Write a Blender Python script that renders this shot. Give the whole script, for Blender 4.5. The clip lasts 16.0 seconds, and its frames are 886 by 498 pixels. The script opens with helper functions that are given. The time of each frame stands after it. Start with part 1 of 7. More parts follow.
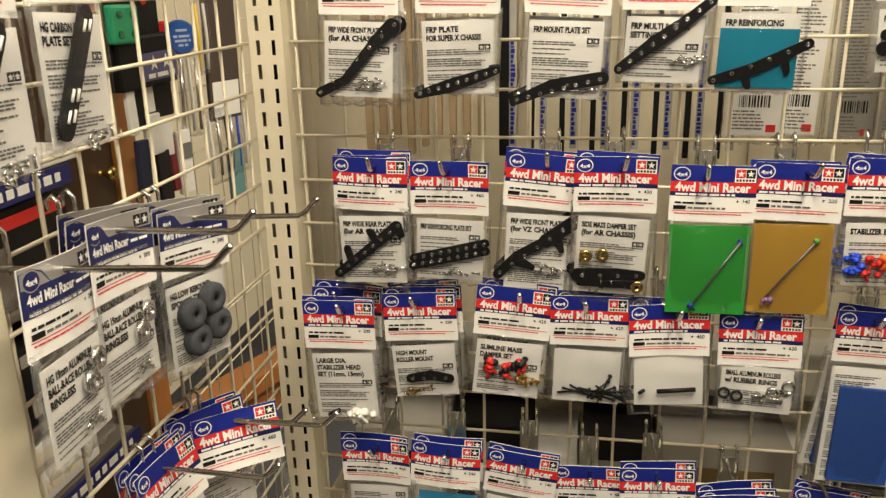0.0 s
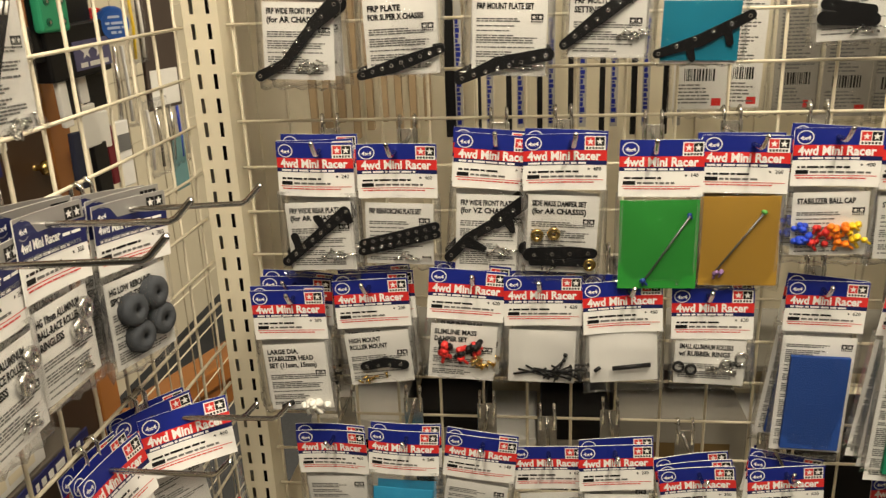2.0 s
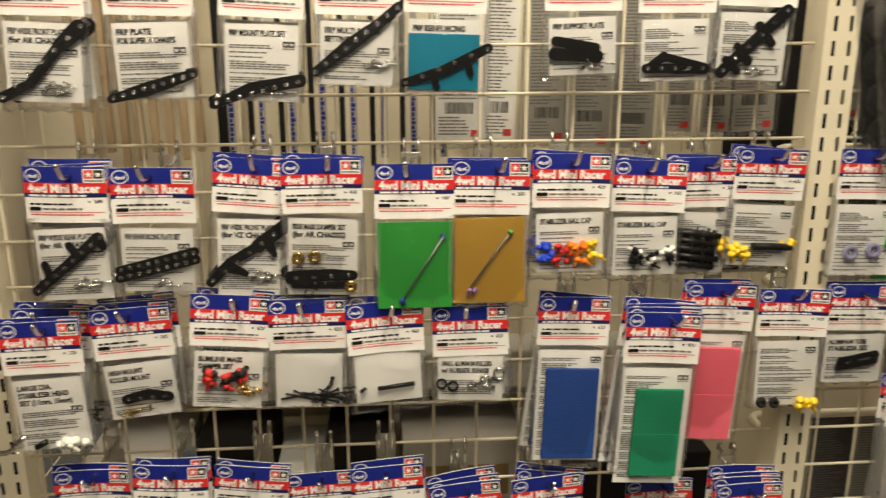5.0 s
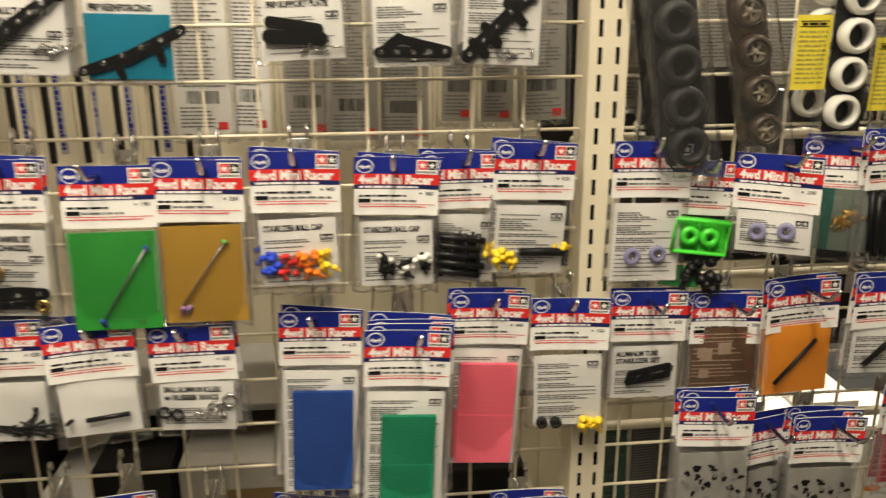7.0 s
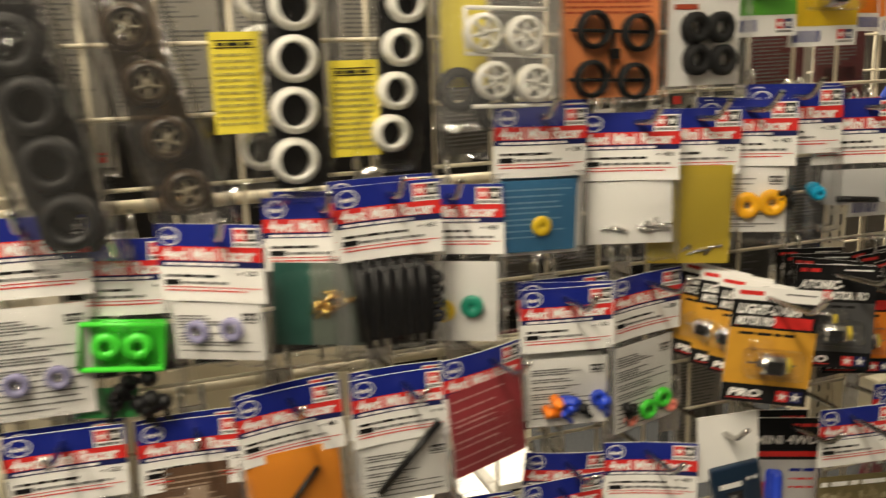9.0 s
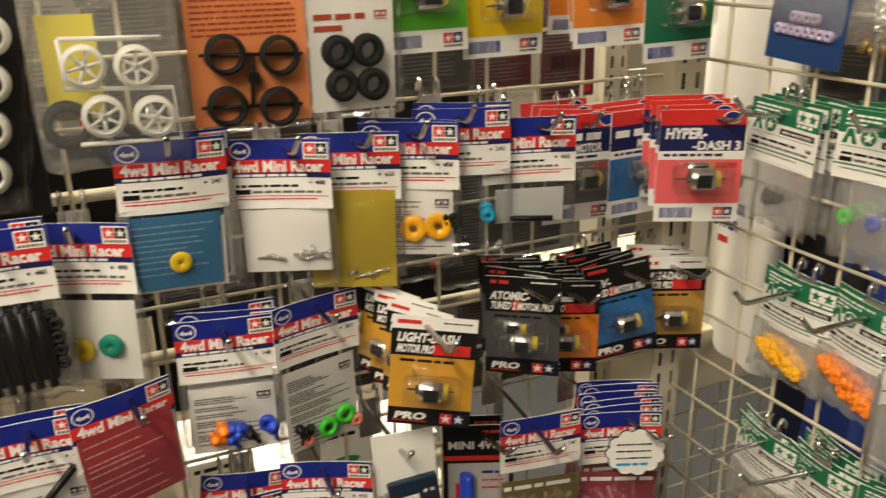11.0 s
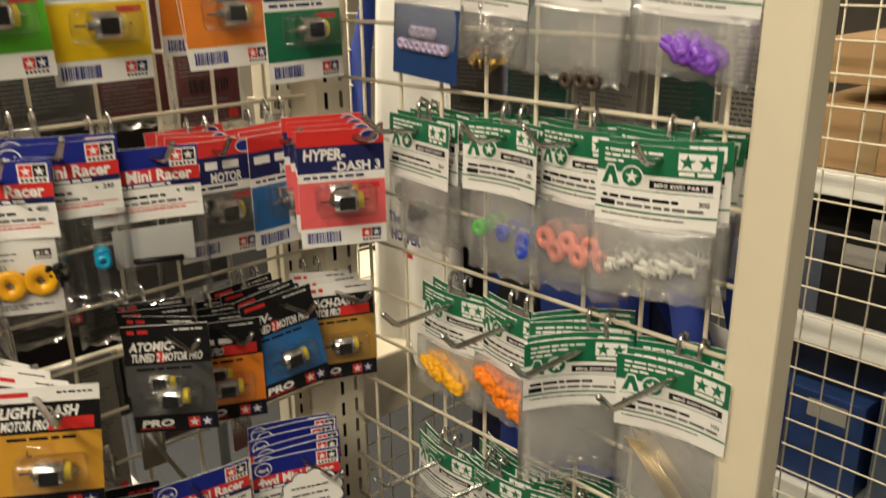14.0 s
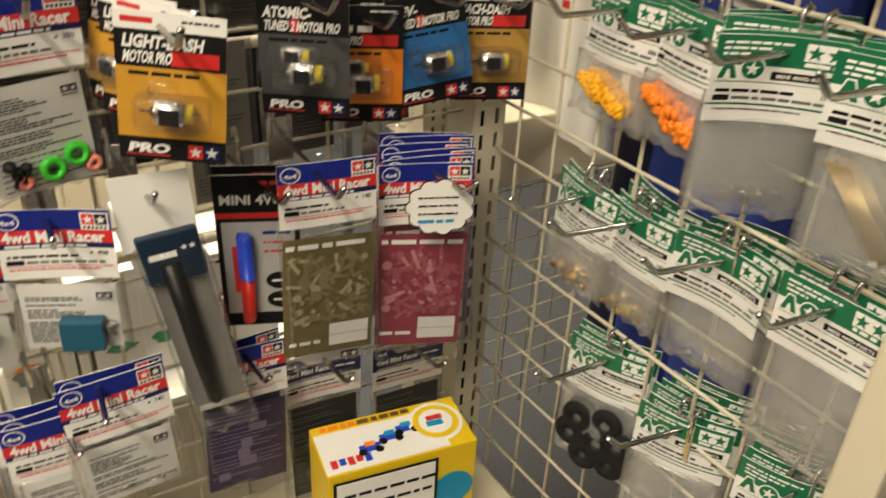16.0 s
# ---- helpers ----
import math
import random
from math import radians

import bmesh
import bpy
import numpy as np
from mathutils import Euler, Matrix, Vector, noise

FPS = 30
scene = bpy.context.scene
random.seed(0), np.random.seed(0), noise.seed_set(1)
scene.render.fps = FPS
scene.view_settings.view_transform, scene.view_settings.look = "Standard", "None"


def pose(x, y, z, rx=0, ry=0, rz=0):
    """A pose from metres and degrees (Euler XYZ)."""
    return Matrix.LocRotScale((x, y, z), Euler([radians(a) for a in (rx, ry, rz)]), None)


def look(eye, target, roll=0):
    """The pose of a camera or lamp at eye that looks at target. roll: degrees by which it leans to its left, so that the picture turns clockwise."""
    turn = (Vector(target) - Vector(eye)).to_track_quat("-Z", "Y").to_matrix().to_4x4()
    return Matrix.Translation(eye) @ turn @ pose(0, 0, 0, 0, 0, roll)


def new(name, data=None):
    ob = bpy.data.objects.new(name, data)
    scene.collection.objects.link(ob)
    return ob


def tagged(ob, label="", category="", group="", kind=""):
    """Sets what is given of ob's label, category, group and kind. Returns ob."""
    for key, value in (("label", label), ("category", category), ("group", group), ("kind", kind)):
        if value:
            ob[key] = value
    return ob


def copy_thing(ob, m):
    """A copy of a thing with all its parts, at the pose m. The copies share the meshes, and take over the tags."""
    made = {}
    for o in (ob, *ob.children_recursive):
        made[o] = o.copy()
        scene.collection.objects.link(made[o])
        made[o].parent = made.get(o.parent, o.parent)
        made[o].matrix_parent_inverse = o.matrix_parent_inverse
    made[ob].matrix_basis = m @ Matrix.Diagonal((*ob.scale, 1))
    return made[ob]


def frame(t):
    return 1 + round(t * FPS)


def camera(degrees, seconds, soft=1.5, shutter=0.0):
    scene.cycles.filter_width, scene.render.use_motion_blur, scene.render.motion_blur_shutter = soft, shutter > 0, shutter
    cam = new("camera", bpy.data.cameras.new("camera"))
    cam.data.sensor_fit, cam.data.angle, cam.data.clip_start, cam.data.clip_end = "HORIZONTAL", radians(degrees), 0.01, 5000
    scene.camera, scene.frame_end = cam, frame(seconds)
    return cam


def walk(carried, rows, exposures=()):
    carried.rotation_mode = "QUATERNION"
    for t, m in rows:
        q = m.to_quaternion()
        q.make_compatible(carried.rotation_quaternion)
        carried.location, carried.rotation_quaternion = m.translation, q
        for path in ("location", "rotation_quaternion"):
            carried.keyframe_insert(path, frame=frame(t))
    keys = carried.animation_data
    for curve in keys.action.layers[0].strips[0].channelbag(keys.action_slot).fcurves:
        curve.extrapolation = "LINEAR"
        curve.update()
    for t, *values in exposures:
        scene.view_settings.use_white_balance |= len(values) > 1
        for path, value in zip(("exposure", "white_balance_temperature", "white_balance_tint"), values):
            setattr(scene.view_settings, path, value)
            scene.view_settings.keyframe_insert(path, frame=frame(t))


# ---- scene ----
# ---- camera ----
cam = camera(56.2, 16.0, soft=1.3, shutter=0.6)
PATH = [
    (0, (0.341, -0.845, 1.531), (-0.007, 1.025, 0.914), -1.3),
    (0.5, (0.341, -0.838, 1.529), (0.02, 1.035, 0.902), -1.3),
    (1, (0.34, -0.836, 1.527), (0.046, 1.037, 0.891), -1.5),
    (1.5, (0.34, -0.834, 1.526), (0.074, 1.04, 0.88), -1.8),
    (2, (0.342, -0.832, 1.524), (0.105, 1.044, 0.872), -2.3),
    (2.5, (0.346, -0.833, 1.519), (0.152, 1.048, 0.869), -2.4),
    (3, (0.349, -0.834, 1.518), (0.192, 1.055, 0.881), -1.7),
    (3.2, (0.35, -0.835, 1.519), (0.206, 1.059, 0.893), -1.4),
    (5.3, (0.437, -0.856, 1.496), (0.634, 1.062, 0.965), -0.2),
    (5.5, (0.445, -0.853, 1.5), (0.679, 1.057, 0.957), -0.3),
    (6, (0.481, -0.834, 1.503), (0.768, 1.064, 0.941), -0.5),
    (6.5, (0.577, -0.807, 1.51), (0.797, 1.091, 0.92), -0.3),
    (7, (0.664, -0.769, 1.499), (0.862, 1.131, 0.909), -0.3),
    (7.5, (0.736, -0.737, 1.486), (1.039, 1.159, 0.927), -0.7),
    (8, (0.811, -0.666, 1.475), (1.305, 1.201, 0.955), -0.8),
    (8.5, (0.906, -0.607, 1.476), (1.534, 1.225, 0.975), -1.3),
    (9, (1.03, -0.608, 1.454), (1.662, 1.238, 1.013), -1.9),
    (9.5, (1.16, -0.614, 1.534), (1.688, 1.187, 0.842), -1.8),
    (9.7, (1.191, -0.619, 1.541), (1.719, 1.172, 0.825), -1.5),
    (11.8, (1.265, -0.643, 1.548), (2.226, 0.983, 0.889), -0.9),
    (12, (1.272, -0.642, 1.546), (2.276, 0.961, 0.896), -0.8),
    (12.5, (1.293, -0.646, 1.544), (2.4, 0.894, 0.91), -0.4),
    (13, (1.312, -0.648, 1.546), (2.483, 0.849, 0.924), -0.7),
    (13.5, (1.333, -0.651, 1.552), (2.563, 0.804, 0.94), -1.1),
    (14, (1.35, -0.647, 1.536), (2.62, 0.755, 0.888), -0.7),
    (14.5, (1.363, -0.642, 1.506), (2.605, 0.726, 0.741), -0.1),
    (15, (1.363, -0.635, 1.475), (2.494, 0.764, 0.602), 0.2),
    (15.5, (1.355, -0.621, 1.433), (2.395, 0.8, 0.485), 1.7),
    (16, (1.358, -0.612, 1.41), (2.296, 0.835, 0.398), 3.1),
]
walk(cam, [(t, look(eye, target, roll)) for t, eye, target, roll in PATH],
     exposures=((0, -0.12), (6.5, -0.05), (8.5, -0.04), (9.5, 0.06), (12.5, -0.08), (14.0, -0.14), (15.5, 0.2), (16.0, 0.2)))

# ---- light ----
world = bpy.data.worlds.new("world")
scene.world = world
world.use_nodes = True
world.node_tree.nodes["Background"].inputs[0].default_value = (0.9, 0.85, 0.75, 1)
world.node_tree.nodes["Background"].inputs[1].default_value = 0.01


def lamp(name, at, size, size_y, power, colour, aim=None):
    data = bpy.data.lights.new(name, "AREA")
    data.shape, data.size, data.size_y, data.energy, data.color = "RECTANGLE", size, size_y, power, colour
    ob = new(name, data)
    ob.matrix_world = look(at, aim or (at[0], at[1] + 0.001, 0))
    return ob


WARM = (1.0, 0.875, 0.665)
LAMPS = [(0.20, -1.10), (0.70, -0.74), (0.5, -2.3), (0.4, 1.6), (1.74, 0.9), (-1.5, 0.4), (3.3, -0.5)]
POWER = dict(zip(LAMPS, (28.0, 29.5, 9.0, 17.0, 78.0, 14.5, 25.0)))
for lx, ly in LAMPS:
    lamp("ceiling_tube_light", (lx, ly, 2.52), 0.16, 1.15, POWER[(lx, ly)], WARM)

# ---- materials ----
def mat(name, colour, rough=0.5, metal=0.0, vary=0.0, scale=40.0, bump=0.0, bump_scale=200.0, spec=0.5, coat=0.0):
    m = bpy.data.materials.new(name)
    m.use_nodes = True
    nt = m.node_tree
    b = nt.nodes["Principled BSDF"]
    b.inputs["Base Color"].default_value = (*colour, 1)
    b.inputs["Roughness"].default_value = rough
    b.inputs["Metallic"].default_value = metal
    b.inputs["Specular IOR Level"].default_value = spec
    b.inputs["Coat Weight"].default_value = coat
    tc = nt.nodes.new("ShaderNodeTexCoord")
    if vary:
        n = nt.nodes.new("ShaderNodeTexNoise")
        n.inputs["Scale"].default_value, n.inputs["Detail"].default_value = scale, 6
        mix = nt.nodes.new("ShaderNodeMix")
        mix.data_type = "RGBA"
        mix.inputs[6].default_value = (*[c * (1 - vary) for c in colour], 1)
        mix.inputs[7].default_value = (*[min(1, c * (1 + vary)) for c in colour], 1)
        nt.links.new(tc.outputs["Object"], n.inputs["Vector"])
        nt.links.new(n.outputs["Fac"], mix.inputs[0])
        nt.links.new(mix.outputs[2], b.inputs["Base Color"])
    if bump:
        n = nt.nodes.new("ShaderNodeTexNoise")
        n.inputs["Scale"].default_value, n.inputs["Detail"].default_value = bump_scale, 4
        bp = nt.nodes.new("ShaderNodeBump")
        bp.inputs["Strength"].default_value, bp.inputs["Distance"].default_value = bump, 0.002
        nt.links.new(tc.outputs["Object"], n.inputs["Vector"])
        nt.links.new(n.outputs["Fac"], bp.inputs["Height"])
        nt.links.new(bp.outputs["Normal"], b.inputs["Normal"])
    return m


def film_mat(name, tint=(1, 1, 1), haze=0.004, gloss=0.012, rough=0.07, crease=1.0):
    """Clear plastic film: mostly see-through, a little milky, glossy and creased."""
    m = bpy.data.materials.new(name)
    m.use_nodes = True
    nt = m.node_tree
    nt.nodes.clear()
    out = nt.nodes.new("ShaderNodeOutputMaterial")
    tr = nt.nodes.new("ShaderNodeBsdfTransparent")
    tr.inputs[0].default_value = (*tint, 1)
    df = nt.nodes.new("ShaderNodeBsdfDiffuse")
    df.inputs[0].default_value = (*[0.75 * c for c in tint], 1)
    gl = nt.nodes.new("ShaderNodeBsdfGlossy")
    gl.inputs["Roughness"].default_value = rough
    tc = nt.nodes.new("ShaderNodeTexCoord")
    n = nt.nodes.new("ShaderNodeTexNoise")
    n.inputs["Scale"].default_value, n.inputs["Detail"].default_value, n.inputs["Distortion"].default_value = 55, 3, 1.2
    bp = nt.nodes.new("ShaderNodeBump")
    bp.inputs["Strength"].default_value, bp.inputs["Distance"].default_value = crease, 0.003
    lw = nt.nodes.new("ShaderNodeLayerWeight")
    lw.inputs["Blend"].default_value = 0.25
    ma = nt.nodes.new("ShaderNodeMath")
    ma.operation = "MULTIPLY_ADD"
    ma.inputs[1].default_value, ma.inputs[2].default_value = 0.34, gloss
    m1, m2 = nt.nodes.new("ShaderNodeMixShader"), nt.nodes.new("ShaderNodeMixShader")
    m1.inputs[0].default_value = haze
    li = nt.links.new
    li(tc.outputs["Object"], n.inputs["Vector"])
    li(n.outputs["Fac"], bp.inputs["Height"])
    li(bp.outputs["Normal"], gl.inputs["Normal"])
    li(bp.outputs["Normal"], lw.inputs["Normal"])
    li(lw.outputs["Fresnel"], ma.inputs[0])
    li(ma.outputs[0], m2.inputs[0])
    li(tr.outputs[0], m1.inputs[1])
    li(df.outputs[0], m1.inputs[2])
    li(m1.outputs[0], m2.inputs[1])
    li(gl.outputs[0], m2.inputs[2])
    li(m2.outputs[0], out.inputs[0])
    return m


WHITE = mat("card_white", (0.80, 0.79, 0.77), 0.42, vary=0.03, scale=60)
PAPER = mat("insert_paper", (0.70, 0.69, 0.67), 0.7, vary=0.05, scale=50, bump=0.15, bump_scale=90)
BLUE = mat("print_blue", (0.007, 0.016, 0.20), 0.45, vary=0.06, spec=0.35)
NAVY = mat("print_navy", (0.010, 0.014, 0.085), 0.45, vary=0.06, spec=0.35)
RED = mat("print_red", (0.60, 0.025, 0.022), 0.4, vary=0.05)
BLACK = mat("print_black", (0.008, 0.008, 0.009), 0.5, vary=0.1, spec=0.2)
GREY = mat("print_grey", (0.22, 0.22, 0.22), 0.6, vary=0.1)
LINE = mat("print_small_text", (0.13, 0.13, 0.13), 0.6)
GREEN = mat("print_green", (0.006, 0.135, 0.058), 0.4, vary=0.06)
SILVER = mat("print_silver", (0.36, 0.35, 0.34), 0.3, metal=0.5, vary=0.15, scale=30)
CREAM = mat("cream_enamel", (0.68, 0.62, 0.48), 0.38, vary=0.05, scale=25, bump=0.1, bump_scale=120)
WIRE = mat("cream_wire_enamel", (0.64, 0.58, 0.45), 0.35, vary=0.06, scale=60)
CHROME = mat("chrome_wire", (0.50, 0.49, 0.47), 0.22, metal=1.0, vary=0.06, scale=80)
STEEL = mat("bright_steel", (0.66, 0.65, 0.63), 0.25, metal=1.0, vary=0.1, scale=300)
BRASS = mat("brass", (0.7, 0.5, 0.18), 0.25, metal=1.0)
CARBON = mat("black_glass_fibre", (0.006, 0.006, 0.007), 0.4, vary=0.3, scale=500, bump=0.1, bump_scale=600, spec=0.3)
RUBBER = mat("black_rubber", (0.009, 0.009, 0.010), 0.75, vary=0.15, scale=150, spec=0.3)
SPONGE = mat("grey_sponge", (0.045, 0.05, 0.06), 0.95, vary=0.25, scale=400, bump=0.5, bump_scale=700)
# Matt black of cartons, also painted shade inside the posts and behind the grid.
DARKIN = mat("matt_black_and_shade", (0.010, 0.009, 0.009), 0.85, vary=0.3, scale=30, spec=0.2)
FILM = film_mat("clear_film")
HAZY = film_mat("milky_film", (0.97, 0.97, 0.965), 0.16, 0.05, 0.2, 0.5)
DUSKY = film_mat("shiny_grey_film", (0.93, 0.93, 0.94), 0.02, 0.06, 0.06, 1.0)
SEAL = film_mat("sealed_film_edge", (1, 1, 1), 0.10, 0.05, 0.15, 1.0)
BLISTER = film_mat("clear_blister", (1, 1, 1), 0.01, 0.05, 0.05, 0.2)
PAINTS = {}


def paint(key, colour, rough=0.4, **k):
    if key not in PAINTS:
        PAINTS[key] = mat(key, colour, rough, **k)
    return PAINTS[key]


YELLOW = paint("yellow_plastic", (0.80, 0.55, 0.02), 0.35, vary=0.06)
ORANGE = paint("orange_plastic", (0.85, 0.22, 0.01), 0.4, vary=0.08)
LIME = paint("lime_plastic", (0.06, 0.62, 0.04), 0.35, vary=0.06)
TEAL = paint("teal_plastic", (0.01, 0.25, 0.16), 0.35, vary=0.06)
COBALT = paint("cobalt_plastic", (0.02, 0.06, 0.55), 0.35, vary=0.06)
SALMON = paint("salmon_plastic", (0.85, 0.26, 0.2), 0.4, vary=0.08)
PURPLE = paint("purple_plastic", (0.2, 0.06, 0.5), 0.35, vary=0.06)
WHITEP = paint("white_plastic", (0.78, 0.77, 0.72), 0.35, vary=0.03)

# ---- building helpers ----
def finish(bm, name, mats):
    me = bpy.data.meshes.new(name)
    bm.to_mesh(me)
    bm.free()
    for m in mats if isinstance(mats, (list, tuple)) else [mats]:
        me.materials.append(m)
    return me


def part(name, me, parent=None, label="", at=None):
    ob = new(name, me)
    if parent is not None:
        ob.parent = parent
    if at is not None:
        ob.matrix_basis = at
    if label:
        ob["label"] = label
    return ob


def smooth(me, on=True):
    me.polygons.foreach_set("use_smooth", [on] * len(me.polygons))
    return me


def slot_of(mats, m):
    if m not in mats:
        mats.append(m)
    return mats.index(m)


def box(bm, x0, x1, y0, y1, z0, z1, mi=0, bevel=0.0):
    m = Matrix.LocRotScale(((x0 + x1) / 2, (y0 + y1) / 2, (z0 + z1) / 2), None, (x1 - x0, y1 - y0, z1 - z0))
    vs = bmesh.ops.create_cube(bm, size=1, matrix=m)["verts"]
    fs = {f for v in vs for f in v.link_faces}
    for f in fs:
        f.material_index = mi
    if bevel:
        es = {e for v in vs for e in v.link_edges}
        r = bmesh.ops.bevel(bm, geom=list(es), offset=bevel, segments=2, affect="EDGES", profile=0.5)
        for f in r["faces"]:
            f.material_index = mi
    return vs


def rect(bm, x0, x1, z0, z1, mi, lift=0.0003, nx=1, nz=1):
    """A printed patch on a card's front, which looks to -y."""
    nx = max(nx, math.ceil(abs(x1 - x0) / 0.0066 - 0.01))
    vs = [[bm.verts.new((x0 + (x1 - x0) * i / nx, -lift, z0 + (z1 - z0) * j / nz)) for i in range(nx + 1)] for j in range(nz + 1)]
    for j in range(nz):
        for i in range(nx):
            bm.faces.new((vs[j][i], vs[j][i + 1], vs[j + 1][i + 1], vs[j + 1][i])).material_index = mi


def poly(bm, pts, mi, lift=0.0004):
    f = bm.faces.new([bm.verts.new((x, -lift, z)) for x, z in pts])
    f.normal_update()
    if f.normal.y > 0:
        f.normal_flip()
    f.material_index = mi


def disc(bm, x, z, rx, rz, mi, lift=0.0004, n=18):
    poly(bm, [(x + rx * math.cos(6.2832 * i / n), z + rz * math.sin(6.2832 * i / n)) for i in range(n)], mi, lift)


def star(bm, x, z, r, mi, lift=0.0005):
    pts = [(x + (r if i % 2 == 0 else r * 0.4) * math.sin(math.pi * i / 5), z + (r if i % 2 == 0 else r * 0.4) * math.cos(math.pi * i / 5)) for i in range(10)]
    for i in range(0, 10, 2):
        poly(bm, [pts[i - 1], pts[i], pts[i + 1]], mi, lift)
    poly(bm, [pts[i] for i in range(1, 10, 2)], mi, lift)


def tube(bm, pts, r, mi=0, n=8, caps=True):
    rings = []
    for i, p in enumerate(pts):
        p = Vector(p)
        a, b = Vector(pts[max(i - 1, 0)]), Vector(pts[min(i + 1, len(pts) - 1)])
        d = (b - a).normalized()
        u = d.orthogonal().normalized() if not rings else (u - d * u.dot(d)).normalized()
        w = d.cross(u)
        rings.append([bm.verts.new(p + (u * math.cos(6.2832 * k / n) + w * math.sin(6.2832 * k / n)) * r) for k in range(n)])
    for a, b in zip(rings, rings[1:]):
        for k in range(n):
            f = bm.faces.new((a[k], a[(k + 1) % n], b[(k + 1) % n], b[k]))
            f.material_index, f.smooth = mi, True
    if caps:
        bm.faces.new(rings[0][::-1]).material_index = mi
        bm.faces.new(rings[-1]).material_index = mi


def lathe(bm, prof, at, axis="y", mi=0, n=20, closed=False):
    """Turns (radius, along) points round an axis through at."""
    rings = []
    for r, h in prof:
        ring = []
        for k in range(n):
            c, s = r * math.cos(6.2832 * k / n), r * math.sin(6.2832 * k / n)
            v = {"x": (h, c, s), "y": (c, h, s), "z": (c, s, h)}[axis]
            ring.append(bm.verts.new(Vector(at) + Vector(v)))
        rings.append(ring)
    pairs = list(zip(rings, rings[1:])) + ([(rings[-1], rings[0])] if closed else [])
    for a, b in pairs:
        for k in range(n):
            f = bm.faces.new((a[k], a[(k + 1) % n], b[(k + 1) % n], b[k]))
            f.material_index, f.smooth = mi, True
    if not closed:
        for r in (rings[0], rings[-1]):
            if len(r) > 2:
                bm.faces.new(r).material_index = mi


def ring(bm, at, R, r, depth, mi=0, axis="y", n=22):
    """A tyre or roller: outer radius R, bore r, rounded shoulders."""
    c = depth * 0.22
    lathe(bm, [(r, -depth / 2), (R - c, -depth / 2), (R, -depth / 2 + c), (R, depth / 2 - c), (R - c, depth / 2), (r, depth / 2)], at, axis, mi, n, True)


TEXTS = {}


def text_points(body, bold=0.0):
    """Triangles of a line of writing in the built-in font, one unit high."""
    if (body, bold) not in TEXTS:
        cu = bpy.data.curves.new("writing", "FONT")
        cu.body, cu.size, cu.resolution_u, cu.offset = body, 1.0, 2, bold
        ob = bpy.data.objects.new("writing", cu)
        scene.collection.objects.link(ob)
        bpy.context.view_layer.update()
        me = bpy.data.meshes.new_from_object(ob.evaluated_get(bpy.context.evaluated_depsgraph_get()))
        TEXTS[(body, bold)] = ([tuple(v.co[:2]) for v in me.vertices], [tuple(p.vertices) for p in me.polygons])
        bpy.data.objects.remove(ob)
        bpy.data.curves.remove(cu)
        bpy.data.meshes.remove(me)
    return TEXTS[(body, bold)]


def write(bm, body, x, z, size, mi, width=None, bold=0.02, lift=0.0005, slant=0.0, right=False):
    vs, fs = text_points(body, bold)
    wide = max(v[0] for v in vs) if vs else 1
    sx = size if width is None else width / wide
    if right:
        x -= wide * sx
    made = [bm.verts.new((x + v[0] * sx + slant * v[1] * size, -lift, z + v[1] * size)) for v in vs]
    for f in fs:
        bm.faces.new([made[i] for i in f]).material_index = mi


def words(bm, rng, x0, x1, z, h, mi, fill=1.0, lift=0.0004):
    """A line of writing too small to read: bars as long as words."""
    x, end = x0, x0 + (x1 - x0) * fill
    while x < end - h:
        w = min(end - x, h * rng.uniform(1.2, 6))
        rect(bm, x, x + w, z, z + h, mi, lift)
        x += w + h * 0.7


def bend(me, k, tilt=0.0):
    for v in me.vertices:
        v.co.y += k * v.co.x ** 2 + tilt * v.co.z ** 2
    return me

# ---- setting ----
def slab(name, x0, x1, y0, y1, z0, z1, m, label, category, bevel=0.0):
    bm = bmesh.new()
    box(bm, x0, x1, y0, y1, z0, z1, 0, bevel)
    return tagged(new(name, finish(bm, name, m)), label, category, kind="structure")


CARPET = mat("grey_carpet", (0.085, 0.09, 0.10), 0.95, vary=0.25, scale=90, bump=0.6, bump_scale=400)
PLASTER = mat("cream_wall_paint", (0.66, 0.60, 0.48), 0.7, vary=0.05, scale=3, bump=0.15, bump_scale=60)
# Dim brown of the kit shelves; the added walls take it to cut bounced light.
DIM = mat("dim_wall_and_shelf", (0.10, 0.085, 0.07), 0.7, vary=0.35, scale=6, bump=0.3, bump_scale=30)
# The ceiling is out of view; its grey keeps bounced fill light low.
CEILING = mat("ceiling_board", (0.42, 0.40, 0.36), 0.85, vary=0.06, scale=30, bump=0.3, bump_scale=150)
slab("floor", -3.2, 5.2, -3.2, 3.6, -0.05, 0, CARPET, "grey carpet tile floor", "floor")
slab("ceiling", -3.2, 5.2, -3.2, 3.6, 2.6, 2.66, CEILING, "unseen ceiling, coloured grey to hold the fill light down", "ceiling")
slab("wall_north", -3.2, 5.2, 3.6, 3.7, 0, 2.6, PLASTER, "cream painted shop wall", "wall")
slab("wall_south", -3.2, 5.2, -3.3, -3.2, 0, 2.6, DIM, "added shop wall, coloured dark brown to cut fill light", "wall")
slab("wall_west", -3.3, -3.2, -3.2, 3.6, 0, 2.6, DIM, "added shop wall, coloured dark brown to cut fill light", "wall")
slab("wall_east", 5.2, 5.3, -3.2, 3.6, 0, 2.6, DIM, "added shop wall, coloured dark brown to cut fill light", "wall")
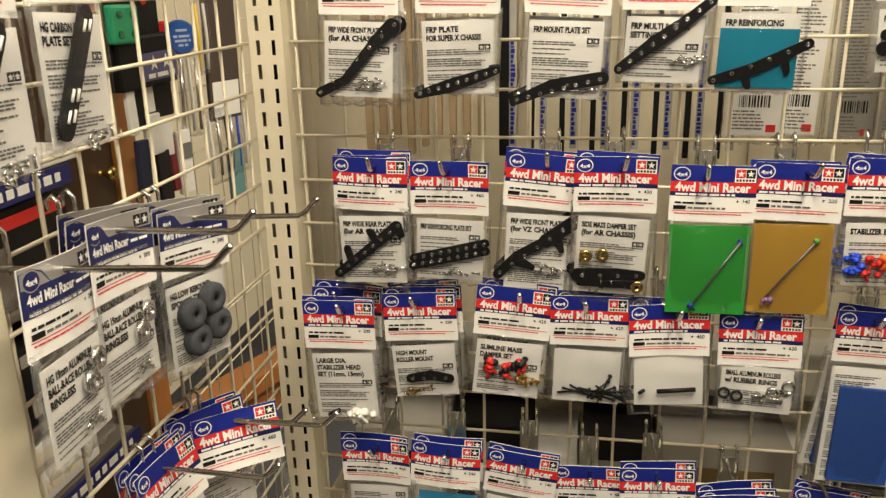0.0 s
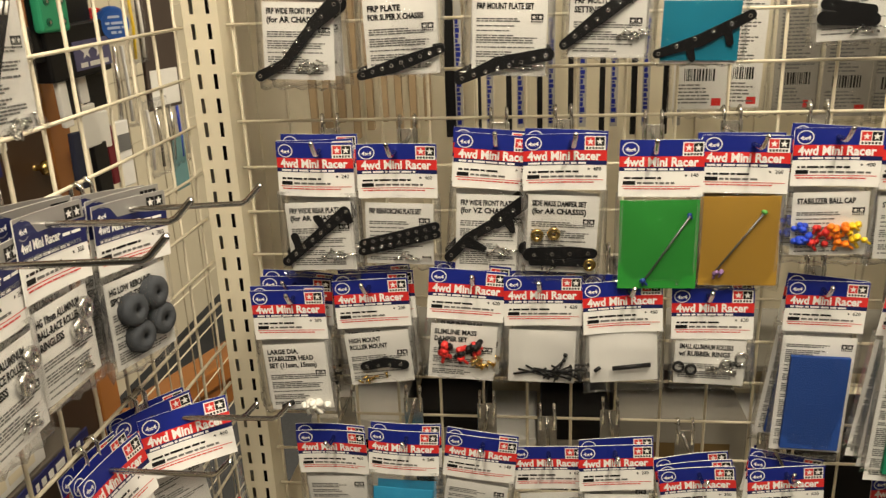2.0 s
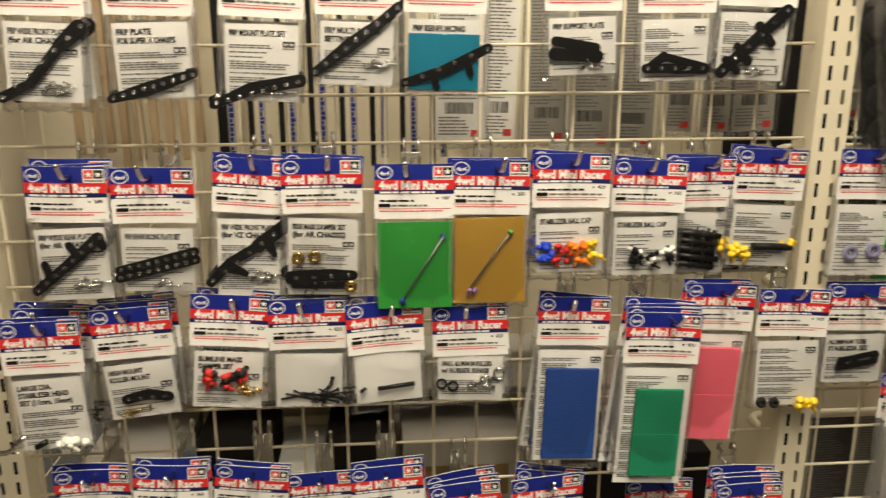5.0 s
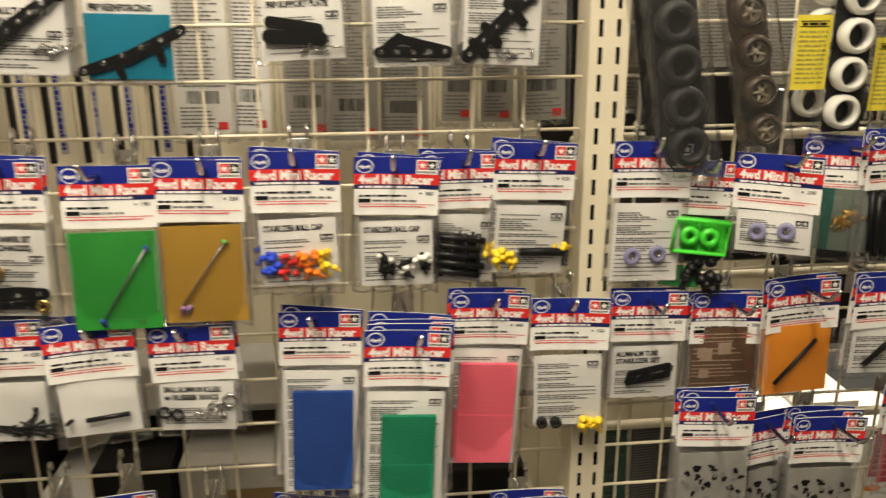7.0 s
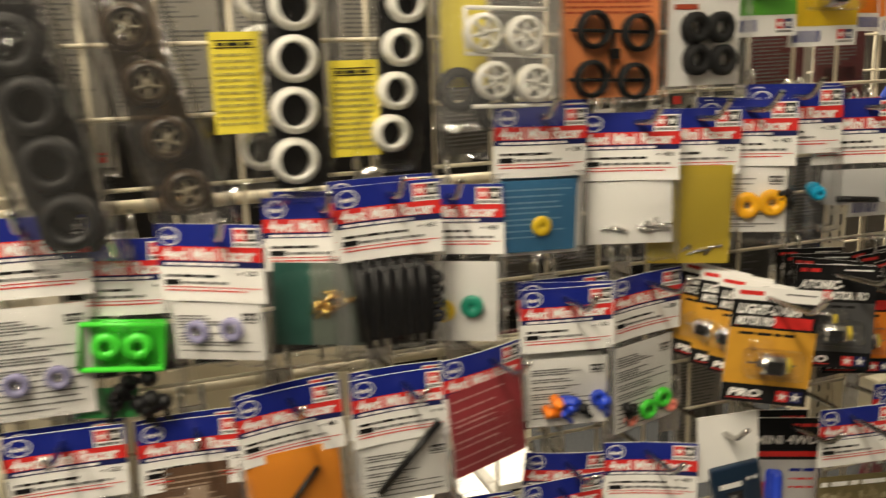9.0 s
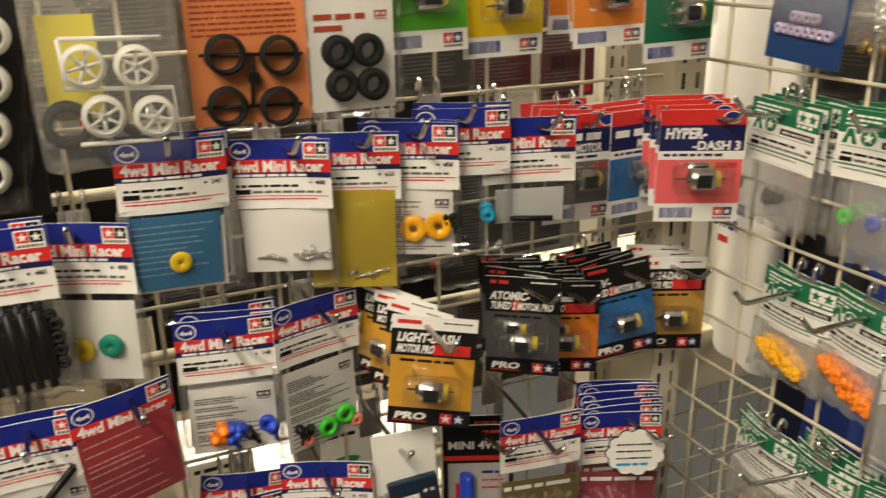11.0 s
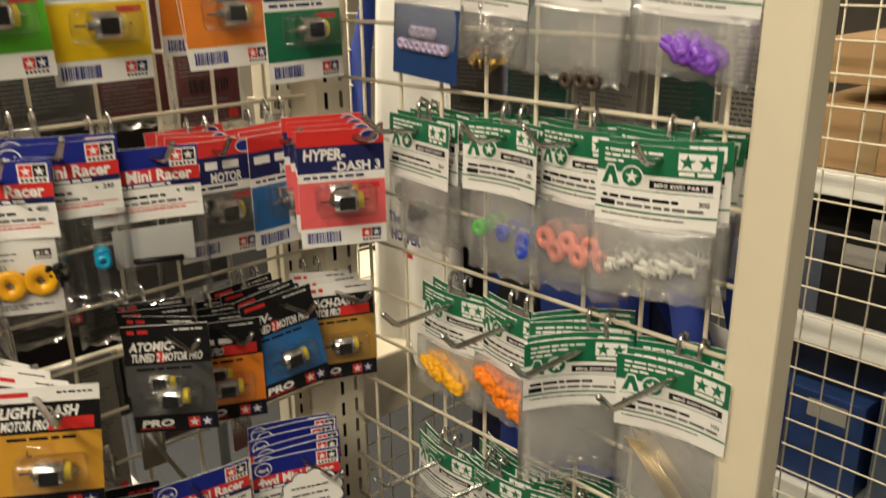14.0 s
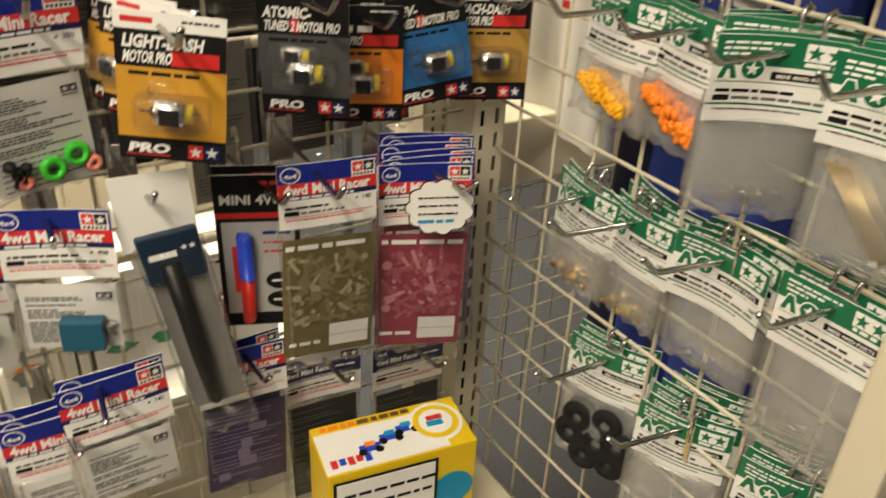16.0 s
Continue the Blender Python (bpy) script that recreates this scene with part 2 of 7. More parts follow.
for lx, ly in LAMPS:
    bm = bmesh.new()
    box(bm, lx - 0.11, lx + 0.11, ly - 0.62, ly + 0.62, 2.545, 2.6, 0, 0.008)
    tagged(new("ceiling_lamp", finish(bm, "ceiling_lamp", WHITEP)), "white enamelled fluorescent ceiling lamp housing", "ceiling lamp", "shop ceiling lamps")


def upright(x, y, turn=0, top=2.1, wide=0.036, deep=0.045):
    """A slotted steel post: two rows of slots cut through its front."""
    bm = bmesh.new()
    xs = [-wide / 2, -0.0105, -0.0065, 0.0065, 0.0105, wide / 2]
    n = int(top / 0.025)
    zs = []
    for i in range(n):
        zs += [i * 0.025, i * 0.025 + 0.0095]
    zs.append(n * 0.025)
    grid = [[bm.verts.new((px, 0, pz)) for px in xs] for pz in zs]
    for j in range(len(zs) - 1):
        for i in range(5):
            if i in (1, 3) and j % 2 == 1:
                continue
            bm.faces.new((grid[j][i], grid[j][i + 1], grid[j + 1][i + 1], grid[j + 1][i]))
    base = new("upright")
    base.matrix_basis = pose(x, y, 0, 0, 0, turn)
    part("slotted_face", finish(bm, "slotted_face", CREAM), base)
    bm = bmesh.new()
    # Dark sheet added inside the hollow post, standing in for shade in the slots.
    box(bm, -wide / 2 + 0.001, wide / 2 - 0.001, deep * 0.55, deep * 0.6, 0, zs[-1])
    part("slot_shade", finish(bm, "slot_shade", DARKIN), base, "dark sheet added for the shade inside the slots")
    for sx in (-1, 1):
        bm = bmesh.new()
        box(bm, sx * wide / 2 - 0.0008, sx * wide / 2 + 0.0008, 0.0006, deep, 0, zs[-1])
        part("side", finish(bm, "side", CREAM), base)
    return tagged(base, "cream slotted steel shop upright standing on the carpet", "shelf upright", "slotted uprights")


WIRES = {}


def wire_mesh(length, r):
    key = (round(length, 3), r)
    if key not in WIRES:
        bm = bmesh.new()
        tube(bm, [(0, 0, 0), (0, 0, length)], r, n=8)
        WIRES[key] = finish(bm, "wire", WIRE)
    return WIRES[key]


def grid_panel(origin, turn, width, z0, z1, zs, first, label, pitch=0.05, r=0.0017):
    """A welded wire grid: uprights in front, cross wires behind."""
    base = new("wire_grid_panel")
    base.matrix_basis = pose(*origin, 0, 0, turn)
    tagged(base, label, "grid panel", "wire grid panels")
    x = first
    while x < width - 0.005:
        part("wire", wire_mesh(z1 - z0, r), base, at=pose(x, 0.0034, z0))
        x += pitch
    z = zs
    while z > z0:
        z -= pitch
    z += pitch
    while z < z1:
        part("wire", wire_mesh(width, r), base, at=pose(0, 0, z, 0, 90, 0))
        z += pitch
    return base


LOW, HIGH = 0.35, 2.05
upright(0, 0)
upright(0.9, 0)
upright(1.8, 0)
grid_panel((0.02, 0.018, 0), 0, 0.86, LOW, HIGH, 1.372, 0.005, "cream welded wire grid hung with model parts packets")
grid_panel((0.92, 0.018, 0), 0, 0.86, LOW, HIGH, 1.372, 0.02, "cream welded wire grid hung with model parts packets")
grid_panel((-0.018, -0.440, 0), 90, 0.435, LOW, HIGH, 1.372, 0.025, "cream welded wire grid forming a side wing")
grid_panel((1.802, -0.01, 0), -88, 0.40, LOW, HIGH, 1.29, 0.03, "cream welded wire grid forming a side wing")


def end_post(x, y, wide, deep, label):
    bm = bmesh.new()
    box(bm, x - wide / 2, x + wide / 2, y - deep / 2, y + deep / 2, 0, 2.1, 0, 0.003)
    return tagged(new("end_post", finish(bm, "end_post", CREAM)), label, "post", "end posts")


end_post(-0.02, -0.464, 0.04, 0.05, "cream enamelled square steel end post")
end_post(1.814, -0.430, 0.027, 0.032, "cream enamelled square steel end post")
for x0, x1, y0, y1 in ((-0.03, 1.83, -0.48, 0.06),):
    slab("plinth", x0, x1, y0, y1, 0.0, 0.12, CREAM, "cream steel plinth under the display bay", "plinth", 0.004)
slab("base_shelf", -0.03, 1.83, -0.43, 0.02, 0.30, 0.33, CREAM, "cream steel base shelf of the display bay", "shelf", 0.003)


# ---- hooks ----
HOOKS = {}


def hook_mesh(length):
    key = round(length, 2)
    if key not in HOOKS:
        bm = bmesh.new()
        L = key
        tube(bm, [(0, 0, 0), (0, -L + 0.014, 0.004), (0, -L + 0.009, 0.0065), (0, -L - 0.002, 0.018)], 0.0023, n=8, caps=False)
        lathe(bm, [(0.0023, 0.0), (0.0019, 0.0011), (0.0011, 0.0018), (0.0002, 0.0021)], (0, -L - 0.002, 0.018), "z", 0, 8)
        back = bmesh.new()
        box(back, -0.011, 0.011, -0.0052, -0.004, -0.028, 0.012, 0, 0.0004)
        for sx in (-0.008, 0.008):
            tube(back, [(sx, -0.005, -0.006), (sx, -0.005, 0.021), (sx, -0.001, 0.0255), (sx, 0.004, 0.0225), (sx, 0.0045, 0.015)], 0.0018, n=6)
        HOOKS[key] = (finish(bm, "arm", CHROME), finish(back, "back_plate", STEEL))
    return HOOKS[key]


def hook(x, y, z, length, turn=0, rise=0.0):
    arm, back = hook_mesh(length)
    base = new("display_hook")
    base.matrix_basis = pose(x, y, z, 0, 0, turn)
    part("arm", arm, base, at=pose(0, 0, 0, -rise, 0, 0))
    part("back_plate", back, base)
    return tagged(base, "chrome wire display hook clipped on the grid", "display hook", "display hooks")

# ---- packets ----
W, HH = 0.078, 0.054
rng = random.Random(7)
HEADERS = {}


def pair_mark(bm, x, z, s, left, right, ground, ink, bare=False):
    """The two-star maker's mark as plain shapes."""
    if bare:
        for k in (-1, 1):
            rect(bm, x + k * s * 0.5 - s * 0.46, x + k * s * 0.5 + s * 0.46, z - s * 0.45, z + s * 0.5, left, 0.0005)
            star(bm, x + k * s * 0.5, z, s * 0.42, ground, 0.0007)
        return
    rect(bm, x - s * 1.12, x + s * 1.12, z - s * 0.92, z + s * 0.62, ground, 0.0004)
    rect(bm, x - s * 1.0, x - s * 0.03, z - s * 0.45, z + s * 0.5, left, 0.0005)
    rect(bm, x + s * 0.03, x + s * 1.0, z - s * 0.45, z + s * 0.5, right, 0.0005)
    star(bm, x - s * 0.5, z, s * 0.42, ground, 0.0006)
    star(bm, x + s * 0.5, z, s * 0.42, ground, 0.0006)
    for i in range(6):
        rect(bm, x - s * 0.95 + i * s * 0.33, x - s * 0.95 + i * s * 0.33 + s * 0.22, z - s * 0.82, z - s * 0.58, ink, 0.0005)


def blue_header(variant, hg=False):
    key = (variant, hg)
    if key in HEADERS:
        return HEADERS[key]
    r = random.Random(100 + variant)
    mats = [WHITE, NAVY if hg else BLUE, SILVER if hg else RED, NAVY, BLACK, RED, LINE, BLUE, GREY]
    bm = bmesh.new()
    box(bm, -W / 2, W / 2, 0, 0.0008, -HH, 0)
    bmesh.ops.subdivide_edges(bm, edges=[e for e in bm.edges if abs(e.verts[0].co.x - e.verts[1].co.x) > 0.01], cuts=11)
    if hg:
        rect(bm, -W / 2, W / 2, -0.0125, 0, 2, nx=6)
        rect(bm, -W / 2, W / 2, -0.0295, -0.0125, 3, nx=6)
        poly(bm, [(-W / 2, -0.0125), (-0.012, -0.0125), (-0.019, -0.0045), (-0.028, -0.0015), (-W / 2, -0.003)], 3, 0.00035)
        write(bm, "HIGH-GRADE TUNE-UP PARTS", -0.034, -0.0282, 0.0036, 8, width=0.066, lift=0.0006)
    else:
        rect(bm, -W / 2, W / 2, -0.0155, 0, 1, nx=6)
        rect(bm, -W / 2, W / 2, -0.0255, -0.0155, 2, nx=6)
        rect(bm, -W / 2, W / 2, -0.0295, -0.0255, 3, nx=6)
    disc(bm, -0.029, -0.0085, 0.0078, 0.0066, 2 if hg else 0, 0.0004)
    disc(bm, -0.029, -0.0085, 0.0068, 0.0057, 3 if hg else 7, 0.00055)
    write(bm, "4x4", -0.0338, -0.0108, 0.0052, 0, width=0.0096, bold=0.03, lift=0.0007)
    pair_mark(bm, 0.028, -0.0075, 0.0086, 5 if not hg else 4, 4, 0, 4, hg)
    g = random.Random(5)
    z = -0.0247 if not hg else -0.0222
    write(bm, "4wd Mini Racer", -0.0345, z, 0.0118 if not hg else 0.0088, 0, width=0.068 if not hg else 0.046, bold=0.035, lift=0.0006)
    if hg:
        words(bm, g, 0.014, 0.035, z + 0.001, 0.002, 0)
    words(bm, r, -0.034, 0.020, -0.0287, 0.0019, 0)
    price = ("300", "200", "620", "140", "400", "240", "460")[variant % 7]
    write(bm, price, 0.034, -0.0350, 0.0050, 4, bold=0.015, right=True)
    star(bm, 0.0225, -0.0335, 0.0016, 4)
    words(bm, r, -0.034, 0.016, -0.0370, 0.0019, 4, r.uniform(0.7, 1))
    rect(bm, -0.035, -0.0235, -0.0425, -0.0388, 4, 0.0004)
    words(bm, r, -0.022, 0.034, -0.0417, 0.0019, 6, r.uniform(0.6, 1))
    rect(bm, -0.036, 0.036, -0.0442, -0.0436, 5, 0.0004)
    words(bm, r, -0.034, 0.034, -0.0468, 0.0011, 5, 0.9)
    me = bend(finish(bm, "header_card", mats), r.uniform(-3.0, 3.0))
    HEADERS[key] = me
    return me


def green_header(variant):
    key = ("green", variant)
    if key in HEADERS:
        return HEADERS[key]
    r = random.Random(300 + variant)
    mats = [WHITE, GREEN, BLACK, LINE]
    bm = bmesh.new()
    box(bm, -W / 2, W / 2, 0, 0.0008, -HH, 0)
    bmesh.ops.subdivide_edges(bm, edges=[e for e in bm.edges if abs(e.verts[0].co.x - e.verts[1].co.x) > 0.01], cuts=11)
    rect(bm, -W / 2, W / 2, -0.0185, 0, 1, nx=6)
    for i in range(3):
        words(bm, r, -0.034, 0.006 - 0.012 * i, -0.0055 - 0.0034 * i, 0.0016, 0)
    rect(bm, 0.0135, 0.0355, -0.0135, -0.003, 0, 0.0004)
    star(bm, 0.019, -0.0085, 0.0052, 1, 0.0006)
    star(bm, 0.030, -0.0085, 0.0052, 1, 0.0006)
    words(bm, r, 0.0145, 0.0345, -0.0168, 0.0024, 0)
    for x0 in (-0.036,):
        poly(bm, [(x0, -0.0275), (x0 + 0.0045, -0.014), (x0 + 0.0095, -0.014), (x0 + 0.014, -0.0275)], 0, 0.0005)
        poly(bm, [(x0 + 0.001, -0.0265), (x0 + 0.0052, -0.015), (x0 + 0.0088, -0.015), (x0 + 0.013, -0.0265)], 1, 0.0007)
        poly(bm, [(x0 + 0.0048, -0.0265), (x0 + 0.0063, -0.021), (x0 + 0.0077, -0.021), (x0 + 0.0092, -0.0265)], 0, 0.0009)
    disc(bm, -0.0145, -0.0205, 0.0076, 0.0072, 0, 0.0005)
    disc(bm, -0.0145, -0.0205, 0.0066, 0.0062, 1, 0.0007)
    star(bm, -0.0145, -0.0205, 0.0048, 0, 0.0009)
    rect(bm, -0.003, 0.035, -0.0265, -0.0215, 2, 0.0004)
    write(bm, "MINI 4WD PARTS", 0.0, -0.0254, 0.0036, 0, width=0.032, lift=0.0007)
    rect(bm, -0.036, 0.036, -0.0288, -0.0284, 1, 0.0004)
    words(bm, r, -0.034, 0.020, -0.0352, 0.0020, 2, r.uniform(0.8, 1))
    write(bm, ("180", "100", "260", "300")[variant % 4], 0.034, -0.0357, 0.0044, 2, right=True)
    rect(bm, -0.035, -0.025, -0.0405, -0.037, 2, 0.0004)
    words(bm, r, -0.0235, 0.033, -0.0397, 0.0019, 3)
    rect(bm, -W / 2, W / 2, -0.0432, -0.042, 1, 0.0004, nx=6)
    words(bm, r, -0.034, 0.02, -0.0465, 0.0011, 3)
    me = bend(finish(bm, "header_card", mats), r.uniform(-5.0, 5.0))
    HEADERS[key] = me
    return me


BAGS = {}


def bag_mesh(h, film, wide=W + 0.004, puff=0.006, seed=0):
    """A flat plastic pouch: two films sealed at the rim, a little blown out and creased."""
    key = (round(h, 2), film.name, seed)
    if key in BAGS:
        return BAGS[key]
    h = key[0]
    r = random.Random(seed * 31 + int(h * 1000))
    bm = bmesh.new()
    nx, nz = 12, 18
    waves = [(r.uniform(40, 130), r.uniform(40, 130), r.uniform(0, 6), r.uniform(0.2, 0.7)) for _ in range(4)]
    for sgn in (-1, 1):
        vs = []
        for j in range(nz + 1):
            row = []
            for i in range(nx + 1):
                u, v = i / nx, j / nz
                x, z = (u - 0.5) * wide, -v * h
                body = (math.sin(math.pi * u) ** 0.6) * (math.sin(math.pi * min(1, v * 1.02)) ** 0.5 if 0 < v < 0.985 else 0)
                w = sum(a * math.sin(fx * x + fz * z + p) for fx, fz, p, a in waves) / 4
                if v > 0.8:
                    z += 0.0016 * math.sin(i * 2.3 + seed) * (v - 0.8) * 5
                y = sgn * puff * (0.5 if sgn > 0 else 1.7) * body * (1 + 0.5 * w) + 0.0012 * w * v
                row.append(bm.verts.new((x, y, z)))
            vs.append(row)
        for j in range(nz):
            for i in range(nx):
                q = (vs[j][i], vs[j][i + 1], vs[j + 1][i + 1], vs[j + 1][i])
                f = bm.faces.new(q if sgn > 0 else q[::-1])
                f.material_index = 1 if sgn < 0 and film is FILM and (i in (0, nx - 1) or j == nz - 1) else 0
    for v in bm.verts:
        low = max(0.0, (-v.co.z / h - 0.70) / 0.30)
        v.co.y += 0.0062 * low * noise.noise(Vector((v.co.x * 120, seed * 3.1, v.co.z * 95)))
    bmesh.ops.remove_doubles(bm, verts=bm.verts, dist=0.00002)
    me = smooth(finish(bm, "bag", [film, SEAL]))
    BAGS[key] = me
    return me


INSERTS = {}


def insert_mesh(title, seed=0, w=0.068, h=0.074, plain=False):
    key = (title, seed, plain, w, h)
    if key in INSERTS:
        return INSERTS[key]
    r = random.Random(seed + 50)
    bm = bmesh.new()
    box(bm, -w / 2, w / 2, 0, 0.0004, -h, 0)
    z = -0.004
    if not plain:
        for line in title.split("|"):
            if line:
                z -= 0.0078
                write(bm, line, -w / 2 + 0.004, z + 0.001, 0.0074, 1, width=min(0.052, 0.0031 * len(line) + 0.003), bold=0.04)
        pair_mark(bm, w / 2 - 0.009, z - 0.006 if title else -0.010, 0.0056, 1, 1, 0, 1)
        z -= 0.004
        while z > -h + 0.006:
            z -= r.choice((0.0021, 0.0021, 0.0021, 0.0042))
            if z > -h + 0.003:
                words(bm, r, -w / 2 + 0.004, w / 2 - (0.022 if z > -0.028 else 0.004), z, 0.0012, 2, r.uniform(0.5, 1))
    me = finish(bm, "insert_sheet", [WHITE if w > 0.07 else PAPER, BLACK, LINE])
    INSERTS[key] = me
    return me


# ---- contents ----
def capsule(bm, a, b, r0, r1, y=0.0, t=0.0015, mi=0, n=8):
    """A flat bar with round ends, from a to b."""
    a, b = Vector((a[0], a[1])), Vector((b[0], b[1]))
    d = (b - a).normalized()
    ang = math.atan2(d.y, d.x)
    pts = [(a.x + r0 * math.cos(ang + math.pi / 2 + math.pi * i / n), a.y + r0 * math.sin(ang + math.pi / 2 + math.pi * i / n)) for i in range(n + 1)]
    pts += [(b.x + r1 * math.cos(ang - math.pi / 2 + math.pi * i / n), b.y + r1 * math.sin(ang - math.pi / 2 + math.pi * i / n)) for i in range(n + 1)]
    top = [bm.verts.new((x, y - t, z)) for x, z in pts]
    low = [bm.verts.new((x, y, z)) for x, z in pts]
    bm.faces.new(top).material_index = mi
    bm.faces.new(low[::-1]).material_index = mi
    for i in range(len(pts)):
        j = (i + 1) % len(pts)
        bm.faces.new((top[i], low[i], low[j], top[j])).material_index = mi


def plate(segs, holes, name="plate", t=0.0018):
    bm = bmesh.new()
    for k, (a, b, r0, r1) in enumerate(segs):
        capsule(bm, a, b, r0, r1, y=-0.0001 * k, t=t)
    for x, z in holes:
        ring(bm, (x, -t - 0.0002, z), 0.0019, 0.0011, 0.0006, 1, n=10)
    bmesh.ops.recalc_face_normals(bm, faces=bm.faces)
    return finish(bm, name, [CARBON, STEEL])


def along(a, b, n):
    return [(a[0] + (b[0] - a[0]) * i / (n - 1), a[1] + (b[1] - a[1]) * i / (n - 1)) for i in range(n)]


PLATES = {
    "frp_bent": ([((-0.037, -0.066), (-0.012, -0.053), 0.005, 0.004), ((-0.012, -0.053), (0.016, -0.018), 0.0045, 0.005), ((0.016, -0.018), (0.034, -0.002), 0.006, 0.008)], along((-0.037, -0.066), (0.036, 0), 7)),
    "frp_arc": ([((-0.040, -0.068), (-0.008, -0.060), 0.004, 0.0065), ((-0.008, -0.060), (0.026, -0.050), 0.0065, 0.005), ((0.026, -0.05), (0.036, -0.047), 0.005, 0.004)], along((-0.038, -0.067), (0.035, -0.048), 9)),
    "frp_arc2": ([((-0.045, -0.074), (-0.01, -0.058), 0.004, 0.006), ((-0.01, -0.058), (0.036, -0.049), 0.006, 0.006)], along((-0.042, -0.072), (0.034, -0.05), 8)),
    "frp_stay": ([((-0.038, -0.058), (-0.01, -0.035), 0.0045, 0.006), ((-0.01, -0.035), (0.018, -0.014), 0.0065, 0.0055), ((0.018, -0.014), (0.038, 0.004), 0.005, 0.0045)], along((-0.038, -0.058), (0.037, 0.003), 9)),
    "frp_cyan": ([((-0.037, -0.060), (0.0, -0.048), 0.004, 0.0055), ((0.0, -0.048), (0.042, -0.026), 0.0055, 0.0045), ((-0.01, -0.052), (-0.006, -0.064), 0.004, 0.003), ((0.022, -0.038), (0.026, -0.05), 0.004, 0.003)], along((-0.036, -0.06), (0.041, -0.027), 6)),
    "frp_pair": ([((-0.028, -0.036), (0.012, -0.044), 0.005, 0.005), ((-0.03, -0.048), (0.014, -0.052), 0.006, 0.006)], []),
    "frp_small": ([((-0.03, -0.056), (0.03, -0.058), 0.0045, 0.005), ((-0.03, -0.056), (-0.012, -0.045), 0.003, 0.005), ((-0.012, -0.045), (0.03, -0.056), 0.004, 0.004)], along((-0.028, -0.056), (0.028, -0.057), 5)),
    "frp_cross": ([((-0.03, -0.062), (0.03, 0.0), 0.006, 0.006), ((-0.016, -0.036), (-0.004, -0.05), 0.004, 0.005), ((0.004, -0.016), (0.018, -0.032), 0.005, 0.004), ((-0.026, -0.05), (-0.014, -0.06), 0.004, 0.004)], along((-0.028, -0.06), (0.03, 0), 6)),
    "frp_fork": ([((-0.037, -0.058), (-0.008, -0.036), 0.005, 0.005), ((-0.008, -0.036), (0.028, -0.008), 0.005, 0.006), ((0.028, -0.008), (0.032, -0.016), 0.006, 0.004), ((-0.022, -0.046), (-0.026, -0.032), 0.004, 0.004), ((0.006, -0.024), (0.0, -0.014), 0.004, 0.004)], along((-0.036, -0.057), (0.03, -0.007), 8)),
    "frp_bars": ([((-0.036, -0.047), (0.036, -0.027), 0.0045, 0.0045), ((-0.037, -0.055), (0.037, -0.035), 0.0045, 0.0045)], along((-0.035, -0.046), (0.035, -0.028), 9) + along((-0.036, -0.054), (0.036, -0.036), 9)),
    "frp_wide": ([((-0.040, -0.060), (-0.022, -0.040), 0.005, 0.005), ((-0.022, -0.040), (0.006, -0.022), 0.005, 0.005), ((0.006, -0.022), (0.034, 0.0), 0.007, 0.007), ((-0.022, -0.044), (-0.006, -0.05), 0.006, 0.003), ((0.016, -0.018), (0.022, -0.03), 0.006, 0.003)], along((-0.038, -0.058), (0.034, 0), 7)),
    "frp_short": ([((-0.016, -0.046), (0.006, -0.043), 0.005, 0.0055), ((0.006, -0.043), (0.026, -0.048), 0.0055, 0.005)], along((-0.014, -0.046), (0.022, -0.047), 4)),
    "frame_black": ([((-0.018, -0.05), (0.024, -0.042), 0.003, 0.003), ((-0.016, -0.04), (0.024, -0.032), 0.003, 0.003), ((-0.018, -0.05), (-0.016, -0.04), 0.003, 0.003), ((0.024, -0.042), (0.024, -0.032), 0.003, 0.003), ((0.0, -0.046), (0.002, -0.036), 0.003, 0.003)], []),
    "damper": ([((-0.03, -0.056), (0.008, -0.052), 0.007, 0.006), ((0.008, -0.052), (0.03, -0.052), 0.006, 0.005), ((-0.028, -0.064), (0.026, -0.062), 0.003, 0.004)], along((-0.026, -0.056), (0.026, -0.052), 4)),
    "frp_slots": ([((-0.025, -0.062), (0.012, 0.002), 0.0075, 0.0075)], []),
}
LOOSE = {}


def loose(key, items):
    """The pieces in a pouch: (name, mesh, place) for each."""
    if key not in LOOSE:
        made = []
        for name, many, maker in items:
            rg = random.Random(len(key) * 7 + len(made))
            if many:
                made += maker(rg)
                continue
            mats = []
            bm = bmesh.new()
            maker(bm, lambda m: slot_of(mats, m), rg)
            bmesh.ops.recalc_face_normals(bm, faces=bm.faces)
            made.append((name, finish(bm, name, mats), Matrix()))
        LOOSE[key] = made
    return LOOSE[key]


def screw_mesh(m, length, r):
    key = ("screw", m.name, length, r)
    if key not in LOOSE:
        bm = bmesh.new()
        tube(bm, [(-length / 2, 0, 0), (length / 2, 0, 0)], r, 0, n=6)
        tube(bm, [(length / 2, 0, 0), (length * 0.58, 0, 0)], r * 2, 0, n=7)
        LOOSE[key] = finish(bm, "screw", m)
    return LOOSE[key]


def ball_mesh(m, r, tail):
    key = ("ball", m.name, r, tail)
    if key not in LOOSE:
        bm = bmesh.new()
        lathe(bm, [(0.0005, -r), (r * 0.7, -r * 0.7), (r, 0), (r * 0.7, r * 0.7), (0.0005, r)], (0, 0, 0), "y", 0, 10)
        if tail:
            tube(bm, [(0, 0, 0), (r * 0.9, 0, -r * 2)], r * 0.4, 0, n=6)
        LOOSE[key] = finish(bm, "ball_cap", m)
    return LOOSE[key]


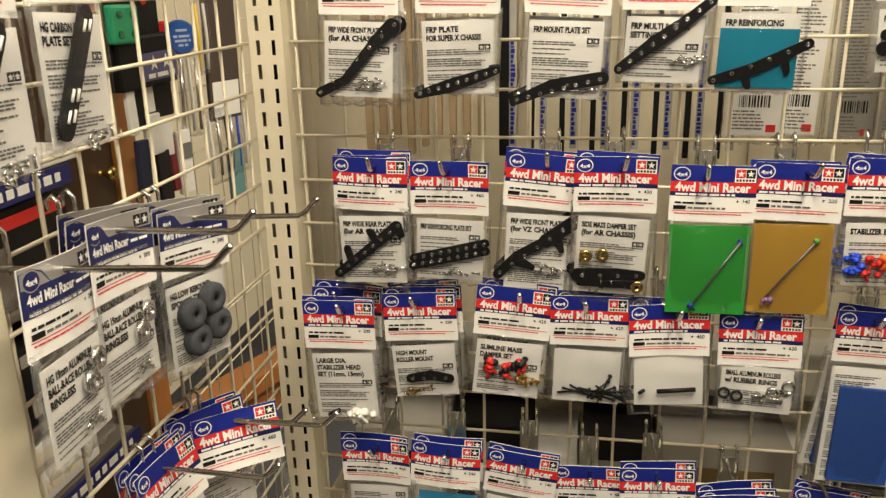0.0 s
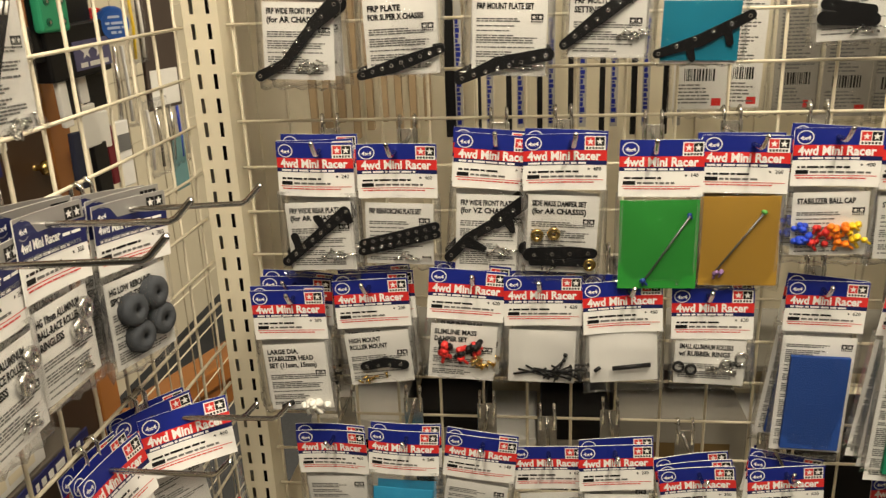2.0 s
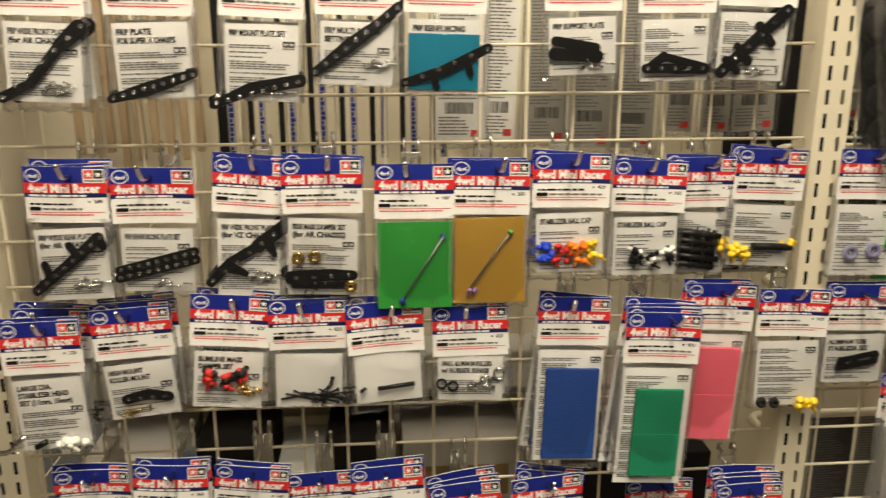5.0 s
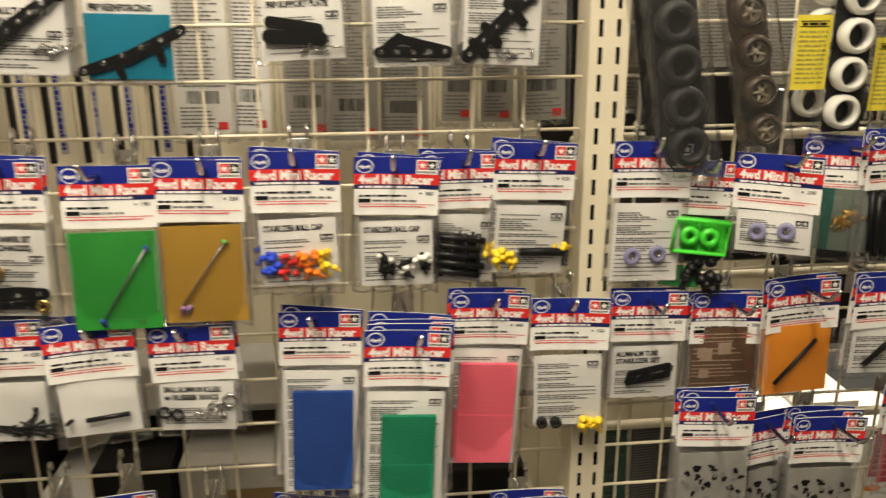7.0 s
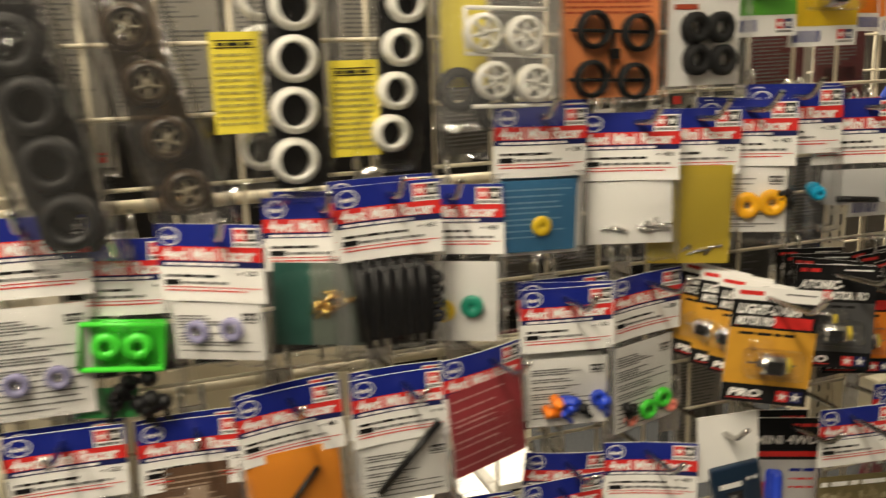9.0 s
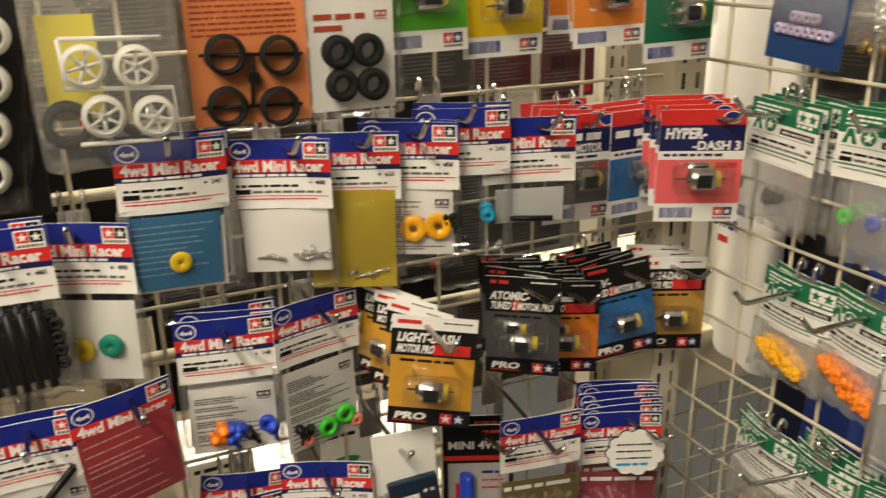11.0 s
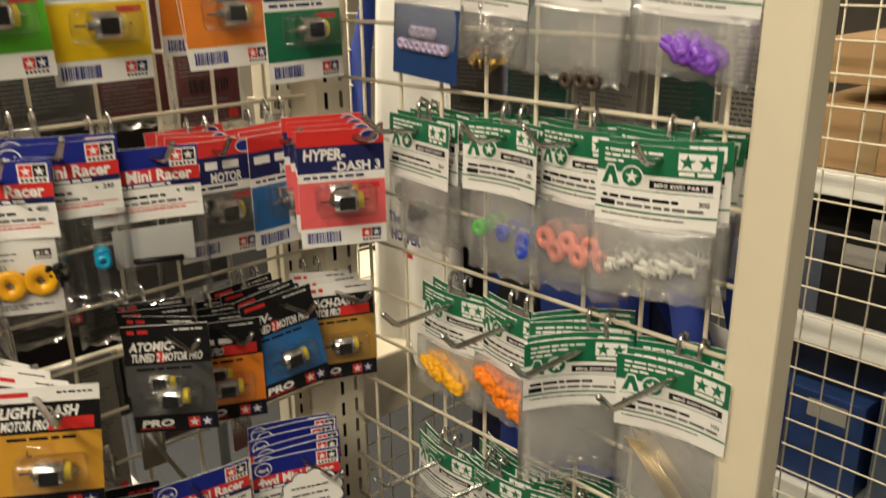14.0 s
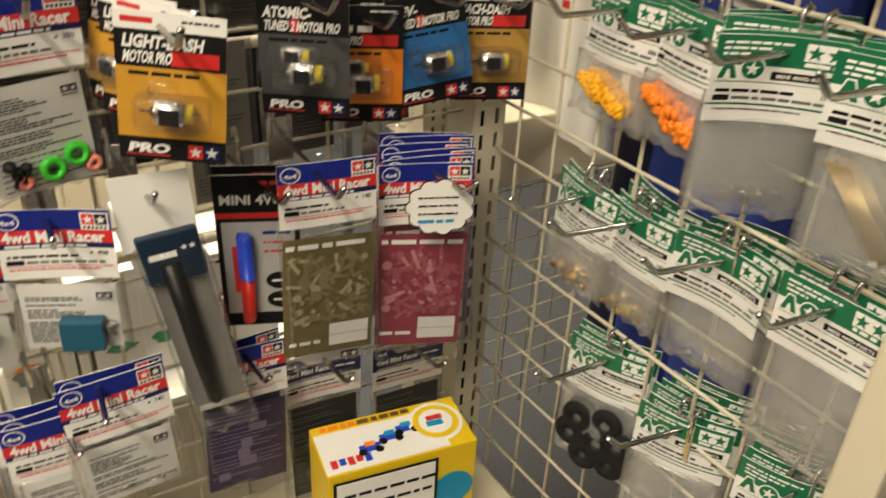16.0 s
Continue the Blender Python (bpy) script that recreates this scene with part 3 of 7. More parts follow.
def pins(n, m, x, z, sx, sz, length=0.012, r=0.0011):
    def make(rg):
        made = []
        for _ in range(n):
            cx, cz, a = x + rg.uniform(-sx, sx), z + rg.uniform(-sz, sz), rg.uniform(-0.6, 0.6) + (0 if rg.random() < 0.7 else 1.2)
            place = pose(cx, -0.002 - rg.random() * 0.002, cz, 0, -math.degrees(a), 0) @ Matrix.Diagonal((rg.uniform(0.6, 1.2), 1, 1, 1))
            made.append(("screw" if m is not WHITEP else "spacer", screw_mesh(m, length, r), place))
        return made
    return [("screw", True, make)]


def balls(ms, n, x, z, sx, sz, r=0.004):
    def make(rg):
        made = []
        for k in range(n):
            c = (x + rg.uniform(-sx, sx), -0.003 - rg.random() * 0.004, z + rg.uniform(-sz, sz))
            m = ms[int((c[0] - x + sx) / (2 * sx + 1e-6) * len(ms))] if len(ms) > 2 else ms[k % len(ms)]
            q = rg.uniform(0.8, 1.2)
            made.append(("ball_cap", ball_mesh(m, r, rg.random() < 0.5), pose(*c, 0, rg.uniform(-60, 60), 0) @ Matrix.Diagonal((q, q, q, 1))))
        return made
    return [("ball_cap", True, make)]


def rings(m, spots, R, r, depth=0.004, core=None):
    def one(x, z):
        def make(bm, slot, rg):
            ring(bm, (x, -0.003 - rg.random() * 0.001, z), R, r, depth, slot(m), n=20)
            if core:
                ring(bm, (x, -0.003, z), r * 0.98, r * 0.4, depth * 0.8, slot(core), n=14)
                for k in range(3):
                    a = 2.094 * k + rg.random()
                    tube(bm, [(x, -0.003, z), (x + r * math.cos(a), -0.003, z + r * math.sin(a))], r * 0.13, slot(core), n=5)
        return make
    return [("tyre" if m in (RUBBER, SPONGE) else "roller", False, one(x, z)) for x, z in spots]


def sheet(m, x0, x1, z0, z1, t=0.0006, split=None):
    def make(bm, slot, rg):
        box(bm, x0, x1, -0.0016 - t, -0.0016, z0, z1, slot(m), min(t, 0.002) * 0.3)
        if split:
            box(bm, x0, x1, -0.0026 - t, -0.0018 - t, z0, (z0 + z1) / 2 - 0.0006, slot(m), 0.0002)
    return [("sheet", False, make)]


def printed(m, ink, x0, x1, z0, z1, pictures=0):
    """A printed sheet: lines of small writing and pale boxes on a ground."""
    def make(bm, slot, rg):
        box(bm, x0, x1, -0.0022, -0.0016, z0, z1, slot(m))
        z = z1 - 0.008
        while z > z0 + 0.006:
            words(bm, rg, x0 + 0.003, x1 - 0.003, z, 0.0014, slot(ink), rg.uniform(0.6, 1), 0.0025)
            z -= rg.choice((0.004, 0.005, 0.008))
        for k in range(pictures):
            x, z = rg.uniform(x0 + 0.006, x1 - 0.022), rg.uniform(z0 + 0.006, z1 - 0.022)
            rect(bm, x, x + rg.uniform(0.010, 0.020), z, z + rg.uniform(0.006, 0.014), slot(ink), 0.0028 + 0.0001 * k)
    return [("printed_sheet", False, make)]


def several(*groups):
    return [item for group in groups for item in group]


def rod(m, a, b, r=0.001):
    def make(bm, slot, rg):
        tube(bm, [(a[0], -0.0058, a[1]), (b[0], -0.0058, b[1])], r, slot(m), n=7)
    return [("rod", False, make)]


def photo(ground, mid, pale):
    """A printed picture sheet: pale part shapes, a title line and a blank box."""
    def make(bm, slot, rg):
        box(bm, -0.038, 0.038, -0.0024, -0.0016, -0.115, -0.004, slot(ground))
        for k in range(150):
            x, z = rg.uniform(-0.031, 0.031), rg.uniform(-0.082, -0.022)
            a, l = rg.uniform(0, 3.14), rg.uniform(0.003, 0.011)
            tone = slot((mid, pale, mid, ground, mid)[k % 5])
            if k % 2:
                disc(bm, x, z, l * 0.4, l * 0.36, tone, 0.0027 + 0.000008 * k, 12)
            else:
                dx, dz = math.cos(a) * l, math.sin(a) * l
                nx, nz = -math.sin(a) * 0.0016, math.cos(a) * 0.0016
                poly(bm, [(x - dx + nx, z - dz + nz), (x + dx + nx, z + dz + nz), (x + dx - nx, z + dz - nz), (x - dx - nx, z - dz - nz)], tone, 0.0027 + 0.000008 * k)
        words(bm, rg, -0.036, 0.034, -0.013, 0.0042, slot(WHITE), 1, 0.0034)
        rect(bm, 0.0, 0.034, -0.108, -0.086, slot(PAPER), 0.0036)
        rect(bm, 0.0, 0.034, -0.0975, -0.097, slot(GREY), 0.0038)
        words(bm, rg, -0.034, -0.006, -0.104, 0.0035, slot(PAPER), 1, 0.0036)
    return [("picture_sheet", False, make)]


def clump(m, a, b, r):
    """Many little rollers packed tight into a long roll."""
    def make(rg):
        bm = bmesh.new()
        ring(bm, (0, 0, 0), 0.0044, 0.0014, 0.0044, 0, n=10)
        me = finish(bm, "roller", m)
        made = []
        for k in range(80):
            u = rg.random()
            w = math.sin(math.pi * min(0.97, max(0.03, u))) ** 0.4
            an, q = rg.uniform(0, 6.283), r * w * rg.uniform(0.4, 1.0)
            made.append(("roller", me, pose(a[0] + (b[0] - a[0]) * u, -0.007 + 0.5 * q * math.sin(an), a[1] + (b[1] - a[1]) * u + q * math.cos(an),
                                            rg.uniform(-70, 70), 0, rg.uniform(-90, 90))))
        return made
    return [("roller", True, make)]


def cage(m, x0, x1, z0, z1, r=0.0022):
    """An open moulded gear case: a rim, cross bars and two gears."""
    def make(bm, slot, rg):
        for y in (-0.003, -0.011):
            tube(bm, [(x0, y, z0), (x1, y, z0), (x1, y, z1), (x0, y, z1), (x0, y, z0)], r, slot(m), n=6)
        for k in range(3):
            x = x0 + (x1 - x0) * (k + 1) / 4
            tube(bm, [(x, -0.003, z0), (x, -0.003, z1)], r, slot(m), n=6)
        for px in (0.30, 0.68):
            lathe(bm, [(0.004, -0.012), (0.0098, -0.011), (0.0098, -0.004), (0.004, -0.003)], (x0 + (x1 - x0) * px, 0, (z0 + z1) / 2), "y", slot(m), 14, True)
        box(bm, x0, x1, -0.0025, -0.0015, z0, z1, slot(m))
    return [("gear_case", False, make)]


def splotches(m):
    """Black printed pictures of small parts on a sheet."""
    def make(bm, slot, rg):
        for k in range(70):
            x, z = rg.uniform(-0.030, 0.030), rg.uniform(-0.108, -0.014)
            n = 9
            rs = [rg.uniform(0.0010, 0.0050) for _ in range(n)]
            poly(bm, [(x + rs[i] * math.cos(6.283 * i / n), z + rs[i] * math.sin(6.283 * i / n)) for i in range(n)], slot((m, GREY, m)[k % 3]), 0.0026 + 0.000015 * k)
    return [("picture", False, make)]


P = paint
GREYCARDP = P("grey_sheet_print", (0.16, 0.16, 0.15), 0.5, vary=0.2)
TITLES = {
    "frp_slots": "HG CARBON REAR|PLATE SET",
    "frp_bent": "FRP WIDE FRONT PLATE|(for AR CHASSIS)", "frp_arc": "FRP PLATE|FOR SUPER X CHASSIS", "frp_arc2": "FRP MOUNT PLATE SET",
    "frp_stay": "FRP MULTI ROLLER|SETTING STAY", "frp_cyan": "FRP REINFORCING|PLATE", "frp_pair": "FRP SUPPORT PLATE", "frp_fork": "FRP WIDE REAR PLATE|(for AR CHASSIS)",
    "frp_bars": "FRP REINFORCING PLATE SET", "frp_wide": "FRP WIDE FRONT PLATE|(for VZ CHASSIS)", "damper": "SIDE MASS DAMPER SET|(for AR CHASSIS)",
    "balls": "STABILIZER BALL CAP", "balls_mono": "STABILIZER BALL CAP", "heads": "LARGE DIA.|STABILIZER HEAD|SET (11mm, 15mm)",
    "frp_short": "HIGH MOUNT|ROLLER MOUNT", "damper_red": "SLIMLINE MASS|DAMPER SET", "rollers": "SMALL ALUMINUM ROLLERS|w/ RUBBER RINGS", "frame_black": "ALUMINUM TUBE|STABILIZER SET",
    "hg_rollers": "HG 19mm ALUMINUM|BALL-RACE ROLLERS|RINGLESS", "hg_tyres": "HG LOW REBOUND|SPONGE TIRES",
}
# what lies in each pouch: (pieces, paper: title / plain / none, words for the label)
CONTENTS = {
    "frp_slots": (several(pins(9, STEEL, 0.012, -0.076, 0.016, 0.004, 0.008), *[rod(WHITEP, (-0.0265 + 0.0055 * v + 0.0345 * u, -0.066 + 0.060 * u), (-0.0225 + 0.0055 * v + 0.0345 * u, -0.059 + 0.060 * u), 0.0009) for u in (0.05, 0.25, 0.92) for v in (0, 1)]), "title", "a black slotted plate and screws"),
    "frp_bent": (pins(14, STEEL, 0.012, -0.060, 0.012, 0.006, 0.007), "title", "a bent black plate and small screws"),
    "frp_stay": (pins(12, STEEL, 0.022, -0.052, 0.012, 0.004, 0.006), "title", "a black roller stay and screws"),
    "frp_cyan": (sheet(P("cyan_card", (0.0, 0.18, 0.29), 0.5, vary=0.12), -0.034, 0.034, -0.07, -0.018), "title", "a black plate on a cyan sheet"),
    "frp_wide": (pins(10, STEEL, 0.012, -0.056, 0.012, 0.005, 0.009), "title", "a black wide plate and screws"),
    "frp_fork": (pins(10, STEEL, 0.016, -0.056, 0.014, 0.004, 0.01), "title", "a black forked plate and screws"),
    "damper": (several(rings(BRASS, [(-0.024, -0.04), (-0.008, -0.038), (0.028, -0.068)], 0.0065, 0.002, 0.004), pins(6, STEEL, 0.0, -0.07, 0.02, 0.004, 0.014)), "title", "black damper plates and brass weights"),
    "sheet_green": (several(sheet(P("bright_green_card", (0.018, 0.23, 0.028), 0.5, vary=0.06), -0.037, 0.037, -0.085, 0.003), rod(P("dull_shaft", (0.16, 0.16, 0.17), 0.35, metal=0.6), (-0.012, -0.075), (0.028, -0.012)), balls([P("dull_cobalt", (0.015, 0.04, 0.26), 0.4)], 2, 0.028, -0.012, 0.001, 0.001, 0.0022), balls([P("dull_cobalt", (0.015, 0.04, 0.26), 0.4)], 3, -0.013, -0.076, 0.003, 0.001, 0.0024)), "none", "a bright green backing sheet and thin shaft"),
    "sheet_gold": (several(sheet(P("ochre_card", (0.35, 0.20, 0.025), 0.5, vary=0.06), -0.037, 0.035, -0.085, 0.003), rod(P("dull_shaft", (0.16, 0.16, 0.17), 0.35, metal=0.6), (-0.022, -0.07), (0.02, -0.012)), balls([P("dull_green", (0.07, 0.26, 0.05), 0.4)], 2, 0.02, -0.012, 0.001, 0.001, 0.0022), balls([P("dull_mauve", (0.25, 0.14, 0.32), 0.4)], 4, -0.02, -0.07, 0.005, 0.002, 0.0026)), "none", "an ochre backing sheet and thin shaft"),
    "balls": (balls([COBALT, RED, ORANGE, YELLOW], 46, 0.0, -0.052, 0.033, 0.010, 0.0036), "title", "red, blue, orange and yellow ball caps"),
    "balls_mono": (balls([BLACK, WHITEP], 34, 0.008, -0.052, 0.026, 0.009, 0.0036), "title", "black and white ball caps"),
    "dark": (several(*[rod(CARBON, (-0.030 + 0.003 * (k % 2), -0.026 - 0.0085 * k), (0.024 - 0.004 * (k % 3), -0.031 - 0.0085 * k), 0.0034) for k in range(5)], *[rod(CARBON, (-0.022 + 0.013 * k, -0.024), (-0.018 + 0.012 * k, -0.066), 0.0026) for k in range(4)], rings(RUBBER, [(-0.018, -0.036), (0.012, -0.052)], 0.009, 0.004, 0.008)), "title", "black moulded stays"),
    "yellow_black": (several(balls([YELLOW], 12, -0.024, -0.055, 0.011, 0.005, 0.004), rod(BLACK, (-0.01, -0.05), (0.034, -0.05), 0.004), balls([YELLOW], 3, 0.034, -0.046, 0.003, 0.003, 0.003)), "title", "a black bar and yellow pieces"),
    "rings_purple": (rings(P("smoky_purple", (0.28, 0.27, 0.45), 0.2), [(-0.014, -0.052), (0.012, -0.050)], 0.0085, 0.004, 0.005, STEEL), "title", "two violet rollers"),
    "green_box": (several(cage(LIME, -0.026, 0.028, -0.036, -0.004), sheet(P("deep_lime", (0.03, 0.24, 0.06), 0.35, vary=0.2), -0.03, 0.012, -0.074, -0.052, 0.001), balls([CARBON], 14, 0.010, -0.056, 0.020, 0.012, 0.006)), "none", "a lime green gearbox part"),
    "teal": (several(sheet(P("dark_teal_card", (0.012, 0.07, 0.055), 0.5, vary=0.25), -0.034, -0.006, -0.062, 0), sheet(P("smoky_slip", (0.10, 0.12, 0.10), 0.5, vary=0.3), -0.006, 0.034, -0.062, 0), pins(22, BRASS, 0.008, -0.030, 0.013, 0.009, 0.009, 0.0016)), "none", "brass pieces on a dark smoky sheet"),
    "black_mass": (several(sheet(CARBON, -0.022, 0.028, -0.060, -0.010, 0.006), *[rod(CARBON, (-0.024 + 0.009 * k, -0.006), (-0.022 + 0.009 * k, -0.066), 0.003) for k in range(6)], rings(RUBBER, [(0.032, -0.02 - 0.01 * k) for k in range(4)], 0.005, 0.002, 0.005)), "none", "black moulded chassis pieces"),
    "discs": (several(rings(YELLOW, [(-0.008, -0.048)], 0.009, 0.001, 0.005), rings(TEAL, [(0.014, -0.044)], 0.009, 0.001, 0.005)), "plain", "a yellow and a green disc"),
    "sheet_blue": (several(printed(P("sky_card", (0.035, 0.14, 0.28), 0.45, vary=0.2), P("pale_sky_print", (0.16, 0.30, 0.45), 0.5, vary=0.1), -0.036, 0.03, -0.07, -0.014), rings(YELLOW, [(0.0, -0.05)], 0.008, 0.001, 0.004)), "title", "a blue sheet and a yellow disc"),
    "silver": (pins(12, STEEL, 0.004, -0.058, 0.024, 0.003, 0.010), "plain", "short steel pins"),
    "sheet_yellow": (several(sheet(P("mustard_card", (0.38, 0.28, 0.025), 0.5, vary=0.08), -0.034, 0.034, -0.082, 0.0), pins(6, STEEL, 0.01, -0.07, 0.02, 0.003, 0.01)), "none", "a mustard yellow backing sheet"),
    "discs_orange": (several(rings(P("amber_plastic", (0.85, 0.42, 0.01), 0.35), [(0.002, -0.05), (0.022, -0.048)], 0.011, 0.003, 0.005), rings(SALMON, [(-0.02, -0.056)], 0.008, 0.002, 0.005), balls([CARBON], 8, 0.032, -0.046, 0.006, 0.008, 0.003)), "title", "two orange rollers and a pink one"),
    "clear_blue": (several(rings(P("azure_plastic", (0.0, 0.28, 0.5), 0.3), [(0.02, -0.045)], 0.006, 0.002, 0.008), rings(SALMON, [(-0.02, -0.03)], 0.006, 0.002, 0.006)), "none", "a small azure part"),
    "clear_bar": (several(sheet(P("grey_label", (0.5, 0.5, 0.5), 0.5, vary=0.1), -0.028, 0.03, -0.045, -0.016, 0.001), rod(CARBON, (-0.016, -0.04), (0.02, -0.042), 0.0025)), "none", "a grey slip and black bar"),
    "screws": (pins(12, CARBON, 0.006, -0.058, 0.02, 0.004, 0.034), "plain", "long dark screws"),
    "shaft": (several(rod(CARBON, (-0.012, -0.056), (0.026, -0.054), 0.0024), rod(CARBON, (-0.03, -0.058), (-0.024, -0.054), 0.002)), "plain", "a black shaft"),
    "heads": (several(rod(CARBON, (-0.02, -0.07), (-0.008, -0.064), 0.003), balls([WHITEP], 8, 0.018, -0.068, 0.014, 0.002, 0.0045)), "title", "white stabilizer heads"),
    "frp_short": (pins(8, BRASS, -0.01, -0.066, 0.016, 0.003, 0.006), "title", "a short black stay"),
    "damper_red": (several(balls([RED, CARBON], 26, -0.002, -0.040, 0.022, 0.008, 0.0042), pins(6, BRASS, 0.018, -0.052, 0.012, 0.003, 0.010, 0.002)), "title", "red and black damper pieces"),
    "rollers": (several(rings(STEEL, [(0.03, -0.042), (0.016, -0.05)], 0.007, 0.005, 0.004), rings(RUBBER, [(-0.03, -0.054), (-0.018, -0.056)], 0.006, 0.004, 0.003), pins(8, STEEL, 0.008, -0.054, 0.014, 0.003, 0.008, 0.002)), "title", "small aluminium rollers and rubber rings"),
    "sponge_blue": (sheet(P("blue_sponge", (0.008, 0.052, 0.26), 0.95, vary=0.08, scale=300, bump=0.4, bump_scale=700), -0.027, 0.031, -0.125, -0.020, 0.005), "ruler", "a blue sponge sheet"),
    "sponge_green": (sheet(P("green_sponge", (0.0, 0.20, 0.095), 0.95, vary=0.08, scale=300, bump=0.4, bump_scale=700), -0.022, 0.028, -0.118, -0.022, 0.005, True), "ruler", "a dark green sponge sheet in two halves"),
    "sponge_pink": (sheet(P("pink_sponge", (0.80, 0.13, 0.19), 0.95, vary=0.08, scale=300, bump=0.4, bump_scale=700), -0.027, 0.031, -0.125, -0.014, 0.005, True), "ruler", "a pink sponge sheet in two halves"),
    "yellow_dots": (several(balls([YELLOW], 10, 0.024, -0.072, 0.010, 0.004, 0.0045), rings(RUBBER, [(-0.026, -0.072), (-0.012, -0.072)], 0.006, 0.002, 0.006)), "title", "yellow plugs and black rings"),
    "frame_black": (pins(3, CARBON, 0.0, -0.05, 0.01, 0.003, 0.01), "title", "a black ladder-like frame"),
    "sheet_brown": (printed(P("brown_sheet", (0.10, 0.055, 0.032), 0.45, vary=0.2), P("tan_print", (0.30, 0.22, 0.16), 0.5, vary=0.2), -0.036, 0.036, -0.07, 0.0, 4), "none", "a brown backing sheet"),
    "sheet_orange": (several(sheet(P("orange_card", (0.72, 0.25, 0.02), 0.5, vary=0.06), -0.037, 0.034, -0.075, 0.0), rod(CARBON, (-0.026, -0.062), (0.016, -0.016), 0.0022)), "none", "an orange backing sheet and dark shaft"),
    "shaft_black": (rod(CARBON, (-0.022, -0.062), (0.026, -0.01), 0.003), "title", "a black shaft"),
    "sheet_red": (printed(P("red_card", (0.30, 0.035, 0.045), 0.45, vary=0.15), P("rose_print", (0.52, 0.26, 0.26), 0.5, vary=0.15), -0.036, 0.036, -0.066, 0.002), "none", "a dark red backing sheet"),
    "bits_blue": (several(balls([ORANGE, COBALT, BLACK, COBALT], 12, 0.006, -0.056, 0.026, 0.005, 0.005), rings(COBALT, [(0.026, -0.05), (0.004, -0.054)], 0.007, 0.003, 0.006)), "title", "blue, black and orange rollers"),
    "bits_green": (several(rings(LIME, [(0.002, -0.062), (0.02, -0.056)], 0.009, 0.004, 0.006), rings(SALMON, [(-0.018, -0.066), (0.03, -0.066)], 0.006, 0.002, 0.006), balls([BLACK], 5, -0.02, -0.055, 0.006, 0.005, 0.004)), "title", "lime green rollers"),
    "insert": (pins(3, STEEL, 0.01, -0.06, 0.02, 0.004, 0.01), "title", "a printed slip"),
    "sheet_skyblue": (sheet(P("azure_card", (0.03, 0.33, 0.6), 0.5, vary=0.1), -0.033, 0.033, -0.07, -0.01), "none", "a sky blue sheet"),
    "black_picture": (several(sheet(P("grey_print_paper", (0.30, 0.29, 0.27), 0.6, vary=0.25, scale=60), -0.036, 0.036, -0.12, 0.0), splotches(CARBON)), "none", "a white sheet of black pictures"),
    "tyres_black": (rings(RUBBER, [(-0.016, -0.03), (0.016, -0.034), (-0.014, -0.062), (0.018, -0.064), (0.0, -0.09)], 0.015, 0.008, 0.014), "none", "black tyres"),
    "motor_teal": (several(sheet(P("teal_block", (0.01, 0.085, 0.15), 0.4, vary=0.2), -0.006, 0.024, -0.068, -0.044, 0.012), pins(4, STEEL, 0.028, -0.055, 0.004, 0.006, 0.008)), "title", "a teal moulded part"),
    "purple": (printed(P("violet_card", (0.035, 0.022, 0.075), 0.45, vary=0.3), P("pale_violet_print", (0.20, 0.16, 0.28), 0.5, vary=0.2), -0.036, 0.036, -0.09, 0.0, 5), "none", "a dark violet printed sheet"),
    "photo_olive": (photo(P("olive_photo", (0.15, 0.12, 0.05), 0.35, vary=0.35, scale=120), P("olive_mid", (0.23, 0.19, 0.10), 0.4, vary=0.3, scale=150), P("olive_light", (0.36, 0.32, 0.2), 0.4, vary=0.2, scale=150)), "none", "an olive printed sheet of gears"),
    "photo_pink": (photo(P("maroon_photo", (0.27, 0.045, 0.07), 0.35, vary=0.3, scale=120), P("maroon_mid", (0.34, 0.10, 0.13), 0.4, vary=0.3, scale=150), P("maroon_light", (0.50, 0.22, 0.24), 0.4, vary=0.2, scale=150)), "none", "a maroon printed sheet of gears"),
    "hg_rollers": (several(rings(STEEL, [(0.022, -0.024), (0.012, -0.036)], 0.008, 0.003, 0.005), pins(5, STEEL, 0.01, -0.062, 0.01, 0.004, 0.008)), "title", "two bright aluminium rollers"),
    "hg_tyres": (rings(SPONGE, [(-0.012, -0.028), (0.014, -0.022), (-0.008, -0.052), (0.018, -0.046)], 0.0135, 0.003, 0.012), "title", "four dark sponge tyres"),
    "bits_red": (balls([RED], 14, 0.016, -0.036, 0.016, 0.003, 0.0022), "none", "tiny red caps"),
    "ao_dark": (pins(8, CARBON, 0.0, -0.028, 0.008, 0.006, 0.008, 0.002), "none", "dark screws"),
    "ao_blue": (several(rings(LIME, [(-0.022, -0.03)], 0.0065, 0.002, 0.005), rings(COBALT, [(0.004, -0.028), (0.026, -0.028), (0.026, -0.036)], 0.0065, 0.002, 0.005)), "none", "green and blue rollers"),
    "ao_pink": (rings(SALMON, [(-0.026 + 0.011 * k, -0.026 - 0.008 * (k % 2)) for k in range(6)], 0.0085, 0.003, 0.006), "none", "salmon pink rollers"),
    "ao_white": (pins(16, WHITEP, 0.0, -0.022, 0.026, 0.004, 0.008, 0.0022), "none", "white plastic spacers"),
    "ao_orange": (clump(P("amber_plastic", (0.85, 0.36, 0.006), 0.35), (-0.024, -0.014), (0.022, -0.026), 0.0075), "none", "amber rollers"),
    "ao_orange2": (clump(ORANGE, (-0.028, -0.008), (0.028, -0.026), 0.0085), "none", "orange rollers"),
    "ao_clear": (pins(9, STEEL, 0.0, -0.045, 0.018, 0.003, 0.006), "none", "tiny steel parts"),
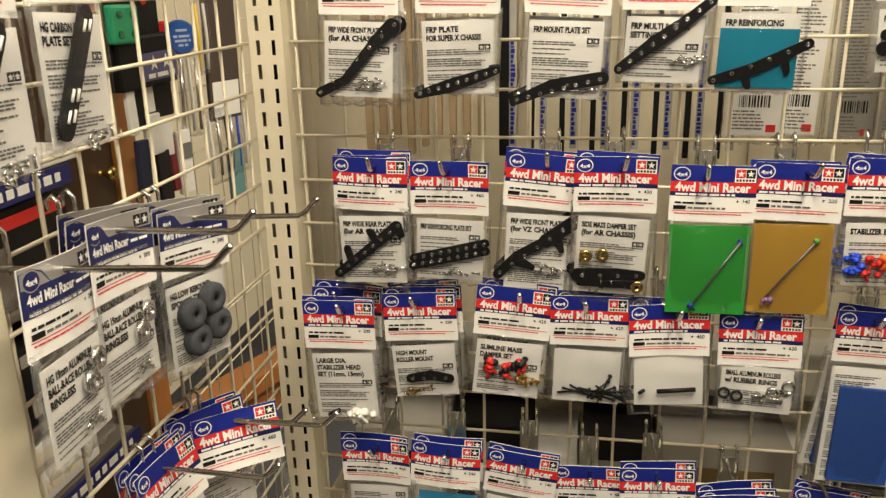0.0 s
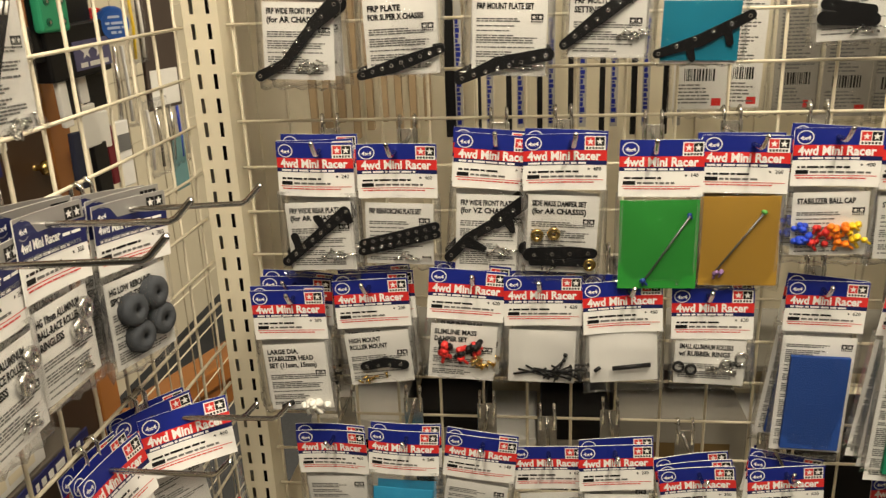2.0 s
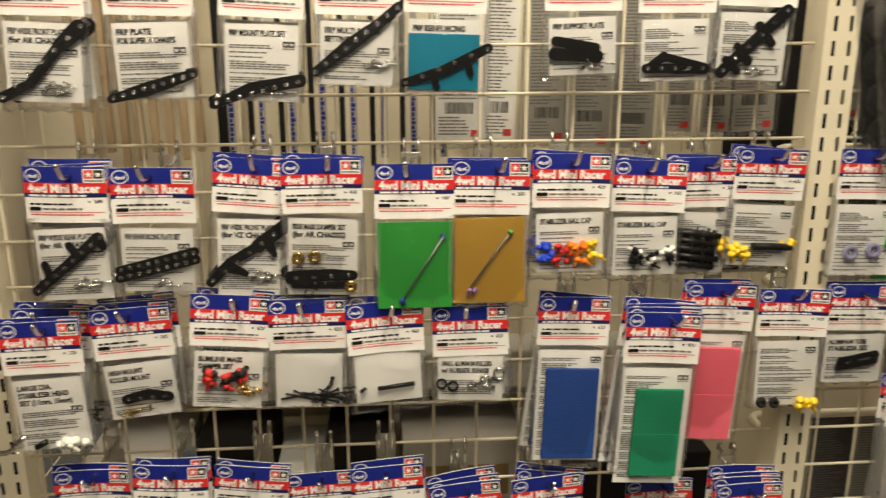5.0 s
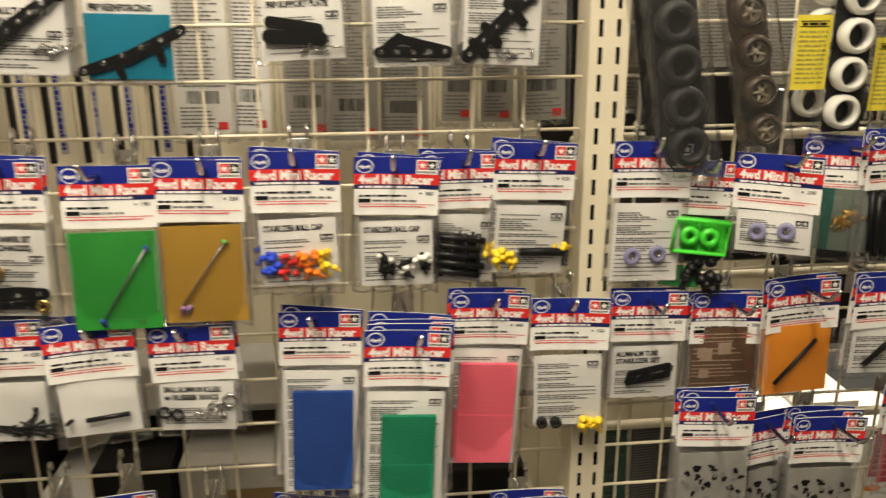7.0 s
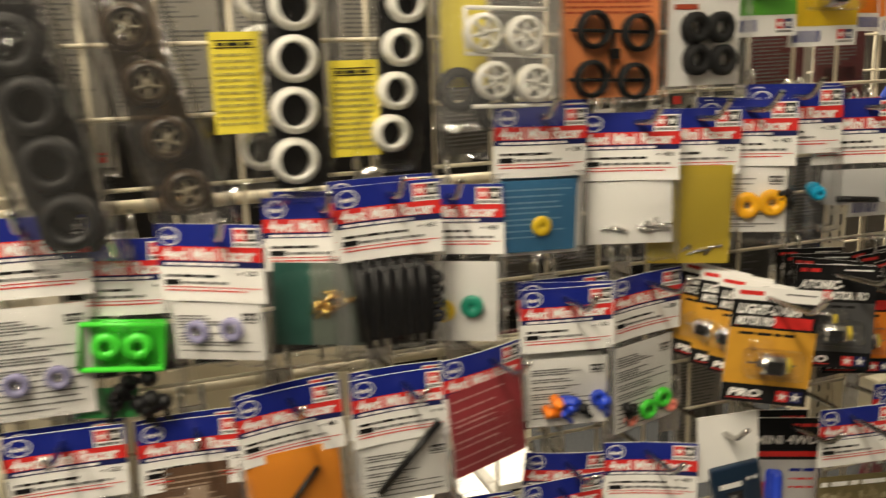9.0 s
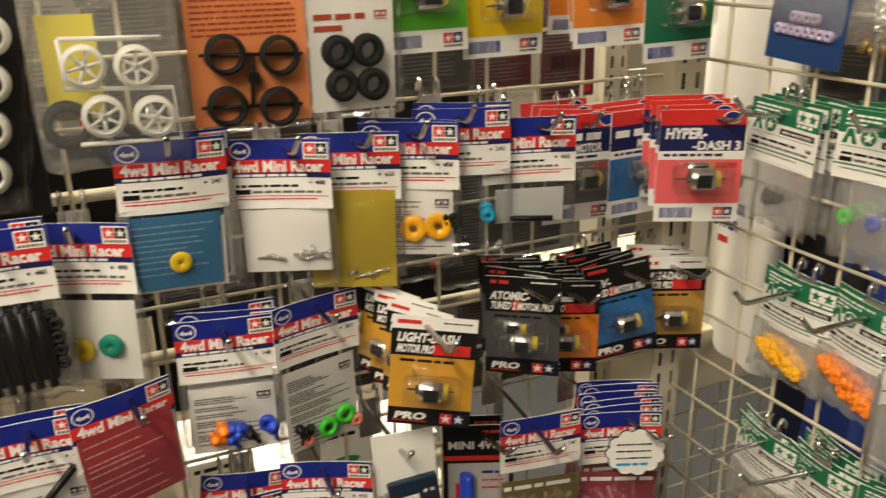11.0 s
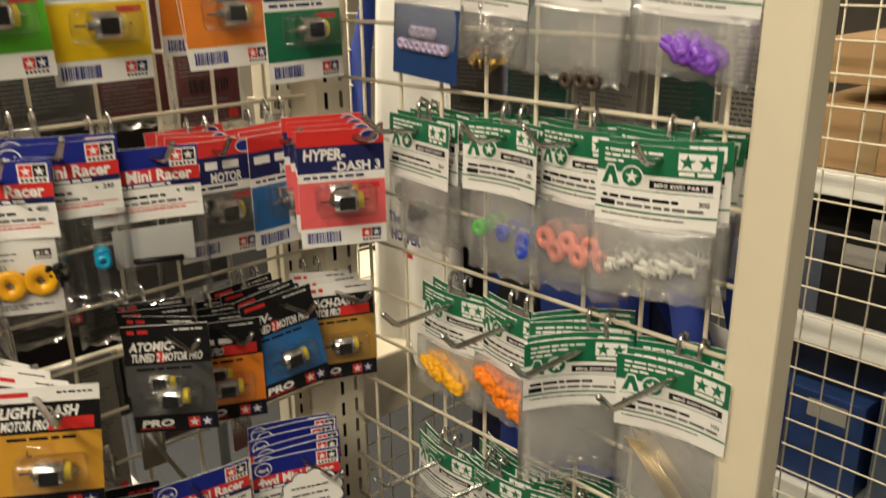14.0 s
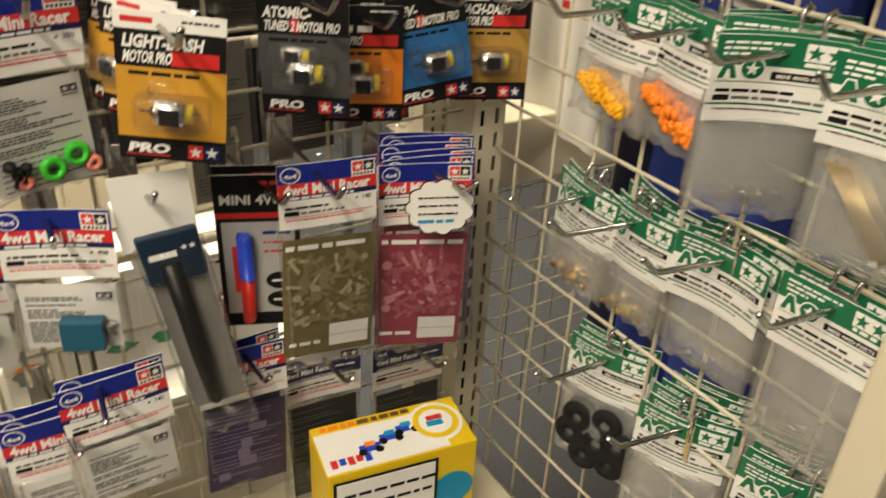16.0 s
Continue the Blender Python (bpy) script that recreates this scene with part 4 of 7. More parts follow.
    "ao_rods": (several(*[rod(P("brass_wire", (0.65, 0.52, 0.3), 0.3, metal=0.8), (-0.03 + 0.0028 * k, -0.004), (0.014 + 0.0028 * k, -0.05), 0.0009) for k in range(6)]), "none", "thin brass coloured rods"),
    "ao_brass": (pins(10, BRASS, 0.0, -0.034, 0.02, 0.004, 0.008, 0.0016), "none", "brass screws"),
    "ao_tyres": (rings(RUBBER, [(-0.016, -0.018), (0.012, -0.014), (-0.022, -0.038), (0.006, -0.038), (0.026, -0.032), (-0.006, -0.058), (0.02, -0.056)], 0.0155, 0.005, 0.012), "none", "black tyres"),
    "ao_bluebag": (several(sheet(P("deep_blue_card", (0.008, 0.045, 0.17), 0.4, vary=0.15), -0.039, 0.039, -0.056, 0.0), rings(P("pale_lilac", (0.42, 0.36, 0.55), 0.4), [(-0.026 + 0.0074 * k, -0.031) for k in range(8)] + [(-0.012 + 0.0074 * k, -0.020) for k in range(4)], 0.0046, 0.0016, 0.006)), "none", "pale lilac rollers on blue"),
    "ao_needles": (several(pins(14, STEEL, 0.004, -0.020, 0.014, 0.008, 0.034, 0.0009), pins(10, BRASS, 0.0, -0.034, 0.018, 0.003, 0.010, 0.0014)), "none", "bright pins and brass pieces"),
    "ao_bushes": (rings(P("dark_bronze", (0.05, 0.035, 0.025), 0.4), [(0.0, -0.044), (0.012, -0.043), (0.022, -0.043)], 0.0058, 0.002, 0.005), "none", "three dark bronze bushes"),
    "hg_dark": (printed(P("charcoal_sheet", (0.03, 0.032, 0.035), 0.5, vary=0.2), GREYCARDP, -0.035, 0.035, -0.12, 0.0, 3), "none", "a charcoal printed sheet"),
    "ao_purple": (clump(PURPLE, (-0.010, -0.014), (0.022, -0.022), 0.0055), "none", "violet plastic parts"),
}

for k in PLATES:
    CONTENTS.setdefault(k, (pins(6, STEEL, 0.012, -0.064, 0.016, 0.003, 0.007), "title", "a drilled black plate"))


def packet(kind, at, total, roll, yaw, stack, header, film, tall, lean=0):
    pieces, paper, says = CONTENTS[kind]
    total = max(0.095, min(0.2, total))
    seed = rng.randrange(4)
    base = new("parts_packet")
    hc = part("header_card", header, base)
    bag = part("bag", bag_mesh(total - HH + 0.004, film, puff=0.0075 if paper == "ruler" else 0.0055, seed=seed + (10 if paper == "ruler" else 0)), base, at=pose(0, 0.0015, -HH + 0.004))
    top = pose(0, 0.0012, -HH - (0.006 if total > 0.118 else 0.001), 0, rng.uniform(-3, 3), 0)
    h = total - HH - 0.010
    if paper == "title":
        part("insert_sheet", insert_mesh(TITLES.get(kind, ""), seed if kind not in TITLES else 0, h=round(min(0.078, h), 3)), base, at=top)
    elif paper == "plain":
        part("insert_sheet", insert_mesh("", 0, h=round(min(0.07, h), 3), plain=True), base, at=top)
    elif paper == "ruler":
        part("insert_sheet", insert_mesh("", 1, 0.072, 0.13), base, at=top)
    rise = max(0.0, 0.083 - (total - HH)) if header.name.startswith("header") and film is FILM else 0.0
    top = top @ pose(0, 0, rise)
    if kind in PLATES:
        if kind + "_plate" not in LOOSE:
            LOOSE[kind + "_plate"] = plate(*PLATES[kind])
        part("plate", LOOSE[kind + "_plate"], base, "black glass fibre plate", at=top @ pose(0, -0.003, -0.004))
    for name, me, place in loose(kind, pieces):
        part(name, me, base, at=top @ place)
    m = pose(*at, lean, roll, yaw)
    base.matrix_basis = m @ pose(0, 0, 0, rng.uniform(-3, 1), 0, rng.uniform(-4, 4))
    tagged(base, "clear %s packet with %s" % (tall, says), "parts packet", "hanging parts packets")
    made = [base]
    for k in range(stack):
        d = 0.0100 * (k + 1)
        made.append(copy_thing(base, m @ pose(rng.uniform(-0.003, 0.005) + (0.0022 * (k + 1) if stack > 3 else 0), d, 0.0013 * (k + 1) + rng.uniform(-0.001, 0.002), rng.uniform(-2, 3), rng.uniform(-3, 4), rng.uniform(-3, 3))))
    return base


def hang(at, face, drop=0.011, dx=0.0):
    """The hook that carries a packet, clipped on the grid behind it."""
    x, y, z = at
    z -= drop
    if face == 0:
        far = 0.032 if x < 0.95 or z > 1.33 else 0.055
        hook(x + dx, 0.016, z, max(0.016 - y + far, 0.05), rng.uniform(-6, 6))
    elif face == 90:
        hook(-0.016, y, z, max(x + 0.016 + 0.10, 0.06), 90 + rng.uniform(-5, 5))
    else:
        gx = 1.802 - 0.035 * (y + 0.01)
        hook(gx, y, z, max(gx - x + (0.075 if z < 1.34 else 0.035), 0.06), -90 + rng.uniform(-7, 7))


def blue_packet(kind, at, total, roll=0, yaw=0, stack=0, lean=0):
    hg = kind.startswith("hg")
    if stack == 0 and yaw == 0 and rng.random() < 0.6:
        stack = 1
    packet(kind, at, total, roll, yaw, stack, blue_header(rng.randrange(7), hg), FILM, "blue-headed" if not hg else "silver and navy headed", lean)
    hang(at, 90 if at[0] < 0.1 and yaw > 20 else 0)


def green_packet(kind, at, total, roll=0, yaw=0, stack=0):
    packet(kind, at, total, roll, yaw, stack, green_header(rng.randrange(4)), HAZY, "green-headed")
    hang(at, -90)


# ---- motor cards ----
CARDS = {}
TINT = {"green": (0.10, 0.42, 0.03), "yellow": (0.75, 0.50, 0.01), "orange": (0.75, 0.22, 0.02), "darkgreen": (0.01, 0.15, 0.07), "grey": (0.13, 0.13, 0.13),
        "blue": (0.02, 0.13, 0.36), "pink": (0.75, 0.12, 0.13), "gold": (0.55, 0.28, 0.03), "bronze": (0.42, 0.24, 0.05), "charcoal": (0.06, 0.06, 0.062), "pen": (0.45, 0.44, 0.43)}


def motor_mesh():
    if "motor" not in CARDS:
        bm = bmesh.new()
        lathe(bm, [(0.0095, -0.012), (0.0104, -0.011), (0.0104, 0.008), (0.0095, 0.0095)], (0, -0.0085, 0), "x", 0, 20)
        lathe(bm, [(0.0075, 0.0095), (0.0075, 0.0145)], (0, -0.0085, 0), "x", 1, 16)
        lathe(bm, [(0.004, -0.0155), (0.004, -0.012)], (0, -0.0085, 0), "x", 0, 12)
        lathe(bm, [(0.001, -0.024), (0.001, 0.02)], (0, -0.0085, 0), "x", 0, 8)
        box(bm, -0.008, 0.006, -0.0195, -0.0186, -0.006, 0.006, 2)
        CARDS["motor"] = finish(bm, "motor", [STEEL, P("motor_endbell", (0.8, 0.62, 0.05), 0.4), BLACK])
        b2 = bmesh.new()
        box(b2, -0.027, 0.027, -0.021, 0, -0.0135, 0.0135, 0, 0.005)
        CARDS["blister"] = smooth(finish(b2, "blister", BLISTER))
    return CARDS["motor"], CARDS["blister"]


# the words that can be read on the motor cards, line by line
NAMES = {("green", False): ("LIGHT-DASH", "MOTOR"), ("yellow", False): ("Sprint Dash", "MOTOR"), ("orange", False): ("Torque-", "TUNED 2 MOTOR"), ("darkgreen", False): ("Power Dash", "MOTOR"),
         ("pink", False): ("HYPER-", "-DASH 3"), ("grey", False): ("", "MOTOR"), ("blue", False): ("", "MOTOR"), ("gold", True): ("LIGHT-DASH", "MOTOR PRO"), ("charcoal", True): ("ATOMIC-", "TUNED 2 MOTOR PRO"),
         ("orange", True): ("", "MOTOR PRO"), ("blue", True): ("REV-", "TUNED 2 MOTOR PRO"), ("bronze", True): ("MACH-DASH", "MOTOR PRO")}


def card_mesh(kind, pro, h):
    key = (kind, pro)
    if key in CARDS:
        return CARDS[key]
    r = random.Random(len(kind))
    mats = [WHITE, P("card_" + kind, TINT[kind], 0.35, vary=0.1, scale=90), BLACK, RED, BLUE, NAVY, LINE]
    bm = bmesh.new()
    box(bm, -W / 2, W / 2, 0, 0.0009, -h, 0)
    if kind == "pen":
        rect(bm, -W / 2, W / 2, -h, 0, 2, 0.0002)
        words(bm, r, 0.004, 0.034, -0.008, 0.003, 3, 1, 0.0006)
        write(bm, "MINI 4WD", -0.034, -0.024, 0.011, 0, width=0.066, bold=0.03)
        rect(bm, -W / 2, W / 2, -0.036, -0.031, 3, 0.0005)
        rect(bm, -0.034, 0.034, -h + 0.010, -0.039, 1, 0.0004)
        rect(bm, -0.026, -0.021, -h + 0.03, -0.06, 3, 0.0006)
        words(bm, r, 0.004, 0.030, -0.050, 0.003, 4, 1, 0.0006)
        words(bm, r, 0.004, 0.030, -0.058, 0.002, 3, 1, 0.0006)
        words(bm, r, 0.004, 0.030, -0.066, 0.002, 3, 1, 0.0006)
        for z in (-0.092, -0.110):
            disc(bm, 0.018, z, 0.014, 0.008, 2, 0.0006)
            words(bm, r, 0.010, 0.026, z - 0.001, 0.002, 0, lift=0.0009)
    elif pro:
        top = 0 if kind in ("gold", "bronze") else 2
        rect(bm, -W / 2, W / 2, -0.013, 0, top)
        words(bm, r, 0.008, 0.034, -0.006, 0.0016, 2 if top == 0 else 0, lift=0.0006)
        words(bm, r, -0.034, -0.012, -0.008, 0.004, 3, 1, 0.0005)
        rect(bm, -W / 2, W / 2, -0.040, -0.013, 2)
        one, two = NAMES[(kind, pro)]
        if one:
            write(bm, one, -0.034, -0.0255, 0.0125, 0, width=0.0052 * len(one) + 0.004, bold=0.045, slant=0.2)
        else:
            words(bm, r, -0.034, 0.01, -0.0245, 0.006, 0, 1, 0.0006)
        write(bm, two, -0.034, -0.0365, 0.0115, 0, width=0.0038 * len(two), bold=0.04, slant=0.2)
        if len(two) < 10:
            rect(bm, 0.0, 0.034, -0.0378, -0.0268, 3, 0.0004)
            rect(bm, -0.034, -0.031, -0.0378, -0.0375, 3, 0.0004)
        else:
            rect(bm, -0.011, -0.003, -0.0378, -0.0268, 3, 0.0004)
        rect(bm, -W / 2, W / 2, -h + 0.018, -0.040, 1)
        words(bm, r, -0.03, 0.02, -0.046, 0.0028, 2)
        rect(bm, -W / 2, W / 2, -h, -h + 0.018, 2)
        write(bm, "PRO", -0.033, -h + 0.006, 0.010, 0, width=0.030, bold=0.05, slant=0.25)
        rect(bm, -0.034, -0.002, -h + 0.0035, -h + 0.0045, 3, 0.0006)
        rect(bm, 0.011, 0.022, -h + 0.003, -h + 0.014, 3, 0.0005)
        rect(bm, 0.023, 0.034, -h + 0.003, -h + 0.014, 5, 0.0005)
        star(bm, 0.0165, -h + 0.0085, 0.0052, 0, 0.0008)
        star(bm, 0.0285, -h + 0.0085, 0.0052, 0, 0.0008)
    else:
        rect(bm, -W / 2, W / 2, -0.014, 0, 3)
        disc(bm, 0.026, -0.007, 0.0085, 0.006, 0)
        disc(bm, 0.026, -0.007, 0.0075, 0.005, 4, 0.0006)
        rect(bm, -W / 2, W / 2, -0.038, -0.014, 5)
        one, two = NAMES[(kind, pro)]
        if one:
            write(bm, one, -0.034, -0.0262, 0.0135, 0, width=0.0056 * len(one) + 0.004, bold=0.04, slant=0.1)
        else:
            words(bm, r, -0.034, 0.02, -0.0255, 0.007, 0, 1, 0.0006)
        write(bm, two, -0.008 if len(two) < 9 else -0.03, -0.0368, 0.0115, 0, width=0.0062 * len(two) if len(two) < 9 else 0.058, bold=0.035)
        rect(bm, -W / 2, W / 2, -0.046, -0.038, 0)
        words(bm, r, -0.034, 0.02, -0.043, 0.0026, 5)
        rect(bm, -W / 2, W / 2, -h + 0.018, -0.046, 1)
        rect(bm, 0.014, 0.034, -0.054, -0.049, 3, 0.0005)
        x = -0.034
        while x < -0.004:
            w = r.choice((0.0006, 0.001, 0.0016))
            rect(bm, x, x + w, -h + 0.004, -h + 0.014, 4, 0.0005)
            x += w + r.choice((0.0006, 0.001))
        pair_mark(bm, 0.025, -h + 0.010, 0.0088, 3, 5, 0, 2)
    CARDS[key] = finish(bm, "backing_card", mats)
    return CARDS[key]


def motor_like(kind, at, total, roll, yaw, stack, pro):
    h = 0.132 if kind == "pen" else (0.106 if not pro else 0.112)
    base = new("motor_card" if kind != "pen" else "grease_pen_card")
    part("backing_card", card_mesh(kind, pro, h), base)
    if kind == "pen":
        bm = bmesh.new()
        lathe(bm, [(0.004, -0.04), (0.0055, -0.038), (0.0055, 0.0)], (-0.012, -0.007, -0.085), "z", 0, 14)
        lathe(bm, [(0.0065, 0.0), (0.0065, 0.035), (0.005, 0.038)], (-0.012, -0.007, -0.085), "z", 1, 14)
        part("pen", finish(bm, "pen", [RED, COBALT]), base, "red pen with a cobalt blue cap")
    else:
        mo, bl = motor_mesh()
        z = -0.062 if not pro else -0.070
        part("motor", mo, base, "small silver electric motor", at=pose(0.002, 0, z))
        part("blister", bl, base, "clear plastic blister", at=pose(0.002, 0, z))
    m = pose(*at, 0, roll, yaw)
    size = (0.84, 1, 1.06) if kind == "pen" else ((0.87, 0.9, 0.87) if pro else (0.94, 0.94, 0.95))
    base.matrix_basis = m @ pose(0, 0, 0, rng.uniform(-4, 2), 0, 0) @ Matrix.Diagonal((*size, 1))
    if kind == "pen":
        tagged(base, "grease pen on a grey card with a black header", "pen card", "carded goods")
    else:
        tagged(base, "small electric motor blister-packed on a %s card" % {"darkgreen": "dark green"}.get(kind, kind), "motor card", "carded motors")
    for k in range(stack):
        if kind == "gold":
            copy_thing(base, m @ pose(-0.013 * (k + 1), 0.015 * (k + 1), 0.001 * (k + 1), rng.uniform(-3, 1), rng.uniform(-3, 3), -20 - 6 * k + rng.uniform(-3, 3)) @ Matrix.Diagonal((*size, 1)))
            continue
        copy_thing(base, m @ pose(-0.006 * (k + 1) if pro else -0.003 * (k + 1), 0.013 * (k + 1), 0.002 * (k + 1), rng.uniform(-3, 3), rng.uniform(-4, 4), rng.uniform(-5, 5)) @ Matrix.Diagonal((*size, 1)))
    hang(at, 0)


def motor_card(kind, at, total, roll=0, yaw=0, stack=0):
    motor_like(kind, at, total, roll, yaw, stack, False)


def pro_card(kind, at, total, roll=0, yaw=0, stack=0):
    motor_like(kind, at, total, roll, yaw, stack, True)


# ---- the hanging goods ----

blue_packet("frp_bent", (0.118, -0.05, 1.555), 0.135, 1.5, 0, 0)
blue_packet("frp_arc", (0.213, -0.05, 1.555), 0.133, 1.5, 0, 1)
blue_packet("frp_arc2", (0.317, -0.05, 1.553), 0.134, 3.4, 0, 1)
blue_packet("frp_stay", (0.403, -0.05, 1.555), 0.122, 1.6, 0, 0)
blue_packet("frp_cyan", (0.485, -0.05, 1.557), 0.132, 1.6, 0, 0)
blue_packet("frp_pair", (0.621, -0.02, 1.559), 0.119, -0.1, 0, 0)
blue_packet("frp_small", (0.715, -0.02, 1.557), 0.124, -0.1, 0, 0)
blue_packet("frp_cross", (0.799, -0.02, 1.563), 0.13, 2.1, 0, 0)
blue_packet("frp_fork", (0.121, -0.058, 1.364), 0.135, 0.8, 0, 2)
blue_packet("frp_bars", (0.203, -0.058, 1.362), 0.128, 0.8, 0, 0)
blue_packet("frp_wide", (0.298, -0.045, 1.367), 0.145, 5.2, 0, 1)
blue_packet("damper", (0.363, -0.058, 1.369), 0.145, -0.0, 0, 1)
blue_packet("sheet_green", (0.453, -0.058, 1.362), 0.141, 0.8, 0, 0)
blue_packet("sheet_gold", (0.528, -0.058, 1.365), 0.146, 0.8, 0, 0)
blue_packet("balls", (0.61, -0.05, 1.369), 0.125, 0.8, 0, 1)
blue_packet("balls_mono", (0.7, -0.02, 1.356), 0.127, 2.0, 0, 1)
blue_packet("dark", (0.761, -0.01, 1.357), 0.131, 0.1, 0, 0)
blue_packet("yellow_black", (0.83, -0.02, 1.366), 0.131, 2.7, 0, 1)
blue_packet("rings_purple", (0.944, -0.015, 1.364), 0.143, 1.8, 0, 0)
blue_packet("green_box", (1.001, -0.01, 1.343), 0.131, 4.3, 0, 0)
blue_packet("rings_purple", (1.058, -0.04, 1.353), 0.105, 0, -35.9, 0)
blue_packet("teal", (1.135, -0.02, 1.362), 0.125, 0, -22.7, 1)
blue_packet("black_mass", (1.183, -0.04, 1.371), 0.13, -1.7, 0, 0)
blue_packet("discs", (1.24, -0.02, 1.363), 0.128, 0, -24.9, 0)
blue_packet("sheet_blue", (1.31, -0.035, 1.419), 0.119, 1.7, 0, 0)
blue_packet("silver", (1.388, -0.03, 1.41), 0.115, 0, -22.1, 0)
blue_packet("sheet_yellow", (1.441, -0.038, 1.411), 0.123, 0, -22.0, 0)
blue_packet("discs_orange", (1.487, -0.047, 1.416), 0.118, 0, -22.2, 1)
blue_packet("clear_blue", (1.53, -0.054, 1.424), 0.119, 0, -19.3, 1)
blue_packet("clear_bar", (1.586, -0.062, 1.413), 0.12, 0, -17.3, 0)
blue_packet("screws", (0.082, -0.03, 1.214), 0.131, 1.4, 0, 0)
blue_packet("heads", (0.081, -0.064, 1.212), 0.139, -1.8, 0, 0)
blue_packet("frp_short", (0.166, -0.052, 1.22), 0.124, -2.4, 0, 3)
blue_packet("damper_red", (0.269, -0.058, 1.233), 0.124, 5.5, 0, 0)
blue_packet("screws", (0.343, -0.058, 1.227), 0.123, 0.0, 0, 1)
blue_packet("shaft", (0.42, -0.058, 1.222), 0.117, -2.3, 0, 0)
blue_packet("rollers", (0.508, -0.055, 1.214), 0.113, -1.7, 0, 0)
blue_packet("sponge_blue", (0.624, -0.03, 1.212), 0.198, 2.0, 0, 1)
blue_packet("sponge_green", (0.704, -0.082, 1.211), 0.182, 2.9, 0, 3)
blue_packet("sponge_pink", (0.789, -0.017, 1.219), 0.191, 2.5, 0, 1)
blue_packet("yellow_dots", (0.867, -0.027, 1.214), 0.14, 1.1, 0, 0)
blue_packet("frame_black", (0.951, -0.018, 1.214), 0.122, 1.4, 0, 1)
blue_packet("sheet_brown", (1.037, -0.01, 1.205), 0.118, 2.5, 0, 0)
blue_packet("sheet_orange", (1.103, -0.03, 1.224), 0.125, -2.3, 0, 1)
blue_packet("shaft_black", (1.185, -0.05, 1.231), 0.113, -1.0, 0, 0)
blue_packet("sheet_red", (1.251, -0.05, 1.238), 0.108, 0, 17.0, 0)
blue_packet("bits_blue", (1.333, -0.03, 1.273), 0.123, 0, -12.0, 2)
blue_packet("bits_green", (1.406, -0.03, 1.277), 0.141, 0, 14.9, 0)
blue_packet("insert", (0.113, -0.06, 1.046), 0.141, -0.9, 0, 0)
blue_packet("sheet_skyblue", (0.193, -0.06, 1.047), 0.14, 2.5, 0, 1)
blue_packet("insert", (0.279, -0.06, 1.042), 0.14, 6.9, 0, 0)
blue_packet("insert", (0.348, -0.05, 1.027), 0.13, -4.0, 0, 0)
blue_packet("insert", (0.419, -0.06, 1.037), 0.13, -2.5, 0, 1)
blue_packet("insert", (0.503, -0.06, 1.013), 0.127, -6.0, 0, 2)
blue_packet("insert", (0.593, -0.06, 1.017), 0.128, -3.5, 0, 0)
blue_packet("insert", (0.604, -0.03, 1.005), 0.134, 4.8, 0, 0)
blue_packet("insert", (0.73, -0.03, 0.99), 0.134, -0.7, 0, 0)
blue_packet("insert", (0.827, -0.05, 0.992), 0.134, -0.8, 0, 3)
blue_packet("black_picture", (1.018, -0.05, 1.109), 0.18, 1.9, 0, 2)
blue_packet("black_picture", (1.09, -0.02, 1.067), 0.15, -7.3, 0, 1)
blue_packet("black_picture", (1.146, -0.04, 1.074), 0.154, 0.8, 0, 2)
blue_packet("sheet_red", (1.236, -0.05, 1.112), 0.125, -1.3, 0, 0)
blue_packet("discs", (1.329, -0.03, 1.105), 0.11, 3.1, 0, 0)
blue_packet("insert", (1.34, -0.02, 1.122), 0.102, 7.9, 0, 0)
blue_packet("motor_teal", (1.401, -0.05, 1.134), 0.119, 0, -21.1, 0)
blue_packet("insert", (1.371, -0.06, 0.966), 0.106, -2.6, 0, 2)
blue_packet("insert", (1.414, -0.08, 1.004), 0.12, -2.7, 0, 1)
blue_packet("purple", (1.522, -0.05, 0.972), 0.15, 0.1, 0, 1)
blue_packet("hg_dark", (1.604, -0.03, 0.925), 0.19, 0, -4.9, 0)
blue_packet("hg_dark", (1.700, -0.03, 0.905), 0.145, 0, -4.4, 0)
blue_packet("photo_olive", (1.592, -0.085, 1.147), 0.19, 0, -12.0, 0)
blue_packet("photo_pink", (1.679, -0.085, 1.128), 0.199, 0, -17.0, 5)
blue_packet("frp_slots", (0.03, -0.378, 1.577), 0.142, 2.0, 90, 0)
blue_packet("frp_slots", (0.03, -0.458, 1.572), 0.142, 3.0, 90, 0)
blue_packet("hg_rollers", (0.03, -0.424, 1.380), 0.127, 5.0, 92.0, 0)
blue_packet("hg_rollers", (0.024, -0.352, 1.384), 0.127, 6.0, 87.0, 2)
blue_packet("hg_tyres", (0.02, -0.240, 1.360), 0.136, 5.0, 74.0, 2)
blue_packet("bits_red", (0.026, -0.217, 1.162), 0.143, 0, 41.1, 0, -14)
blue_packet("insert", (-0.004, -0.216, 1.161), 0.139, 0, 59.6, 1, -10)
blue_packet("insert", (0.0, -0.301, 1.164), 0.107, 0, 86.4, 2, -10)
green_packet("ao_dark", (1.795, -0.128, 1.416), 0.11, 1.4, -90, 3)
green_packet("ao_blue", (1.798, -0.223, 1.423), 0.115, -1.4, -90, 2)
green_packet("ao_pink", (1.798, -0.291, 1.428), 0.118, -1.8, -90, 2)
green_packet("ao_white", (1.785, -0.364, 1.429), 0.103, 0, -70.9, 4)
green_packet("ao_orange", (1.795, -0.164, 1.271), 0.1, 1.0, -90, 1)
green_packet("ao_orange2", (1.798, -0.233, 1.274), 0.1, 2.5, -90, 1)
